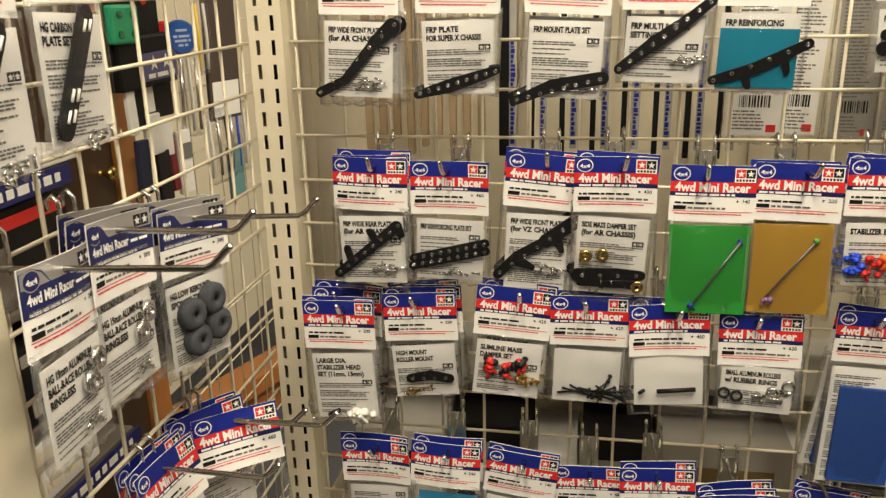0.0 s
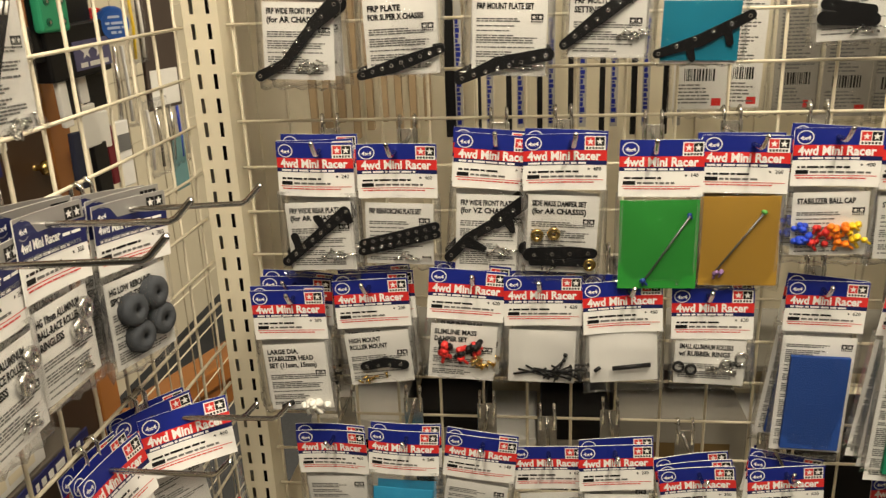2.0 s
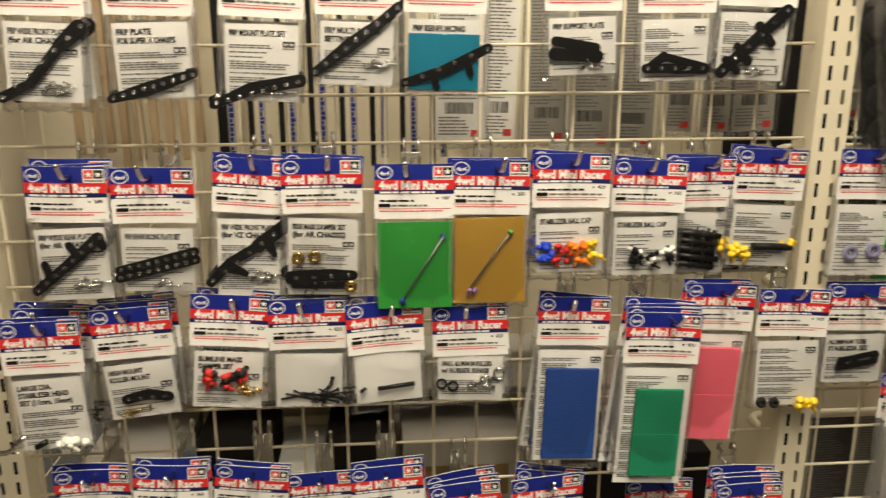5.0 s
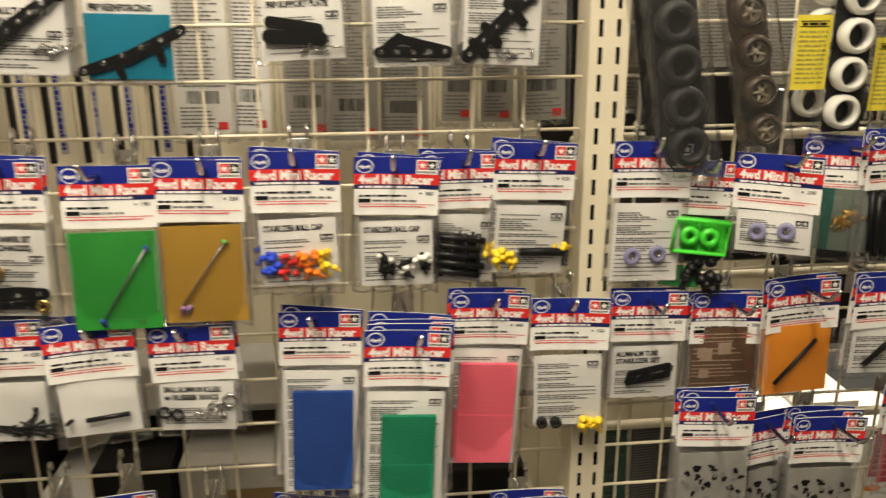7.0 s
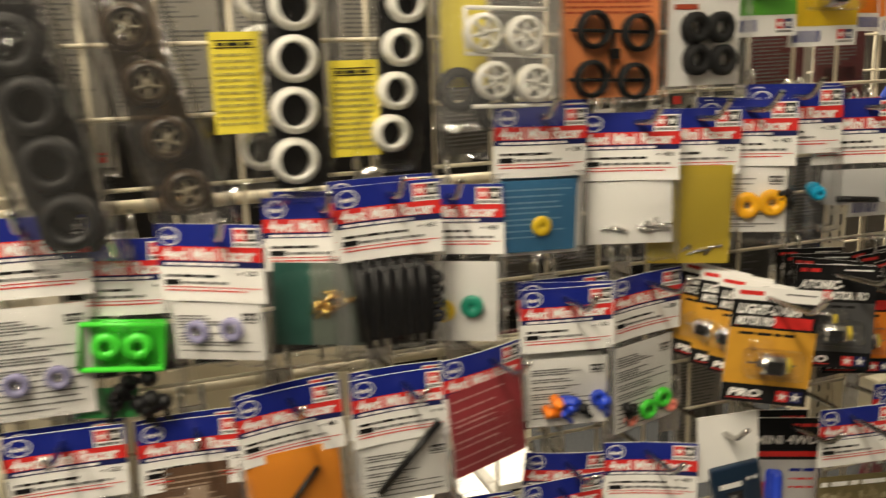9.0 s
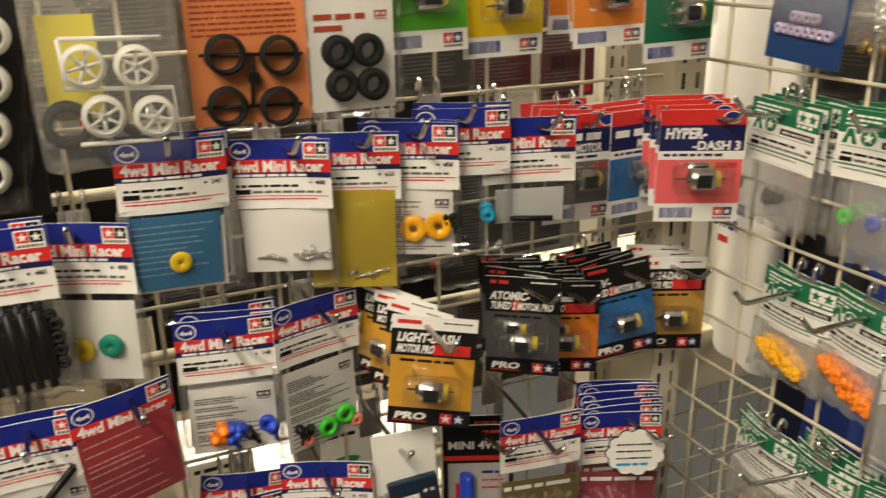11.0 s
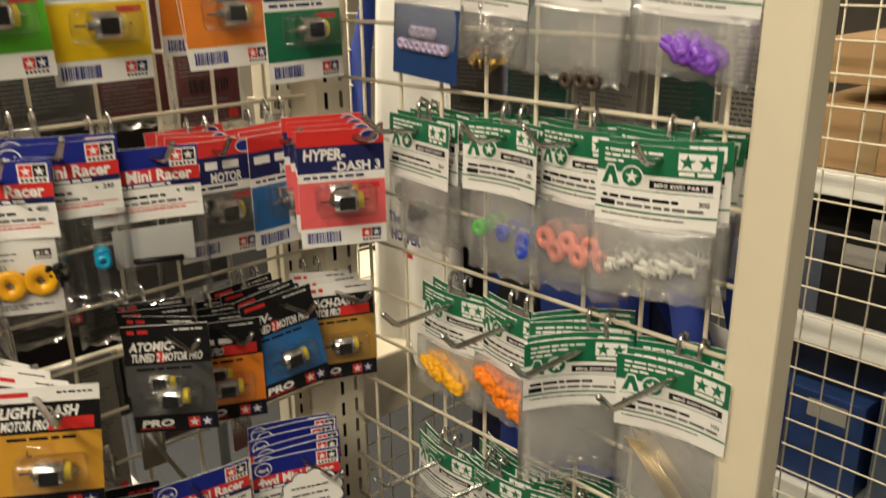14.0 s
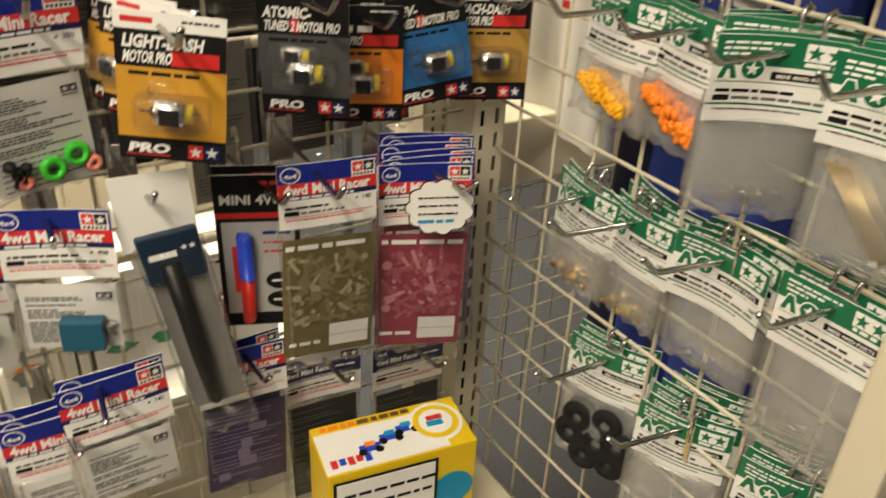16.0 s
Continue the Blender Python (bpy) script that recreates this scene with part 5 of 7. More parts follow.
green_packet("ao_clear", (1.785, -0.309, 1.281), 0.118, 0, -43.2, 4)
green_packet("ao_rods", (1.795, -0.384, 1.284), 0.13, 0, -81.3, 3)
green_packet("ao_brass", (1.795, -0.151, 1.112), 0.097, 2.7, -90, 1)
green_packet("ao_brass", (1.798, -0.209, 1.114), 0.1, 0, -94.1, 3)
green_packet("ao_clear", (1.805, -0.293, 1.123), 0.114, 0, -82.2, 4)
green_packet("ao_clear", (1.805, -0.379, 1.134), 0.144, -1.3, -90, 4)
green_packet("ao_tyres", (1.798, -0.207, 0.977), 0.134, 0, -70.1, 2)
green_packet("ao_clear", (1.805, -0.293, 0.963), 0.137, 0, -64.9, 5)
green_packet("ao_clear", (1.805, -0.394, 0.987), 0.115, 0, -58.5, 5)
green_packet("ao_bluebag", (1.798, -0.142, 1.56), 0.093, 4.9, -90, 0)
green_packet("ao_needles", (1.798, -0.209, 1.555), 0.095, 4.5, -90, 0)
green_packet("ao_bushes", (1.8, -0.288, 1.56), 0.103, 3.7, -90, 1)
green_packet("ao_purple", (1.8, -0.375, 1.558), 0.091, 4.2, -90, 1)
motor_card("green", (1.510, -0.022, 1.566), 0.1, -0.8, 0, 1)
motor_card("yellow", (1.585, -0.02, 1.557), 0.103, -0.5, 0, 0)
motor_card("orange", (1.684, -0.02, 1.56), 0.106, -0.8, 0, 2)
motor_card("darkgreen", (1.742, -0.045, 1.546), 0.111, -0.9, 0, 0)
motor_card("grey", (1.667, -0.02, 1.401), 0.097, 1.8, 0, 3)
motor_card("blue", (1.726, -0.03, 1.402), 0.106, -0.9, 0, 2)
motor_card("pink", (1.743, -0.088, 1.409), 0.091, 0, -26.2, 3)
pro_card("gold", (1.486, -0.095, 1.27), 0.095, 5.0, -26.0, 3)
pro_card("charcoal", (1.593, -0.045, 1.266), 0.095, 0, -34.9, 3)
pro_card("orange", (1.653, -0.02, 1.242), 0.099, 0.0, -25.0, 3)
pro_card("blue", (1.703, -0.03, 1.256), 0.094, -8.0, -12.0, 3)
pro_card("bronze", (1.772, -0.03, 1.249), 0.099, 0.0, -24.0, 2)
pro_card("pen", (1.546, -0.05, 1.130), 0.144, 0, -23.0, 1)

# ---- wheels and tyres on the upper hooks ----
def sheet_part(name, x0, x1, z0, z1, y, m, parent, label="", t=0.0008):
    bm = bmesh.new()
    box(bm, x0, x1, y, y + t, z0, z1)
    return part(name, finish(bm, name, m), parent, label)


BRONZE = mat("bronze_plastic", (0.05, 0.032, 0.018), 0.35, vary=0.2, scale=120)
CLEARW = mat("pale_wheel", (0.45, 0.40, 0.30), 0.3, vary=0.1)


def wheel_pack(label, x, z, dx, count, gap, R, r, tyre, core, bag, y=-0.05, extra=None):
    """A long pouch with a row of tyres one above the other."""
    base = new("tyre_packet")
    base.matrix_basis = pose(x, y, z, 0, 0, 0)
    for k in range(count):
        px, pz = dx * k, -gap * k
        bm = bmesh.new()
        ring(bm, (0, 0, 0), R, r, 0.016, 0, n=28)
        w = part("tyre", finish(bm, "tyre", tyre), base, at=pose(px, 0, pz))
        if core:
            bm = bmesh.new()
            ring(bm, (0, 0, 0), r * 0.99, r * 0.78, 0.012, 0, n=24)
            ring(bm, (0, 0, 0), r * 0.3, r * 0.12, 0.012, 0, n=12)
            for i in range(5):
                a = 1.2566 * i + k
                tube(bm, [(0, -0.003, 0), (r * 0.85 * math.cos(a), -0.003, r * 0.85 * math.sin(a))], r * 0.09, 0, 6)
            part("rim", finish(bm, "rim", core), w)
    L = gap * (count - 1) + 2 * R
    bm = bmesh.new()
    nx, nz = 8, 22
    lean = dx / gap if gap else 0
    rg = random.Random(int(x * 1000))
    wv = [(rg.uniform(60, 160), rg.uniform(30, 120), rg.uniform(0, 6)) for _ in range(4)]
    for sgn in (-1, 1):
        vs = []
        for j in range(nz + 1):
            v = j / nz
            pz = R + 0.06 - v * (L + 0.075)
            row = []
            for i in range(nx + 1):
                u = i / nx
                px = (u - 0.5) * (2 * R + 0.026) - lean * (pz)
                b = math.sin(math.pi * u) ** 0.5 * (math.sin(math.pi * v) ** 0.3 if 0 < v < 1 else 0)
                w = sum(math.sin(a * px + c * pz + p) for a, c, p in wv) / 4
                row.append(bm.verts.new((px, sgn * 0.0125 * b * (1 + 0.25 * w), pz)))
            vs.append(row)
        for j in range(nz):
            for i in range(nx):
                q = (vs[j][i], vs[j][i + 1], vs[j + 1][i + 1], vs[j + 1][i])
                bm.faces.new(q if sgn > 0 else q[::-1])
    bmesh.ops.remove_doubles(bm, verts=bm.verts, dist=0.00002)
    part("bag", smooth(finish(bm, "bag", bag)), base)
    if extra:
        extra(base)
    tagged(base, label, "tyre packet", "hanging tyre packets")
    hook(x - lean * (R + 0.05), 0.016, z + R + 0.045, 0.016 - y + 0.03, rng.uniform(-4, 4))
    return base


def yellow_slip(x0, x1, z0, z1):
    def add(base):
        yl = P("yellow_slip", (0.72, 0.60, 0.05), 0.6, vary=0.05)
        bm = bmesh.new()
        box(bm, x0, x1, 0.004, 0.0046, z0, z1)
        n = int((z1 - z0 - 0.016) / 0.0042)
        r = random.Random(3)
        rect(bm, x0 + 0.003, x1 - 0.003, z1 - 0.0060, z1 - 0.0052, 1, -0.0035)
        rect(bm, x0 + 0.003, x1 - 0.003, z1 - 0.0108, z1 - 0.0100, 1, -0.0035)
        words(bm, r, x0 + 0.005, x1 - 0.005, z1 - 0.0092, 0.0022, 1, 1, -0.0035)
        for i in range(n):
            words(bm, r, x0 + 0.003, x1 - 0.003, z1 - 0.016 - 0.0042 * i, 0.0018, 2, 0.98, -0.0036)
        part("paper_slip", finish(bm, "paper_slip", [yl, BLACK, P("slip_text", (0.34, 0.29, 0.06), 0.6)]), base, "yellow printed paper slip")
        sheet_part("frame", -0.019, 0.019, -0.125, 0.05, 0.008, CARBON, base, "black plastic wheel frame", 0.002)
    return add


SHINY = film_mat("wrinkled_shiny_film", (0.97, 0.97, 0.97), 0.022, 0.10, 0.12, 1.0)
# Slightly greyer and less rough than RUBBER.
DULLR = mat("greyer_rubber", (0.013, 0.013, 0.014), 0.6, vary=0.2, scale=90)


def tyre_frame(base):
    bm = bmesh.new()
    poly(bm, [(-0.021, 0.024), (0.021, 0.024), (0.044, -0.128), (0.036, -0.136), (0.010, -0.136), (0.003, -0.128)], 0, -0.009)
    poly(bm, [(-0.021, 0.024), (0.003, -0.128), (0.010, -0.136), (0.036, -0.136), (0.044, -0.128), (0.021, 0.024)], 0, -0.011)
    part("frame", finish(bm, "frame", CARBON), base, "black plastic tyre frame")


def smoky_back(base):
    bm = bmesh.new()
    poly(bm, [(-0.020, 0.022), (0.018, 0.022), (0.046, -0.126), (0.008, -0.126)], 0, -0.010)
    poly(bm, [(-0.020, 0.022), (0.018, 0.022), (0.046, -0.126), (0.008, -0.126)], 0, -0.012)
    part("frame", finish(bm, "frame", film_mat("smoky_brown_film", (0.42, 0.36, 0.29), 0.05, 0.04, 0.15, 0.5)), base, "smoky brown backing strip")


wheel_pack("smoky pouch with a row of black rubber tyres", 0.952, 1.473, 0.0072, 4, 0.0376, 0.0188, 0.0105, DULLR, None, SHINY, y=-0.026, extra=tyre_frame)
wheel_pack("smoky pouch with a row of black rubber tyres", 0.942, 1.490, 0.0072, 4, 0.0376, 0.0185, 0.0100, RUBBER, None, DUSKY, y=0.003, extra=tyre_frame)
wheel_pack("clear pouch with a row of thin bronze rims", 1.021, 1.482, 0.009, 4, 0.0362, 0.0155, 0.0118, BRONZE, CLEARW, SHINY, y=-0.022, extra=smoky_back)
wheel_pack("clear pouch with white tyres and a yellow slip", 1.129, 1.494, -0.0021, 4, 0.0349, 0.0163, 0.0112, WHITEP, None, FILM, y=-0.022, extra=yellow_slip(-0.058, -0.024, -0.084, -0.016))
wheel_pack("clear pouch with a row of white tyres", 1.110, 1.502, -0.0021, 4, 0.0349, 0.0163, 0.0112, WHITEP, None, FILM, y=0.003)
wheel_pack("clear pouch with small white tyres and a yellow slip", 1.209, 1.495, -0.0052, 4, 0.0302, 0.0136, 0.0088, WHITEP, None, FILM, y=-0.022, extra=yellow_slip(-0.058, -0.022, -0.106, -0.038))


def sprue_pack():
    base = new("wheel_packet")
    base.matrix_basis = pose(1.283, -0.034, 1.455)
    for px, pz in ((-0.021, 0.018), (0.012, 0.016), (-0.013, -0.016), (0.020, -0.019)):
        bm = bmesh.new()
        ring(bm, (0, 0, 0), 0.0142, 0.0108, 0.013, 0, n=28)
        ring(bm, (0, 0, 0), 0.004, 0.0012, 0.013, 0, n=12)
        for i in range(6):
            a = 1.0472 * i + px * 40
            tube(bm, [(0, -0.004, 0), (0.012 * math.cos(a), -0.004, 0.012 * math.sin(a))], 0.0013, 0, 6)
        part("wheel", finish(bm, "wheel", WHITEP), base, at=pose(px, 0, pz))
    bm = bmesh.new()
    tube(bm, [(-0.034, 0, 0.036), (-0.034, 0, 0.004), (0.034, 0, 0.0), (0.036, 0, -0.036), (-0.03, 0, -0.034)], 0.0017, 0, 7)
    tube(bm, [(-0.034, 0, 0.036), (0.03, 0, 0.034)], 0.0017, 0, 7)
    part("sprue", finish(bm, "sprue", WHITEP), base, "white plastic moulding frame")
    for px, pz in ((-0.036, -0.022), (-0.006, -0.038)):
        bm = bmesh.new()
        ring(bm, (0, 0.012, 0), 0.0165, 0.010, 0.012, 0, n=24)
        part("tyre", finish(bm, "tyre", RUBBER), base, "black rubber tyre", at=pose(px, 0, pz))
    sheet_part("paper_slip", -0.046, -0.010, -0.02, 0.05, 0.02, P("yellow_slip", (0.72, 0.60, 0.05), 0.6), base, "yellow paper slip")
    bm = bmesh.new()
    box(bm, -0.055, 0.042, -0.012, 0.024, -0.052, 0.10, 0, 0.011)
    bmesh.ops.subdivide_edges(bm, edges=bm.edges, cuts=3, use_grid_fill=True)
    for v in bm.verts:
        v.co += noise.noise_vector(v.co * 45) * 0.0035
    part("bag", smooth(finish(bm, "bag", film_mat("crinkled_film", (1, 1, 1), 0.08, 0.06, 0.12, 1.0))), base)
    tagged(base, "crinkled clear bag of white spoked wheels on a frame", "wheel packet")
    hook(1.275, 0.016, 1.535, 0.09, 3)


sprue_pack()


def tyre_card(label, x0, x1, z0, z1, ground, spots, R, r, m, sprue=None, title=False, y=-0.06):
    base = new("tyre_card")
    base.matrix_basis = pose((x0 + x1) / 2, y, z1)
    w, h = (x1 - x0) / 2, z1 - z0
    bm = bmesh.new()
    box(bm, -w, w, 0, 0.001, -h, 0, 0)
    rg = random.Random(9)
    if title:
        words(bm, rg, -w + 0.004, w * 0.45, -h + 0.066, 0.004, 1, 1)
        pair_mark(bm, w - 0.010, -h + 0.069, 0.005, 1, 1, 0, 1)
        words(bm, rg, -w + 0.004, -w * 0.2, -h + 0.058, 0.004, 1, 1)
    else:
        for k in range(8):
            words(bm, rg, -w + 0.004, w - 0.004, -h + 0.092 - 0.004 * k, 0.0016, 1, 0.95)
    part("backing_card", finish(bm, "backing_card", [ground, P("rust_print", (0.4, 0.06, 0.02), 0.5)]), base)
    for px, pz in spots:
        b2 = bmesh.new()
        ring(b2, (0, -0.007, 0), R, r, 0.011, 0, n=28)
        part("tyre", finish(b2, "tyre", m), base, at=pose(px - (x0 + x1) / 2, 0, pz - z1))
    if sprue:
        b3 = bmesh.new()
        cx = [(p[0] - (x0 + x1) / 2, p[1] - z1) for p in spots]
        for a, b in ((0, 1), (2, 3)):
            tube(b3, [(cx[a][0] - 0.018, -0.004, cx[a][1]), (cx[b][0] + 0.018, -0.004, cx[b][1])], 0.0014, 0, 6)
        tube(b3, [((cx[0][0] + cx[1][0]) / 2, -0.004, cx[0][1]), ((cx[2][0] + cx[3][0]) / 2, -0.004, cx[2][1])], 0.0014, 0, 6)
        mx, mz = (cx[0][0] + cx[1][0]) / 2, (cx[0][1] + cx[2][1]) / 2
        box(b3, mx - 0.004, mx + 0.004, -0.007, -0.002, mz - 0.004, mz + 0.004, 0, 0.001)
        part("sprue", finish(b3, "sprue", CARBON), base, "black moulding frame")
    b4 = bmesh.new()
    box(b4, -w - 0.003, w + 0.003, -0.0145, 0.003, -h - 0.004, 0, 0, 0.004)
    part("bag", smooth(finish(b4, "bag", FILM)), base)
    part("header_card", blue_header(2), base, at=pose(0, -0.001, HH - 0.006))
    tagged(base, label, "tyre card", "carded tyres")
    hook((x0 + x1) / 2, 0.016, z1 + 0.035, 0.1, 0)


tyre_card("clear bag with black rim rings on an orange sheet", 1.331, 1.418, 1.422, 1.532, P("orange_sheet", (0.72, 0.24, 0.08), 0.6, vary=0.06),
          [(1.356, 1.474), (1.395, 1.471), (1.354, 1.437), (1.392, 1.434)], 0.0145, 0.0114, RUBBER, True, y=-0.022)
tyre_card("clear bag with four black tyres on a white card", 1.414, 1.479, 1.429, 1.520, WHITE,
          [(1.433, 1.473), (1.456, 1.473), (1.435, 1.449), (1.459, 1.448)], 0.0120, 0.0062, RUBBER, None, True, y=-0.042)

# ---- slim tube pouch, handwritten tag, yellow kit box ----
def tube_pack():
    base = new("tube_packet")
    base.matrix_basis = pose(1.464, -0.07, 1.146, 0, -9, -12)
    bm = bmesh.new()
    box(bm, -0.027, 0.027, 0.001, 0.002, -0.050, 0.010)
    part("header_card", finish(bm, "header_card", WHITE), base, "blank white header card", at=pose(0, 0, 0, 0, 6, 0))
    bm = bmesh.new()
    box(bm, -0.022, 0.022, -0.004, 0.004, -0.078, -0.036, 0, 0.002)
    part("cap_label", finish(bm, "cap_label", P("slate_blue", (0.006, 0.020, 0.045), 0.4, vary=0.2)), base, "dark slate blue label")
    bm = bmesh.new()
    lathe(bm, [(0.003, -0.20), (0.006, -0.195), (0.0075, -0.15), (0.0075, -0.06)], (-0.003, -0.002, 0), "z", 0, 18)
    part("tube", finish(bm, "tube", CARBON), base, "matt black tube")
    bm = bmesh.new()
    box(bm, -0.021, 0.021, 0.004, 0.005, -0.205, -0.05)
    words(bm, random.Random(6), -0.018, 0.018, -0.060, 0.003, 1, 1, -0.0035)
    part("backing_sheet", finish(bm, "backing_sheet", [P("silver_grey_sheet", (0.24, 0.23, 0.22), 0.45, vary=0.25, scale=70), LINE]), base, "silver grey backing sheet")
    bm = bmesh.new()
    words(bm, random.Random(2), -0.016, 0.004, -0.056, 0.005, 0, 1, 0.0045)
    for k in (0, 1):
        star(bm, 0.010 + 0.006 * k, -0.050, 0.0028, 0, 0.0045)
    part("label_print", finish(bm, "label_print", PAPER), base, "pale print")["kind"] = "stuff"
    part("bag", bag_mesh(0.19, FILM, wide=0.05, puff=0.011, seed=13), base, at=pose(0, 0, -0.045))
    tagged(base, "slim dark pouch holding a black tube", "tube packet")
    hook(1.462, 0.016, 1.135, 0.11, 0)


tube_pack()


def cloud_tag(x, y, z):
    bm = bmesh.new()
    for mi, grow, lift in ((1, 0.0011, 0.0), (0, 0.0, 0.0006)):
        poly(bm, [((0.025 + grow + 0.003 * abs(math.sin(5.5 * a))) * math.cos(a), (0.021 + grow + 0.003 * abs(math.sin(5.5 * a))) * math.sin(a)) for a in [6.2832 * i / 88 for i in range(88)]], mi, lift)
    box(bm, -0.018, 0.018, 0.0004, 0.001, -0.012, 0.012, 0)
    base = new("handwritten_tag")
    base.matrix_basis = pose(x, y, z, -4, 0, -22)
    part("card", finish(bm, "card", [WHITE, BLACK]), base)
    r = random.Random(4)
    for k in range(4):
        bm = bmesh.new()
        words(bm, r, -0.018, 0.018, 0.008 - 0.007 * k, 0.0015 if k < 3 else 0.0026, 0, 0.9, 0.0014)
        ink = part("writing", finish(bm, "writing", BLACK if k < 3 else P("cyan_ink", (0.02, 0.3, 0.6), 0.5)), base)
        ink["kind"] = "stuff"
    tagged(base, "cloud-shaped white handwritten price tag on a packet", "price tag")


cloud_tag(1.676, -0.114, 1.102)


def kit_box():
    base = new("kit_box")
    base.matrix_basis = pose(1.645, -0.100, 0.731, 0, 0, -9)
    yl = P("box_yellow", (0.78, 0.53, 0.01), 0.35, vary=0.05)
    bm = bmesh.new()
    box(bm, -0.073, 0.073, -0.033, 0.033, 0, 0.13, 0, 0.0015)
    part("carton", finish(bm, "carton", yl), base)
    azure = P("azure_plastic", (0.0, 0.28, 0.5), 0.3)
    bm = bmesh.new()
    box(bm, -0.072, 0.046, -0.032, 0.020, 0.1302, 0.1308, 0)
    r = random.Random(8)
    for cx, cy in ((-0.026, -0.010), (-0.004, -0.002), (0.014, 0.004)):
        box(bm, cx - 0.010, cx + 0.010, cy - 0.005, cy + 0.004, 0.1308, 0.1312, 1)
        for k in (-1, 1):
            lathe(bm, [(0.0042, 0.1312), (0.0042, 0.1316)], (cx + 0.008 * k, cy - 0.005, 0), "z", 4, 10)
        box(bm, cx - 0.004, cx + 0.006, cy + 0.001, cy + 0.007, 0.1312, 0.1315, r.choice((2, 3)))
    for k in range(5):
        box(bm, -0.066 + 0.008 * k, -0.060 + 0.008 * k, -0.026 + 0.002 * (k % 2), -0.016, 0.1308, 0.1312, (5, 1, 5, 5, 1)[k])
    part("lid_print", finish(bm, "lid_print", [WHITE, COBALT, ORANGE, azure, CARBON, RED]), base, "white lid print with little blue cars")
    bm = bmesh.new()
    x = -0.064
    while x < 0.02:
        w = r.uniform(0.005, 0.012)
        box(bm, x, x + w, 0.0235, 0.029, 0.1302, 0.1307, 0 if x < -0.03 else 1)
        x += w + 0.002
    part("title_print", finish(bm, "title_print", [ORANGE, P("brown_ink", (0.12, 0.06, 0.02), 0.5)]), base, "orange and brown title line")["kind"] = "stuff"
    bm = bmesh.new()
    lathe(bm, [(0.0265, 0.1309), (0.0265, 0.1313)], (0.044, 0.002, 0), "z", 0, 28)
    lathe(bm, [(0.0225, 0.1314), (0.0225, 0.1317)], (0.044, 0.002, 0), "z", 1, 28)
    lathe(bm, [(0.0165, 0.1318), (0.0165, 0.1320)], (0.044, 0.002, 0), "z", 0, 24)
    box(bm, 0.034, 0.050, -0.004, 0.003, 0.1320, 0.1323, 2)
    box(bm, 0.036, 0.052, 0.004, 0.010, 0.1320, 0.1323, 3)
    part("round_badge", finish(bm, "round_badge", [WHITE, yl, azure, RED]), base, "round yellow and white badge")
    bm = bmesh.new()
    lathe(bm, [(0.021, -0.0338), (0.021, -0.0333)], (0.050, 0, 0.075), "y", 0, 28)
    part("side_print", finish(bm, "side_print", azure), base, "blue round print")
    bm = bmesh.new()
    box(bm, -0.068, 0.033, -0.0347, -0.0341, 0.057, 0.121, 1)
    box(bm, -0.065, 0.03, -0.0352, -0.0346, 0.06, 0.118)
    rs = random.Random(5)
    for k in range(3):
        x = -0.058
        while x < 0.02:
            w = rs.uniform(0.005, 0.014)
            box(bm, x, x + w, -0.0357, -0.0354, 0.100 - 0.015 * k, 0.1036 - 0.015 * k, 1)
            x += w + 0.003
    part("price_sign", finish(bm, "price_sign", [WHITE, BLACK]), base, "white price sign")
    tagged(base, "bright yellow kit carton with a white printed lid", "kit box")


kit_box()
slab("shelf", 1.52, 1.78, -0.20, 0.015, 0.70, 0.73, CREAM, "small cream steel shelf clipped to the grid", "shelf", 0.002)

# ---- behind the back grids ----
def ribbed_panel(x0, x1, z0, z1, y):
    bm = bmesh.new()
    box(bm, x0, x1, y, y + 0.02, z0, z1)
    base = tagged(new("back_panel", finish(bm, "back_panel", CREAM)), "cream ribbed steel back panel", "back panel", kind="structure")
    x = x0 + 0.03
    while x < x1 - 0.02:
        bm = bmesh.new()
        box(bm, x, x + 0.012, y - 0.006, y - 0.0005, z0, z1)
        part("rib", finish(bm, "rib", CREAM), base)
        x += 0.075
    return base


ribbed_panel(-0.02, 0.90, 0.35, 1.04, 0.46)
ribbed_panel(-0.09, 0.90, 1.05, 2.05, 0.28)
ribbed_panel(0.91, 1.30, 0.35, 1.10, 0.40)
ribbed_panel(0.91, 1.92, 0.0, 1.30, 1.30)
# Boards added as the dark, unlit space behind the right bay.
slab("shade_board", 0.91, 1.80, 0.40, 0.42, 1.102, 2.05, DARKIN, "dark board standing in for the unlit space behind the grid", "back panel", 0.002)
slab("shade_board", 1.302, 1.80, 0.402, 0.42, 0.95, 1.100, DARKIN, "dark board standing in for the unlit space behind the grid", "back panel", 0.002)

def cross_bar(x0, x1, y, z):
    bm = bmesh.new()
    tube(bm, [(x0, 0.03, z), (x0, y - 0.01, z), (x0 + 0.01, y, z), (x1 - 0.01, y, z), (x1, y - 0.01, z), (x1, 0.03, z)], 0.006, 0, 8)
    tagged(new("cross_bar", finish(bm, "cross_bar", CREAM)), "cream steel bar between the uprights", "cross bar", "cross bars")


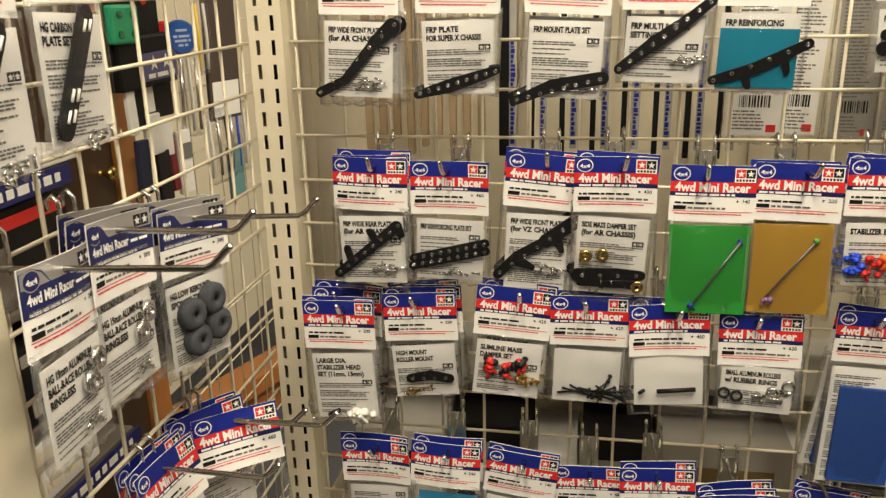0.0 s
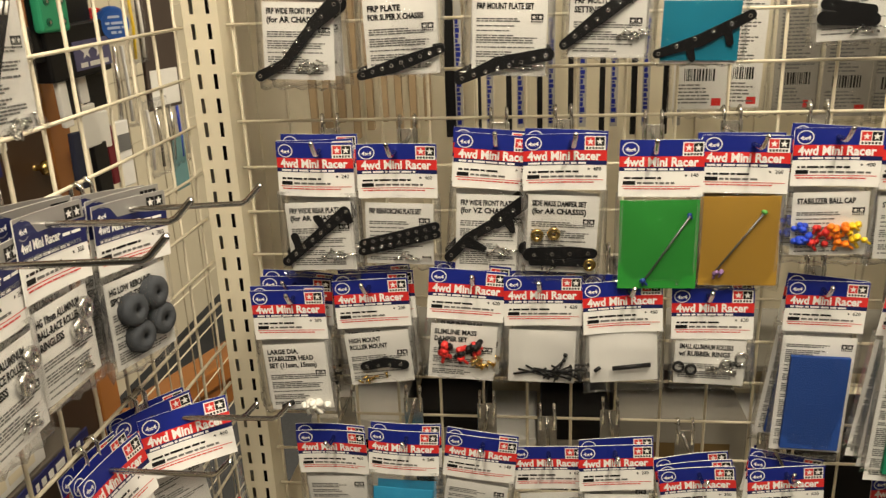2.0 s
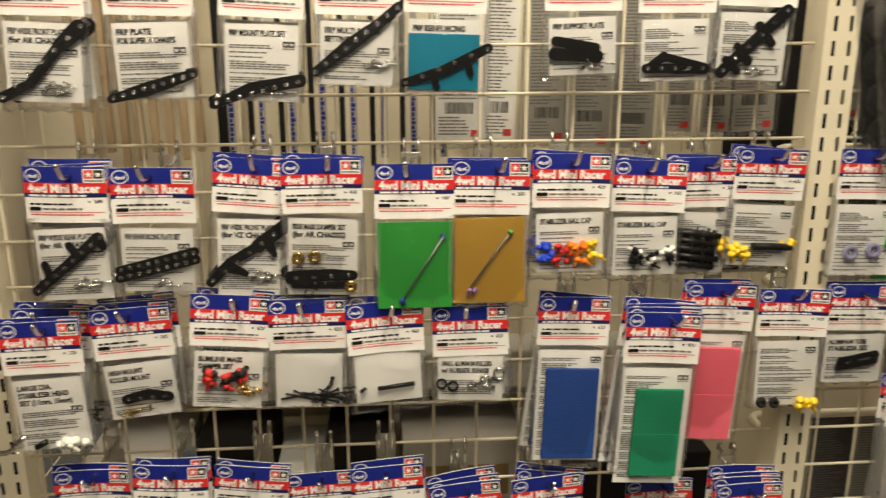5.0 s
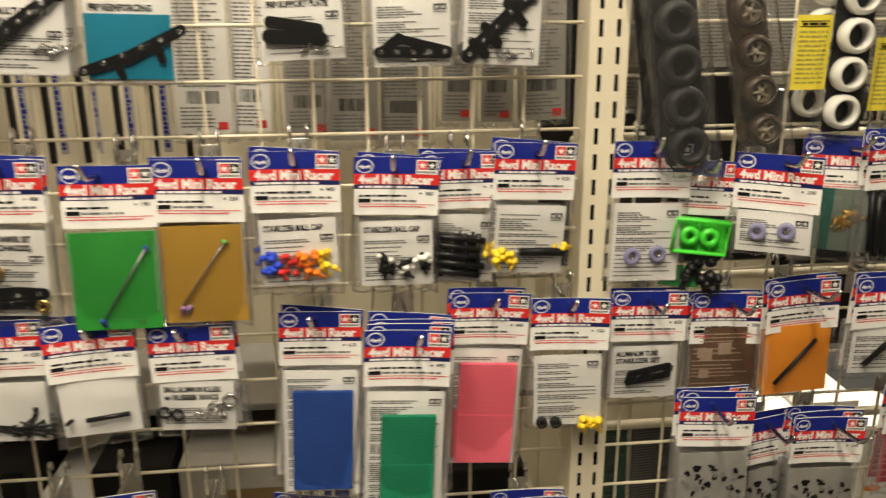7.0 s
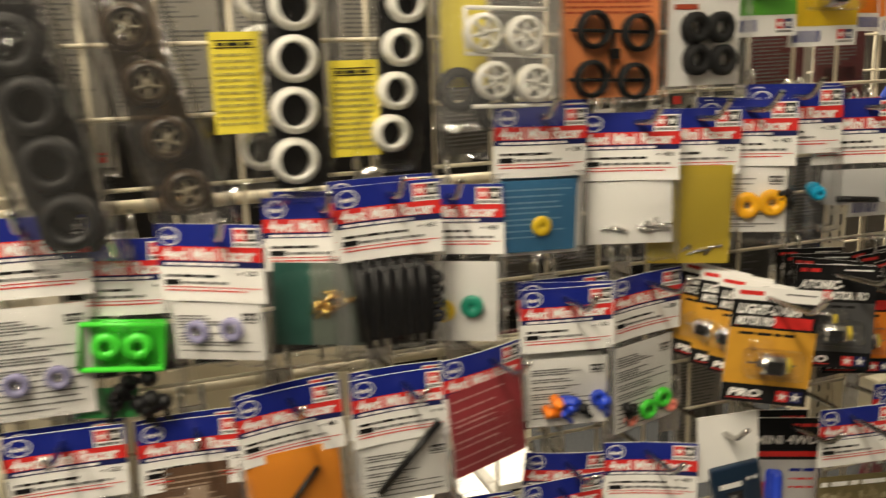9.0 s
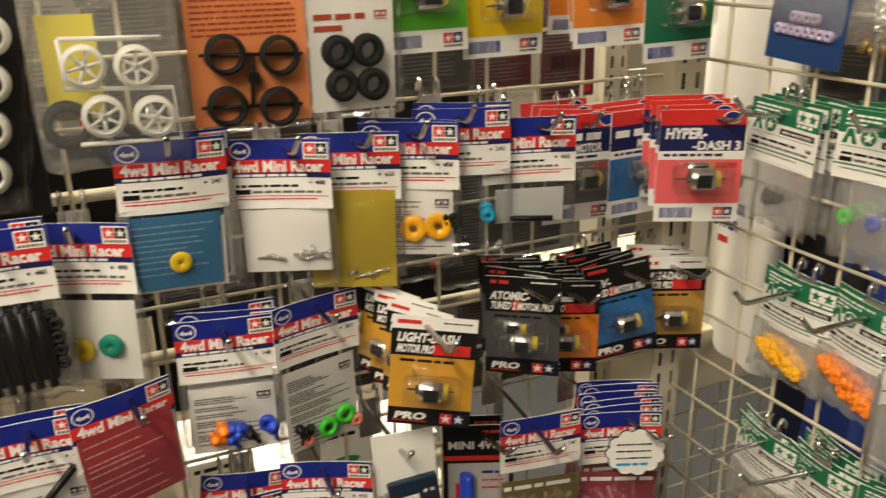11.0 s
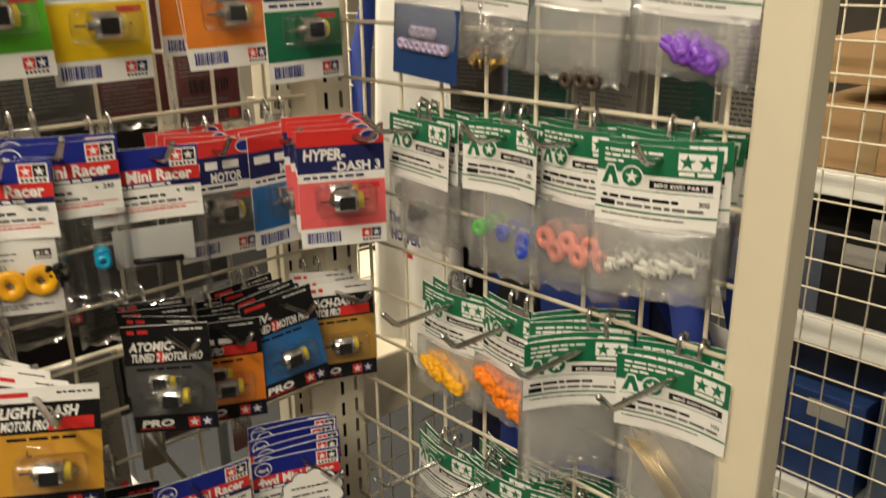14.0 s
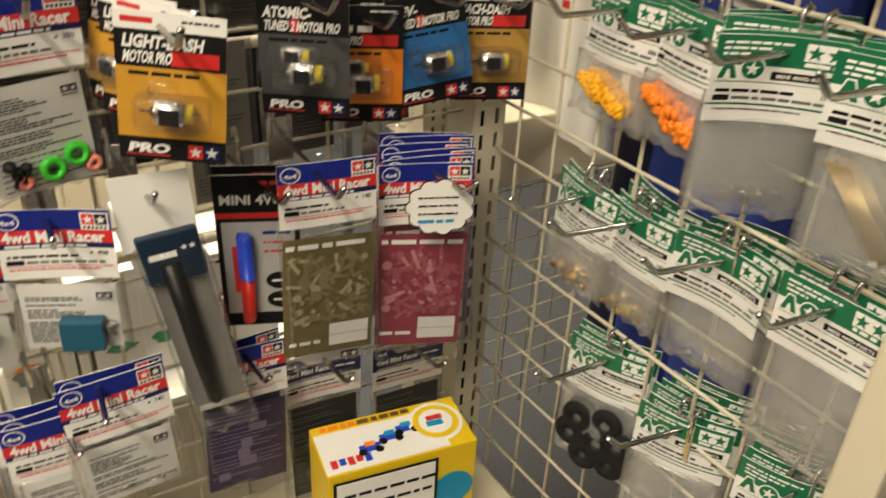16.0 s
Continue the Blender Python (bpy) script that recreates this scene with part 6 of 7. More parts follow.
cross_bar(0.0, 0.9, 0.155, 1.80)
cross_bar(0.0, 1.8, 0.115, 1.57)
WOODS = P("pale_wood_strip", (0.34, 0.25, 0.15), 0.55, vary=0.2, scale=25)
for k in range(9):
    x = 0.062 + 0.0175 * k
    bm = bmesh.new()
    box(bm, x, x + 0.0085, 0.150, 0.160, 1.325 + 0.01 * (k % 3), 1.81, 0, 0.001)
    tagged(new("wood_strip", finish(bm, "wood_strip", WOODS)), "pale brown wooden strip hanging behind the grid", "wood strip", "hanging wood strips")
for k in range(8):
    x = 0.228 + 0.036 * k
    base = new("file_packet")
    bm = bmesh.new()
    box(bm, x, x + (0.012 if k == 0 else 0.0065), 0.150, 0.156, 1.325, 1.80, 0, 0.001)
    part("handle", finish(bm, "handle", CARBON), base)
    bm = bmesh.new()
    box(bm, x + 0.0125, x + 0.021, 0.151, 0.152, 1.335, 1.60, 0)
    r = random.Random(k)
    z = 1.34
    while z < 1.46:
        h = r.uniform(0.002, 0.006)
        box(bm, x + 0.0138, x + 0.0165 + r.uniform(0, 0.003), 0.1504, 0.1507, z, z + h, 1)
        z += h + 0.0012
    part("label", finish(bm, "label", [P("smoky_sleeve", (0.34, 0.33, 0.31), 0.4, vary=0.15), BLUE]), base, "grey sleeve with blue print")
    tagged(base, "black stick with a blue printed label behind the grid", "hanging tool", "hanging black sticks")


def back_card(x0, x1, z0, z1, y, tone, seed, bars=True, wing=None):
    """The printed back of a card that hangs on the far side."""
    r = random.Random(seed)
    bm = bmesh.new()
    w = (x1 - x0) / 2
    h = z1 - z0
    box(bm, -w, w, 0, 0.0008, -h, 0)
    z = -0.01
    while z > -h + 0.006:
        if bars and -h + 0.045 > z > -h + 0.03:
            x = -w * 0.6
            while x < w * 0.6:
                b = r.choice((0.0008, 0.0014, 0.002))
                rect(bm, x, x + b, z - 0.013, z, 1)
                x += b + r.choice((0.0008, 0.0014))
            z -= 0.018
        else:
            words(bm, r, -w + 0.004, w - 0.004, z, 0.0016, 2, r.uniform(0.5, 1))
            z -= 0.0038
    if bars:
        rect(bm, w - 0.014, w - 0.004, -h + 0.004, -h + 0.012, 3)
    base = new("card_back")
    base.matrix_basis = pose((x0 + x1) / 2, y, z1, 0, r.uniform(-2, 2), r.uniform(-4, 4)) if wing is None else pose(wing, (x0 + x1) / 2, z1, 0, r.uniform(-2, 2), -88)
    part("card", finish(bm, "card", [tone, BLACK, LINE, RED]), base)
    part("bag", bag_mesh(h + 0.01, FILM, wide=x1 - x0 + 0.012, seed=seed % 4 + 5 + int(w * 1000)), base, at=pose(0, 0, 0.002))
    tagged(base, "printed back of a carded packet behind the grid", "carded packet", "card backs behind the grid")


GREYCARD = P("grey_card_back", (0.30, 0.285, 0.26), 0.6, vary=0.1)
DIMCARD = P("dark_card_back", (0.045, 0.043, 0.040), 0.6, vary=0.15)
WINE = P("wine_card", (0.10, 0.015, 0.02), 0.5, vary=0.2)
for i, (x0, x1, z0, z1) in enumerate(((0.485, 0.540, 1.362, 1.56), (0.544, 0.582, 1.362, 1.56), (0.590, 0.636, 1.356, 1.56), (0.640, 0.690, 1.352, 1.58), (0.692, 0.742, 1.350, 1.58), (0.758, 0.792, 1.368, 1.57), (0.796, 0.830, 1.368, 1.57), (0.832, 0.884, 1.368, 1.57))):
    back_card(x0, x1, z0, z1, 0.10 + 0.006 * (i % 3), (PAPER, WHITE, GREYCARD, GREYCARD, GREYCARD, GREYCARD, GREYCARD, GREYCARD)[i], i)
for i, (x0, x1, z0, z1, tone) in enumerate(((0.93, 1.00, 1.38, 1.58, GREYCARD), (1.0, 1.09, 1.42, 1.60, GREYCARD), (1.10, 1.18, 1.40, 1.60, GREYCARD), (1.19, 1.27, 1.40, 1.60, GREYCARD), (1.275, 1.36, 1.37, 1.62, DIMCARD), (1.37, 1.45, 1.36, 1.62, DIMCARD),
                                            (1.455, 1.535, 1.40, 1.62, DIMCARD), (1.54, 1.62, 1.41, 1.6, DIMCARD), (1.625, 1.69, 1.405, 1.6, WINE), (1.695, 1.76, 1.39, 1.6, WINE), (1.30, 1.38, 1.22, 1.34, DIMCARD), (1.40, 1.48, 1.20, 1.33, DIMCARD), (1.50, 1.58, 1.22, 1.36, DIMCARD), (1.585, 1.66, 1.20, 1.36, DIMCARD), (1.665, 1.74, 1.22, 1.36, DIMCARD), (1.54, 1.60, 1.03, 1.185, GREYCARD), (1.32, 1.38, 1.08, 1.19, WINE), (1.62, 1.69, 1.06, 1.19, DIMCARD), (1.695, 1.77, 1.08, 1.19, DIMCARD), (1.47, 1.53, 1.10, 1.19, DIMCARD))):
    back_card(x0, x1, z0, z1, 0.11 + 0.007 * (i % 3), tone, 20 + i, i % 3 == 0)


for z in (1.345, 1.18):
    cross_bar(0.9, 1.8, 0.118, z)


def carton(x0, x1, y0, y1, z0, z1, m, label, strip=None):
    base = new("carton")
    bm = bmesh.new()
    box(bm, x0, x1, y0, y1, z0, z1, 0, 0.002)
    part("box", finish(bm, "box", m), base)
    if strip:
        bm = bmesh.new()
        sx0, sx1, sz0, sz1, sm = strip
        box(bm, sx0, sx1, y0 - 0.0008, y0 - 0.0002, sz0, sz1)
        part("label", finish(bm, "label", sm), base)
    return tagged(base, label, "carton", "boxed goods")


slab("stock_shelf", -0.01, 0.89, 0.09, 0.45, 0.82, 0.845, CREAM, "cream steel stock shelf behind the grid", "shelf", 0.002)
# Upper cream shelf coloured dim grey: the recess's shade is in its colour.
slab("stock_shelf", -0.01, 0.89, 0.16, 0.45, 1.012, 1.022, P("dimmed_shelf_steel", (0.16, 0.15, 0.13), 0.45, vary=0.15), "cream steel stock shelf behind the grid", "shelf", 0.002)
OLIVE = P("olive_carton", (0.16, 0.10, 0.035), 0.5, vary=0.15)
carton(0.04, 0.16, 0.10, 0.24, 0.846, 0.965, PAPER, "white carton with dark pictures on the stock shelf", (0.06, 0.12, 0.90, 0.935, DARKIN))
carton(0.175, 0.27, 0.11, 0.25, 0.846, 0.975, DARKIN, "matt black carton on the stock shelf", (0.20, 0.24, 0.87, 0.95, GREY))
carton(0.275, 0.335, 0.12, 0.25, 0.846, 0.930, WHITE, "small white carton on the stock shelf")
carton(0.34, 0.43, 0.12, 0.26, 0.846, 0.965, DARKIN, "matt black carton on the stock shelf", (0.36, 0.41, 0.90, 0.93, GREYCARD))
carton(0.44, 0.60, 0.12, 0.26, 0.846, 0.965, GREYCARD, "grey carton with an ochre oval on the stock shelf", (0.47, 0.58, 0.885, 0.93, OLIVE))
carton(0.605, 0.65, 0.12, 0.22, 0.846, 0.950, WHITE, "white carton with blue and red bars", (0.61, 0.64, 0.89, 0.93, BLUE))
carton(0.66, 0.86, 0.13, 0.26, 0.846, 0.93, DARKIN, "matt black carton on the stock shelf")

slab("plinth", 1.33, 1.88, 0.64, 0.98, 0.0, 0.384, CREAM, "cream steel base under the stock shelf", "plinth", 0.003)
slab("stock_shelf", 1.31, 1.90, 0.60, 1.0, 0.385, 0.40, WHITEP, "white stock shelf of the aisle behind", "shelf", 0.002)


def picture_carton(x0, x1, y0, z0, z1, seed, label):
    """A white carton with bright pictures on its front."""
    base = new("picture_carton")
    bm = bmesh.new()
    box(bm, x0, x1, y0, y0 + 0.16, z0, z1, 0, 0.002)
    part("box", finish(bm, "box", WHITE), base)
    r = random.Random(seed)
    inks = [P("azure_plastic", (0.0, 0.28, 0.5), 0.3), P("leaf_print", (0.02, 0.28, 0.12), 0.5), ORANGE, GREY]
    for k in range(5):
        x, z, w, h = r.uniform(x0 + 0.03, x1 - 0.03), r.uniform(z0 + 0.03, z1 - 0.03), r.uniform(0.014, 0.032), r.uniform(0.008, 0.022)
        bm = bmesh.new()
        n = 9
        pts = [(x + w * math.cos(6.283 * i / n) * r.uniform(0.6, 1.1), z + h * math.sin(6.283 * i / n) * r.uniform(0.7, 1.1)) for i in range(n)]
        poly(bm, pts, 0, 0.0006 + 0.0002 * k - y0)
        part("picture", finish(bm, "picture", inks[(k + seed) % 4]), base)
    bm = bmesh.new()
    words(bm, r, x0 + 0.01, x1 - 0.01, z1 - 0.02, 0.008, 0, 0.8, 0.0022 - y0)
    part("print", finish(bm, "print", BLACK), base)["kind"] = "stuff"
    tagged(base, label, "carton", "boxed goods")


picture_carton(1.335, 1.445, 0.66, 0.402, 0.70, 4, "white carton with bright blue and green pictures")
picture_carton(1.450, 1.560, 0.64, 0.402, 0.66, 11, "white carton with bright orange and green pictures")
picture_carton(1.565, 1.680, 0.68, 0.402, 0.69, 17, "white carton with bright blue and green pictures")
picture_carton(1.690, 1.810, 0.66, 0.402, 0.64, 21, "white carton with bright orange and green pictures")

for i, (x0, x1, z0, z1, tone) in enumerate(((0.925, 0.985, 0.80, 0.985, P("bottle_green_card", (0.01, 0.06, 0.04), 0.5, vary=0.2)), (0.99, 1.05, 0.80, 0.99, DIMCARD), (1.055, 1.12, 0.79, 0.985, GREYCARD), (1.125, 1.19, 0.80, 0.99, DIMCARD), (1.195, 1.25, 0.80, 0.985, GREYCARD))):
    back_card(x0, x1, z0, z1, 0.118, tone, 80 + i, i % 2 == 0)
cross_bar(0.9, 1.8, 0.118, 0.988)

# ---- behind the left wing ----
def cloth_mat(name, colour):
    return mat(name, colour, 0.9, vary=0.08, scale=12, bump=0.3, bump_scale=500)


WHITECLOTH = cloth_mat("white_cotton", (0.74, 0.73, 0.70))
OAK = P("orange_oak", (0.34, 0.13, 0.03), 0.35, vary=0.25, scale=14)
UMBER = P("dark_brown_door", (0.055, 0.028, 0.014), 0.4, vary=0.2, scale=10)


def wooden_cabinet():
    base = new("wooden_cabinet")
    for name, m, dims in (("body", UMBER, (-0.95, -0.345, -0.70, 0.258, 0, 1.9)), ("stile", OAK, (-0.343, -0.318, 0.209, 0.262, 0, 1.9)), ("rail", OAK, (-0.343, -0.318, -0.70, 0.207, 1.58, 1.66)),
                          ("door", UMBER, (-0.343, -0.325, -0.70, 0.207, 0.02, 1.577))):
        bm = bmesh.new()
        box(bm, *dims, 0, 0.003)
        part(name, finish(bm, name, m), base, "orange oak %s" % name if m is OAK else "")
    bm = bmesh.new()
    lathe(bm, [(0.004, 0), (0.004, 0.008), (0.010, 0.014), (0.010, 0.02), (0.004, 0.024)], (-0.325, 0.172, 1.288), "x", 0, 16)
    part("knob", finish(bm, "knob", BRASS), base, "brass knob")
    tagged(base, "dark brown wooden cabinet with an orange oak frame", "cabinet")


wooden_cabinet()
base = new("wooden_bench")
base.matrix_basis = pose(-0.512, 0.553, 0, 0, 0, -18.4)
for name, dims in (("top", (0, 0.077, -0.25, 0.75, 0.655, 0.70)), ("apron", (0.012, 0.030, -0.22, 0.72, 0.56, 0.654)), ("leg", (0.01, 0.06, -0.22, -0.17, 0, 0.654)), ("leg", (0.01, 0.06, 0.66, 0.71, 0, 0.654))):
    bm = bmesh.new()
    box(bm, *dims, 0, 0.004)
    part(name, finish(bm, name, OAK), base)
tagged(base, "orange oak bench standing behind the wing", "bench")
slab("side_panel", -0.82, -0.80, 0.42, 2.2, 0.44, 2.0, CREAM, "pale cream steel side panel of the next bay", "panel", 0.002)
end_post(-0.81, 0.398, 0.04, 0.04, "cream steel post carrying a side panel")
end_post(-0.81, 2.222, 0.04, 0.04, "cream steel post carrying a side panel")


def hung_thing(name, label, category, y, z, w, h, m, x=-0.25, t=0.006, band=None):
    base = new(name)
    base.matrix_basis = pose(x, y, z, 0, rng.uniform(-4, 4), 90 + rng.uniform(-8, 8))
    bm = bmesh.new()
    box(bm, -w / 2, w / 2, 0, t, -h, 0, 0, min(0.002, t * 0.3))
    part("body", finish(bm, "body", m), base)
    if band:
        bm = bmesh.new()
        box(bm, -w * 0.42, w * 0.42, -0.0012, -0.0004, -h * band[0], -h * band[1])
        part("label", finish(bm, "label", band[2]), base)
    return tagged(base, label, category)


def place_on_bay(ob, y0, y1, z1, x=-0.25, yaw=82):
    ob.matrix_basis = pose(x, (y0 + y1) / 2, z1, 0, rng.uniform(-3, 3), yaw + rng.uniform(-6, 6))
    return ob


def clear_sleeve(y0, y1, z0, z1, tools, label, x=-0.25):
    """A clear hanging sleeve with thin tools in it."""
    base = new("tool_sleeve")
    w, h = y1 - y0, z1 - z0
    part("bag", bag_mesh(h, FILM, wide=w, seed=30 + int(w * 1000)), base)
    r = random.Random(int(h * 1000))
    for k, m in enumerate(tools):
        bm = bmesh.new()
        px = -w / 2 + w * (k + 0.5) / len(tools)
        tube(bm, [(px, 0, -0.015), (px + r.uniform(-0.004, 0.004), 0, -h * 0.55), (px + r.uniform(-0.005, 0.005), 0, -h + 0.012)], 0.0026, 0, 6)
        part("tool", finish(bm, "tool", m), base)
    return tagged(place_on_bay(base, y0, y1, z1, x), label, "tool sleeve", "hanging tool sleeves")


grid_panel((-0.30, 0.27, 0), 90, 0.62, LOW, HIGH, 1.372, 0.03, "cream welded wire grid of the next bay", 0.1, 0.0014)
NAVYC = P("navy_cloth", (0.012, 0.016, 0.04), 0.8, vary=0.2)


def carded_gear_case():
    base = new("carded_part")
    bm = bmesh.new()
    box(bm, -0.060, 0.060, 0, 0.002, -0.10, 0.012)
    part("card", finish(bm, "card", CARBON), base)
    bm = bmesh.new()
    box(bm, -0.056, -0.002, -0.014, -0.0005, -0.066, -0.018, 0, 0.004)
    for px in (-0.043, -0.016):
        for pz in (-0.030, -0.054):
            lathe(bm, [(0.005, -0.0155), (0.005, -0.0142)], (px, 0, pz), "y", 1, 12)
            lathe(bm, [(0.002, -0.0165), (0.002, -0.0156)], (px, 0, pz), "y", 2, 10)
    part("gear_case", finish(bm, "gear_case", [P("mint_plastic", (0.03, 0.34, 0.17), 0.4, vary=0.06), P("mint_shadow", (0.015, 0.16, 0.09), 0.5), STEEL]), base, "mint green moulded case with bolts")
    bm = bmesh.new()
    lathe(bm, [(0.007, -0.001), (0.007, -0.0002)], (0.030, 0, -0.012), "y", 0, 16)
    part("sticker", finish(bm, "sticker", RED), base, "round red sticker")
    place_on_bay(base, 0.114, 0.233, 1.528)
    tagged(base, "black card with a mint green moulded part", "carded part")


carded_gear_case()


def boxed_tool():
    base = new("boxed_tool")
    bm = bmesh.new()
    box(bm, -0.058, 0.058, 0, 0.045, -0.066, 0, 0, 0.003)
    part("carton", finish(bm, "carton", CARBON), base)
    bm = bmesh.new()
    box(bm, -0.014, 0.057, -0.0015, -0.0005, -0.058, -0.022)
    for k in (0, 1):
        star(bm, 0.008 + 0.026 * k, -0.036, 0.011, 1, 0.002)
    words(bm, random.Random(3), -0.006, 0.05, -0.055, 0.006, 1, 1, 0.002)
    part("label", finish(bm, "label", [P("pale_violet", (0.10, 0.095, 0.20), 0.5, vary=0.1), WHITE]), base, "violet label with white stars")
    place_on_bay(base, 0.126, 0.243, 1.470, -0.24)
    tagged(base, "black box with a violet starred label hanging on a grid", "boxed tool")


boxed_tool()
base = new("tape_reel")
base.matrix_basis = pose(-0.236, 0.258, 1.462, 0, 0, 62)
for k, m in ((0, RED), (1, P("tin_blue", (0.02, 0.10, 0.42), 0.35, vary=0.1))):
    bm = bmesh.new()
    lathe(bm, [(0.021, 0), (0.0235, 0.002), (0.0235, 0.010), (0.020, 0.012)], (0.016 * k - 0.014, -0.014 * k, 0.001 * k), "y", 0, 28)
    part("disc", finish(bm, "disc", m), base, "red disc" if k == 0 else "blue disc")
bm = bmesh.new()
for k, (w, z) in enumerate(((0.010, 0.009), (0.015, 0.001), (0.013, -0.005), (0.008, -0.011))):
    words(bm, random.Random(k), 0.002 - w, 0.002 + w, z, 0.0034, 0, 1, 0.0145)
part("print", finish(bm, "print", [P("pale_blue_ink", (0.45, 0.55, 0.75), 0.5)]), base, "pale blue print")["kind"] = "stuff"
tagged(base, "red and blue round tins hanging on a grid", "round tin")
DARKRED = P("dark_red_cloth", (0.16, 0.012, 0.02), 0.6, vary=0.2)
for y0, y1, z0, z1, m, lb in ((0.140, 0.156, 1.345, 1.418, WHITE, "white strip pouch"), (0.157, 0.178, 1.352, 1.420, CARBON, "black strip pouch"), (0.187, 0.203, 1.368, 1.416, WHITE, "white strip pouch"),
                              (0.207, 0.250, 1.358, 1.410, CARBON, "black felt pouch"), (0.152, 0.178, 1.262, 1.336, NAVYC, "navy cloth pouch"), (0.180, 0.212, 1.310, 1.366, WHITECLOTH, "white cotton bundle"),
                              (0.214, 0.243, 1.302, 1.352, WHITECLOTH, "white cotton bundle"), (0.232, 0.247, 1.248, 1.330, DARKRED, "dark red pouch"), (0.196, 0.228, 1.240, 1.312, CARBON, "black felt pouch"),
                              (0.262, 0.293, 1.236, 1.330, PAPER, "pale paper pouch"), (0.428, 0.472, 1.185, 1.275, P("pale_teal", (0.10, 0.22, 0.24), 0.5, vary=0.15), "grey teal pouch")):
    place_on_bay(hung_thing("tool_pouch", lb + " hanging on the next grid", "tool pouch", 0, 0, y1 - y0, z1 - z0, m, t=0.008, band=(0.45, 0.2, LINE) if m is PAPER else None), y0, y1, z1)
clear_sleeve(0.287, 0.341, 1.311, 1.445, (STEEL, PAPER, STEEL), "clear sleeve of pale steel tools on a grid")
clear_sleeve(0.345, 0.392, 1.395, 1.52, (YELLOW, PAPER), "clear sleeve with a yellow handled tool")
clear_sleeve(0.357, 0.420, 1.225, 1.345, (PAPER, STEEL, CARBON), "clear sleeve of thin tools on a grid")
clear_sleeve(0.430, 0.500, 1.225, 1.345, (STEEL, COBALT, PAPER), "clear sleeve of thin tools on a grid")
place_on_bay(hung_thing("carded_tool", "dark brown carded sleeve with a pale label", "carded tool", 0, 0, 0.095, 0.19, P("umber_card", (0.045, 0.03, 0.024), 0.5, vary=0.2), band=(0.97, 0.68, PAPER)), 0.392, 0.487, 1.512)


def shelf_label(y0, y1, z, seed):
    base = new("shelf_label")
    bm = bmesh.new()
    box(bm, -0.2515, -0.2495, y0, y1, z - 0.011, z + 0.012, 0)
    part("strip", finish(bm, "strip", P("label_indigo", (0.015, 0.018, 0.12), 0.4, vary=0.1)), base)
    r = random.Random(seed)
    bm = bmesh.new()
    y = y0 + 0.01
    while y < y1 - 0.025:
        w = r.uniform(0.006, 0.02)
        box(bm, -0.2492, -0.2488, y, y + w, z - 0.005, z + 0.005, 0)
        y += w + 0.006
    part("writing", finish(bm, "writing", WHITE), base, "white print")["kind"] = "stuff"
    return tagged(base, "indigo shelf label strip with white print", "shelf label", "shelf labels")


shelf_label(-0.58, 0.0, 1.330, 2)
shelf_label(-0.40, 0.058, 0.956, 5)
slab("shelf_edge", -0.318, -0.252, -0.60, 0.022, 1.343, 1.360, WHITEP, "white shelf edge over a printed label", "shelf", 0.002)
for z0, things in ((1.205, ((-0.125, 0.000, 1.312, CARBON, "black and red boxed kit on a shelf", RED), (-0.30, -0.13, 1.300, WINE, "dark red boxed kit on a shelf", CARBON))),
                   (1.065, ((-0.13, 0.02, 1.16, CARBON, "black boxed kit on a shelf", GREYCARD), (-0.33, -0.14, 1.17, WINE, "dark red boxed kit on a shelf", CARBON))),
                   (0.968, ((-0.16, -0.015, 1.042, PAPER, "cream carton on a low shelf", CREAM), (-0.36, -0.17, 1.04, WINE, "dark red carton on a low shelf", CARBON)))):
    slab("kit_shelf", -0.316, -0.258, -0.60, 0.058, z0 - 0.012, z0 - 0.001, DIM, "dark shelf of the next bay", "shelf", 0.002)
    for y0, y1, z1, m, lb, bm_ in things:
        base = new("kit_carton")
        bm = bmesh.new()
        box(bm, -0.314, -0.262, y0, y1, z0, z1, 0, 0.002)
        part("box", finish(bm, "box", m), base)
        bm = bmesh.new()
        box(bm, -0.2615, -0.2608, y0 + 0.006, y1 - 0.006, z1 - 0.022, z1 - 0.008, 0)
        part("label", finish(bm, "label", bm_), base)
        bm = bmesh.new()
        r = random.Random(int(z0 * 100) + int(y1 * 100))
        y = y0 + 0.012
        while y < y1 - 0.03:
            w = r.uniform(0.012, 0.026)
            box(bm, -0.2614, -0.2607, y, y + w, z0 + 0.010, z0 + 0.010 + r.uniform(0.008, 0.028), 0)
            y += w + 0.006
        part("picture", finish(bm, "picture", GREYCARD if m is not PAPER else CREAM), base)["kind"] = "stuff"
        tagged(base, lb, "carton", "boxed goods")

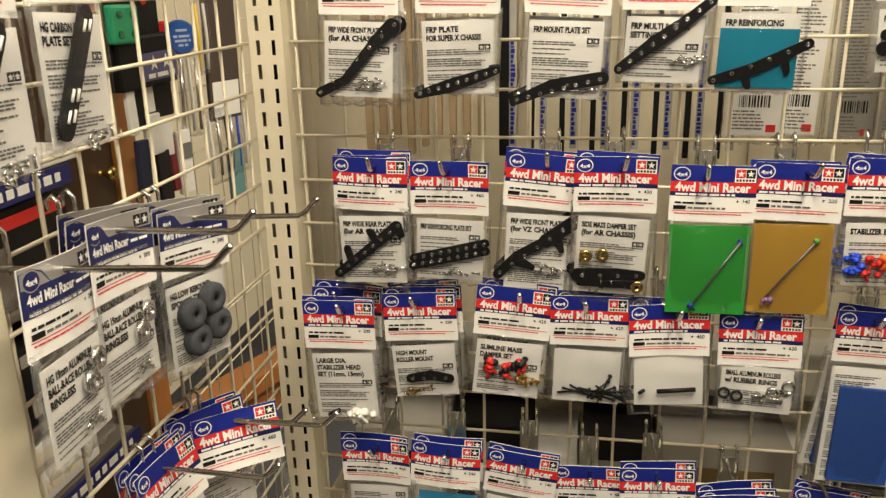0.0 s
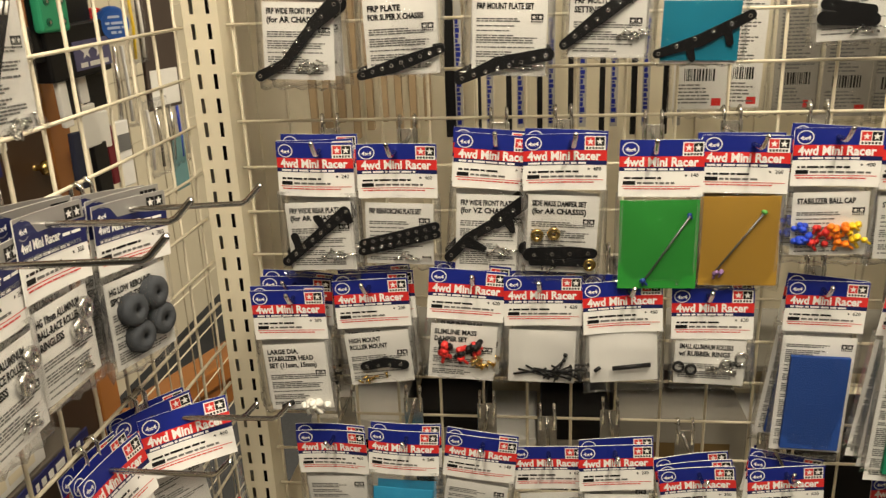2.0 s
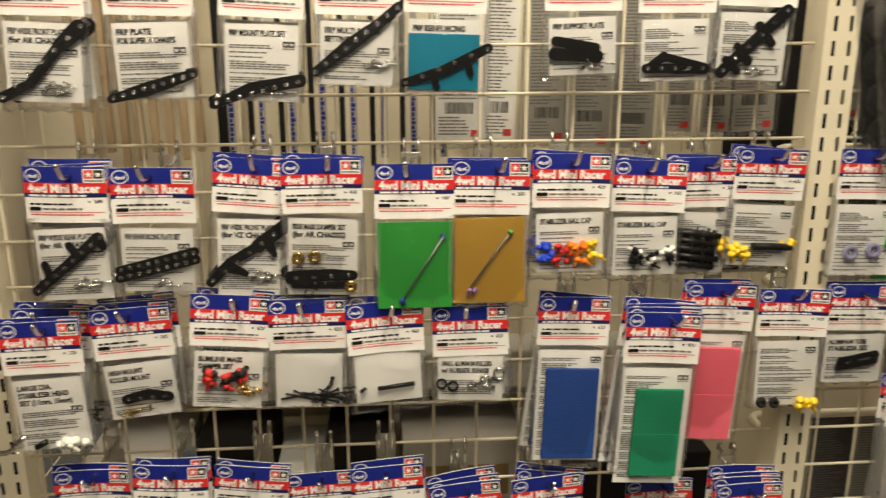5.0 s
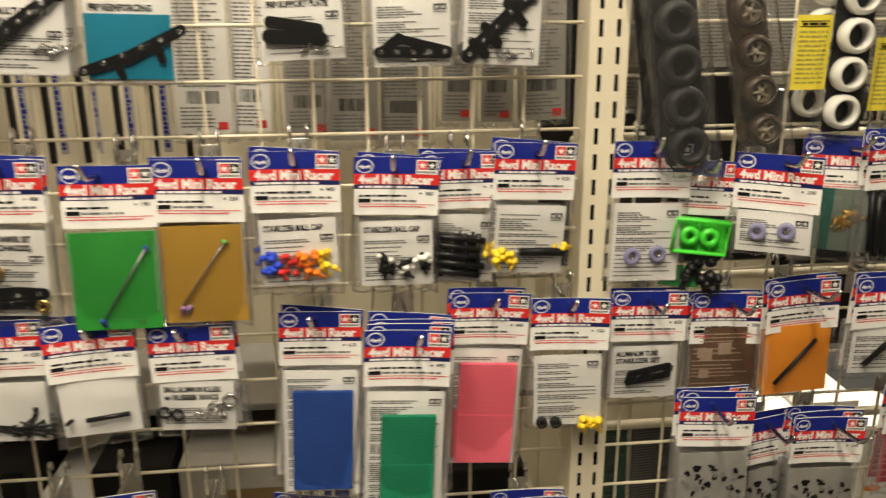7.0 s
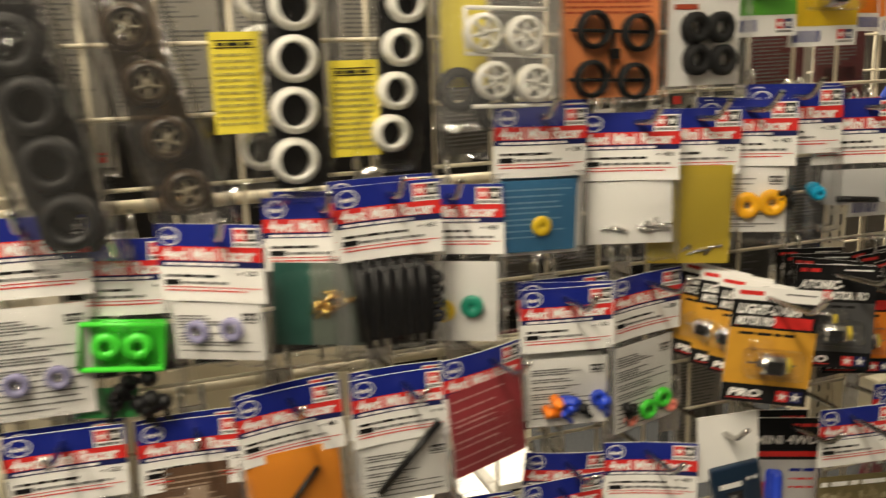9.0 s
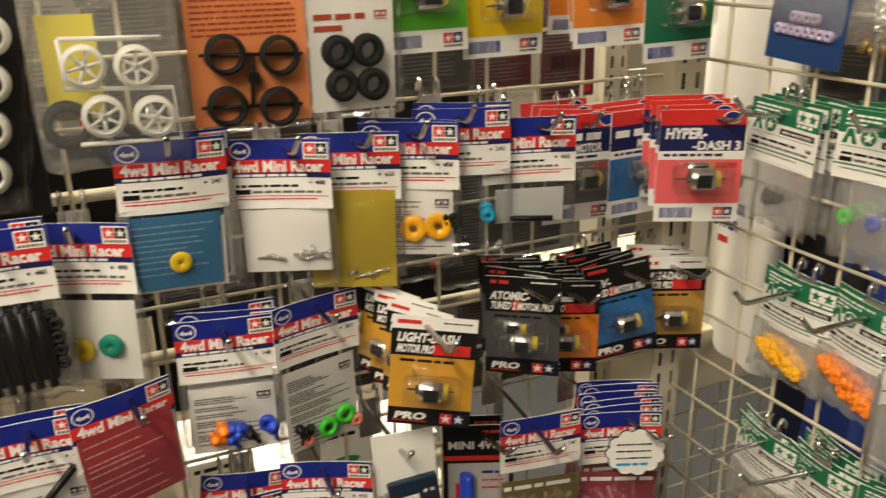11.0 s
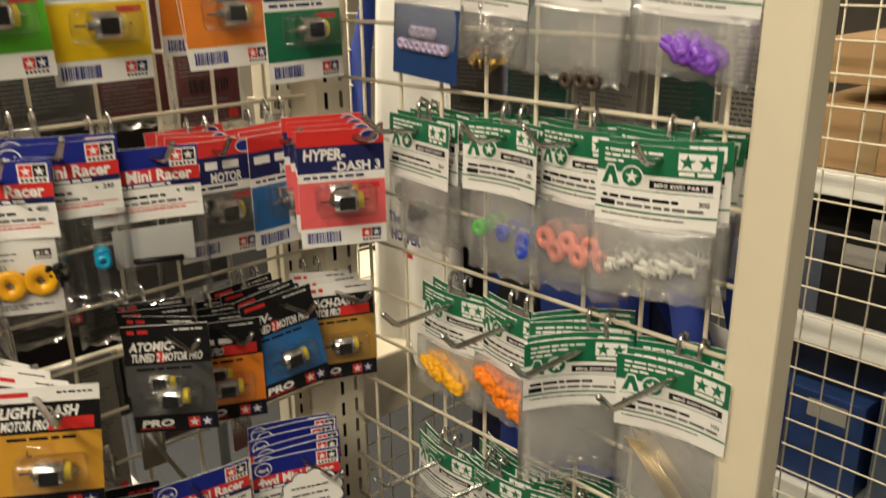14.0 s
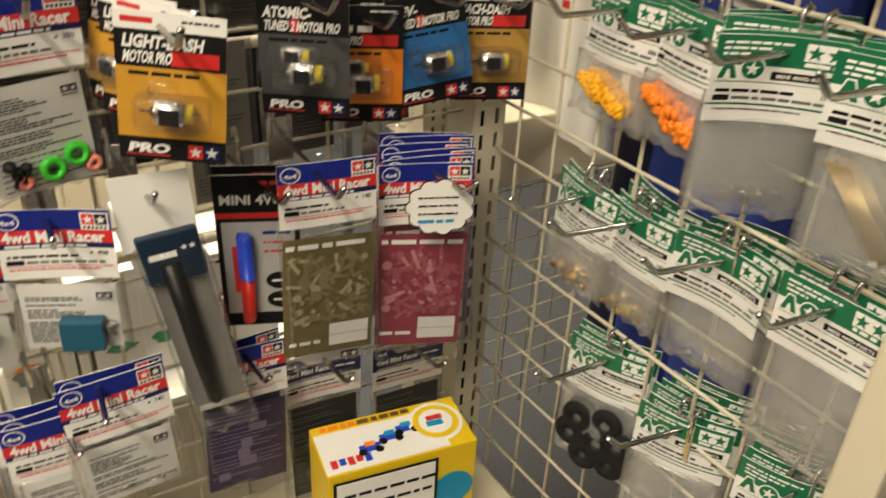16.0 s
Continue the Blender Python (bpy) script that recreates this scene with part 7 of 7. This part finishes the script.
# ---- behind the right wing ----
def t_shirt(x, y, z, turn, m, label, print_m=None, sleeve=None, wide=0.44, long=0.62):
    base = new("t_shirt")
    base.matrix_basis = pose(x, y, z, 0, 0, turn)

    def sheet_of(name, outline, mm, seed):
        bm = bmesh.new()
        n, k = 16, 18
        r = random.Random(seed)
        ph = [r.uniform(0, 6) for _ in range(4)]
        for sgn in (-1, 1):
            vs = []
            for j in range(k + 1):
                v = j / k
                l, rr, zz = outline(v)
                row = []
                for i in range(n + 1):
                    u = i / n
                    px = l + (rr - l) * u
                    f = 0.012 * v * (math.sin(38 * px + ph[0] + 2 * v) + 0.6 * math.sin(71 * px + ph[1]))
                    row.append(bm.verts.new((px, f + sgn * 0.012 * math.sin(math.pi * u) ** 0.5, zz)))
                vs.append(row)
            for j in range(k):
                for i in range(n):
                    q = (vs[j][i], vs[j][i + 1], vs[j + 1][i + 1], vs[j + 1][i])
                    bm.faces.new(q if sgn > 0 else q[::-1])
        bmesh.ops.remove_doubles(bm, verts=bm.verts, dist=0.0001)
        return part(name, smooth(finish(bm, name, mm)), base)

    h = wide / 2
    sheet_of("body", lambda v: (-h - 0.01 * v, h + 0.01 * v, -long * v - 0.02), m, 1)
    sheet_of("sleeve", lambda v: (-h - 0.10 * min(1, v * 1.4), -h + 0.01 - 0.05 * v, -0.03 - 0.24 * v), sleeve or m, 2)
    sheet_of("sleeve", lambda v: (h - 0.01 + 0.05 * v, h + 0.10 * min(1, v * 1.4), -0.03 - 0.24 * v), sleeve or m, 3)
    bm = bmesh.new()
    tube(bm, [(-h * 0.8, 0, -0.012), (0, 0, 0.02), (h * 0.8, 0, -0.012)], 0.004, 0, 8)
    tube(bm, [(0, 0, 0.02), (0, 0, 1.60 - z + 0.004)], 0.0025, 0, 8)
    part("hanger", finish(bm, "hanger", CHROME), base, "chrome hanger")
    if print_m:
        bm = bmesh.new()
        disc(bm, 0.004, -0.335, 0.026, 0.017, 1, 0.030)
        write(bm, "The GRASS", -0.035, -0.380, 0.020, 0, width=0.074, bold=0.05, lift=0.030)
        write(bm, "HOPPER", -0.032, -0.405, 0.022, 0, width=0.062, bold=0.05, lift=0.030)
        rect(bm, -0.007, 0.013, -0.427, -0.417, 2, 0.030)
        part("chest_print", finish(bm, "chest_print", [BLUE, P("dark_olive_print", (0.05, 0.07, 0.03), 0.7), RED]), base, "blue and dark green chest print")
    tagged(base, label, "t-shirt", "hanging t-shirts")


ROYAL = cloth_mat("royal_blue_cotton", (0.012, 0.035, 0.24))
INK = cloth_mat("black_cotton", (0.012, 0.012, 0.015))
t_shirt(2.07, 0.190, 1.58, -90, WHITECLOTH, "white cotton t-shirt with blue sleeves and print", True, ROYAL, 0.170, 0.58)
t_shirt(2.10, 0.07, 1.32, -84, INK, "black cotton t-shirt hanging behind the wing", None, None, 0.14, 0.22)
t_shirt(2.10, -0.05, 1.36, -96, ROYAL, "royal blue cotton t-shirt hanging behind the wing", None, None, 0.24, 0.62)
t_shirt(2.11, -0.12, 1.33, -88, ROYAL, "royal blue cotton t-shirt hanging behind the wing", None, None, 0.22, 0.66)
t_shirt(2.115, 0.01, 1.30, -92, cloth_mat("navy_cotton", (0.01, 0.014, 0.05)), "navy cotton t-shirt hanging behind the wing", None, None, 0.26, 0.66)
for y, z, w, h in ((-0.14, 1.15, 0.03, 0.10), (-0.26, 1.18, 0.03, 0.09), (-0.05, 1.25, 0.05, 0.05)):
    ob = hung_thing("hang_tag", "white paper hang tag on a t-shirt", "hang tag", y, z, w, h, WHITE, 2.085, 0.001, (0.8, 0.3, LINE))
    ob.matrix_basis = pose(2.085, y, z, 0, 8, -90)
bm = bmesh.new()
tube(bm, [(2.10, 0.95, 0), (2.10, 0.95, 1.58), (2.10, 0.93, 1.60), (2.10, -0.32, 1.60)], 0.012, 0, 14)
tagged(new("clothes_rail", finish(bm, "clothes_rail", CHROME)), "chrome clothes rail carrying t-shirts", "clothes rail")
for i, (y0, y1, z0, z1, tone) in enumerate(((-0.12, -0.05, 1.38, 1.56, DIMCARD), (-0.20, -0.13, 1.36, 1.56, P("deep_teal_card", (0.01, 0.10, 0.075), 0.5, vary=0.2)), (-0.27, -0.21, 1.36, 1.56, GREYCARD), (-0.33, -0.28, 1.36, 1.56, P("deep_teal_card", (0.01, 0.10, 0.075), 0.5)), (-0.40, -0.34, 1.36, 1.56, PAPER))):
    back_card(y0, y1, z0, z1, 0, tone, 60 + i, i in (0, 4), wing=1.90)
bm = bmesh.new()
box(bm, 1.884, 1.916, -0.47, 0.0, 1.545, 1.565, 0, 0.001)
for y in (-0.445, -0.025):
    box(bm, 1.801, 1.885, y, y + 0.012, 1.548, 1.562, 0, 0.001)
tagged(new("cross_bar", finish(bm, "cross_bar", CREAM)), "cream steel bar carrying cards behind the wing", "cross bar", "cross bars")
for x, y in ((1.93, 0.30),):
    upright(x, y, 0)
grid_panel((1.90, 0.34, 0), 0, 0.5, LOW, HIGH, 1.372, 0.02, "cream welded wire grid behind the corner")
slab("side_shelf", 1.95, 2.30, 0.22, 0.62, 0.90, 1.0, CREAM, "cream steel shelf behind the corner", "shelf", 0.004)
grid_panel((2.66, 0.12, 0), -90, 1.0, LOW, HIGH, 1.372, 0.02, "pale welded wire grid of the far rack")
end_post(2.66, 0.135, 0.03, 0.03, "pale steel post of the far rack")
end_post(2.66, -0.895, 0.03, 0.03, "pale steel post of the far rack")
KRAFT = P("kraft_carton", (0.33, 0.20, 0.09), 0.7, vary=0.1, scale=20)
for z0, z1, rows in ((1.165, 1.205, 1), (0.895, 0.945, 1), (0.56, 0.61, 1)):
    slab("rack_shelf", 2.72, 3.15, -0.9, 0.12, z0, z1, WHITEP, "white shelf of the far rack", "shelf", 0.003)
for i, (y0, y1, z0, z1, m, lb) in enumerate(((-0.30, -0.02, 1.207, 1.315, KRAFT, "brown cardboard carton on the far rack"), (-0.62, -0.33, 1.207, 1.345, KRAFT, "brown cardboard carton on the far rack"), (-0.42, -0.05, 1.347, 1.42, KRAFT, "brown cardboard carton on the far rack"),
                                             (-0.22, 0.02, 0.947, 1.10, DARKIN, "dark boxed kit on the far rack"), (-0.50, -0.25, 0.947, 1.13, DIMCARD, "dark boxed kit on the far rack"), (-0.26, -0.19, 1.102, 1.15, WHITE, "white carton on the far rack"),
                                             (-0.20, 0.04, 0.612, 0.80, P("dark_blue_carton", (0.015, 0.04, 0.14), 0.4, vary=0.5, scale=25), "blue boxed kit on the far rack"), (-0.5, -0.22, 0.612, 0.84, P("pale_blue_carton", (0.07, 0.09, 0.13), 0.4, vary=0.6, scale=30), "pale blue boxed kit on the far rack"))):
    ob = carton(2.74, 3.1, y0, y1, z0, z1, m, lb)
    bm = bmesh.new()
    box(bm, 2.7385, 2.7398, y0 + 0.03, y0 + 0.10, z1 - 0.05, z1 - 0.015)
    part("label", finish(bm, "label", PAPER if m is KRAFT else GREYCARD), ob, "pale paper label")
    bm = bmesh.new()
    box(bm, 2.7388, 2.7396, (y0 + y1) / 2 + 0.01, (y0 + y1) / 2 + 0.045, z0 + 0.002, z1 - 0.002)
    part("tape", finish(bm, "tape", P("buff_tape", (0.30, 0.21, 0.11), 0.25) if m is KRAFT else P("dim_print", (0.06, 0.07, 0.10), 0.4, vary=0.3)), ob)
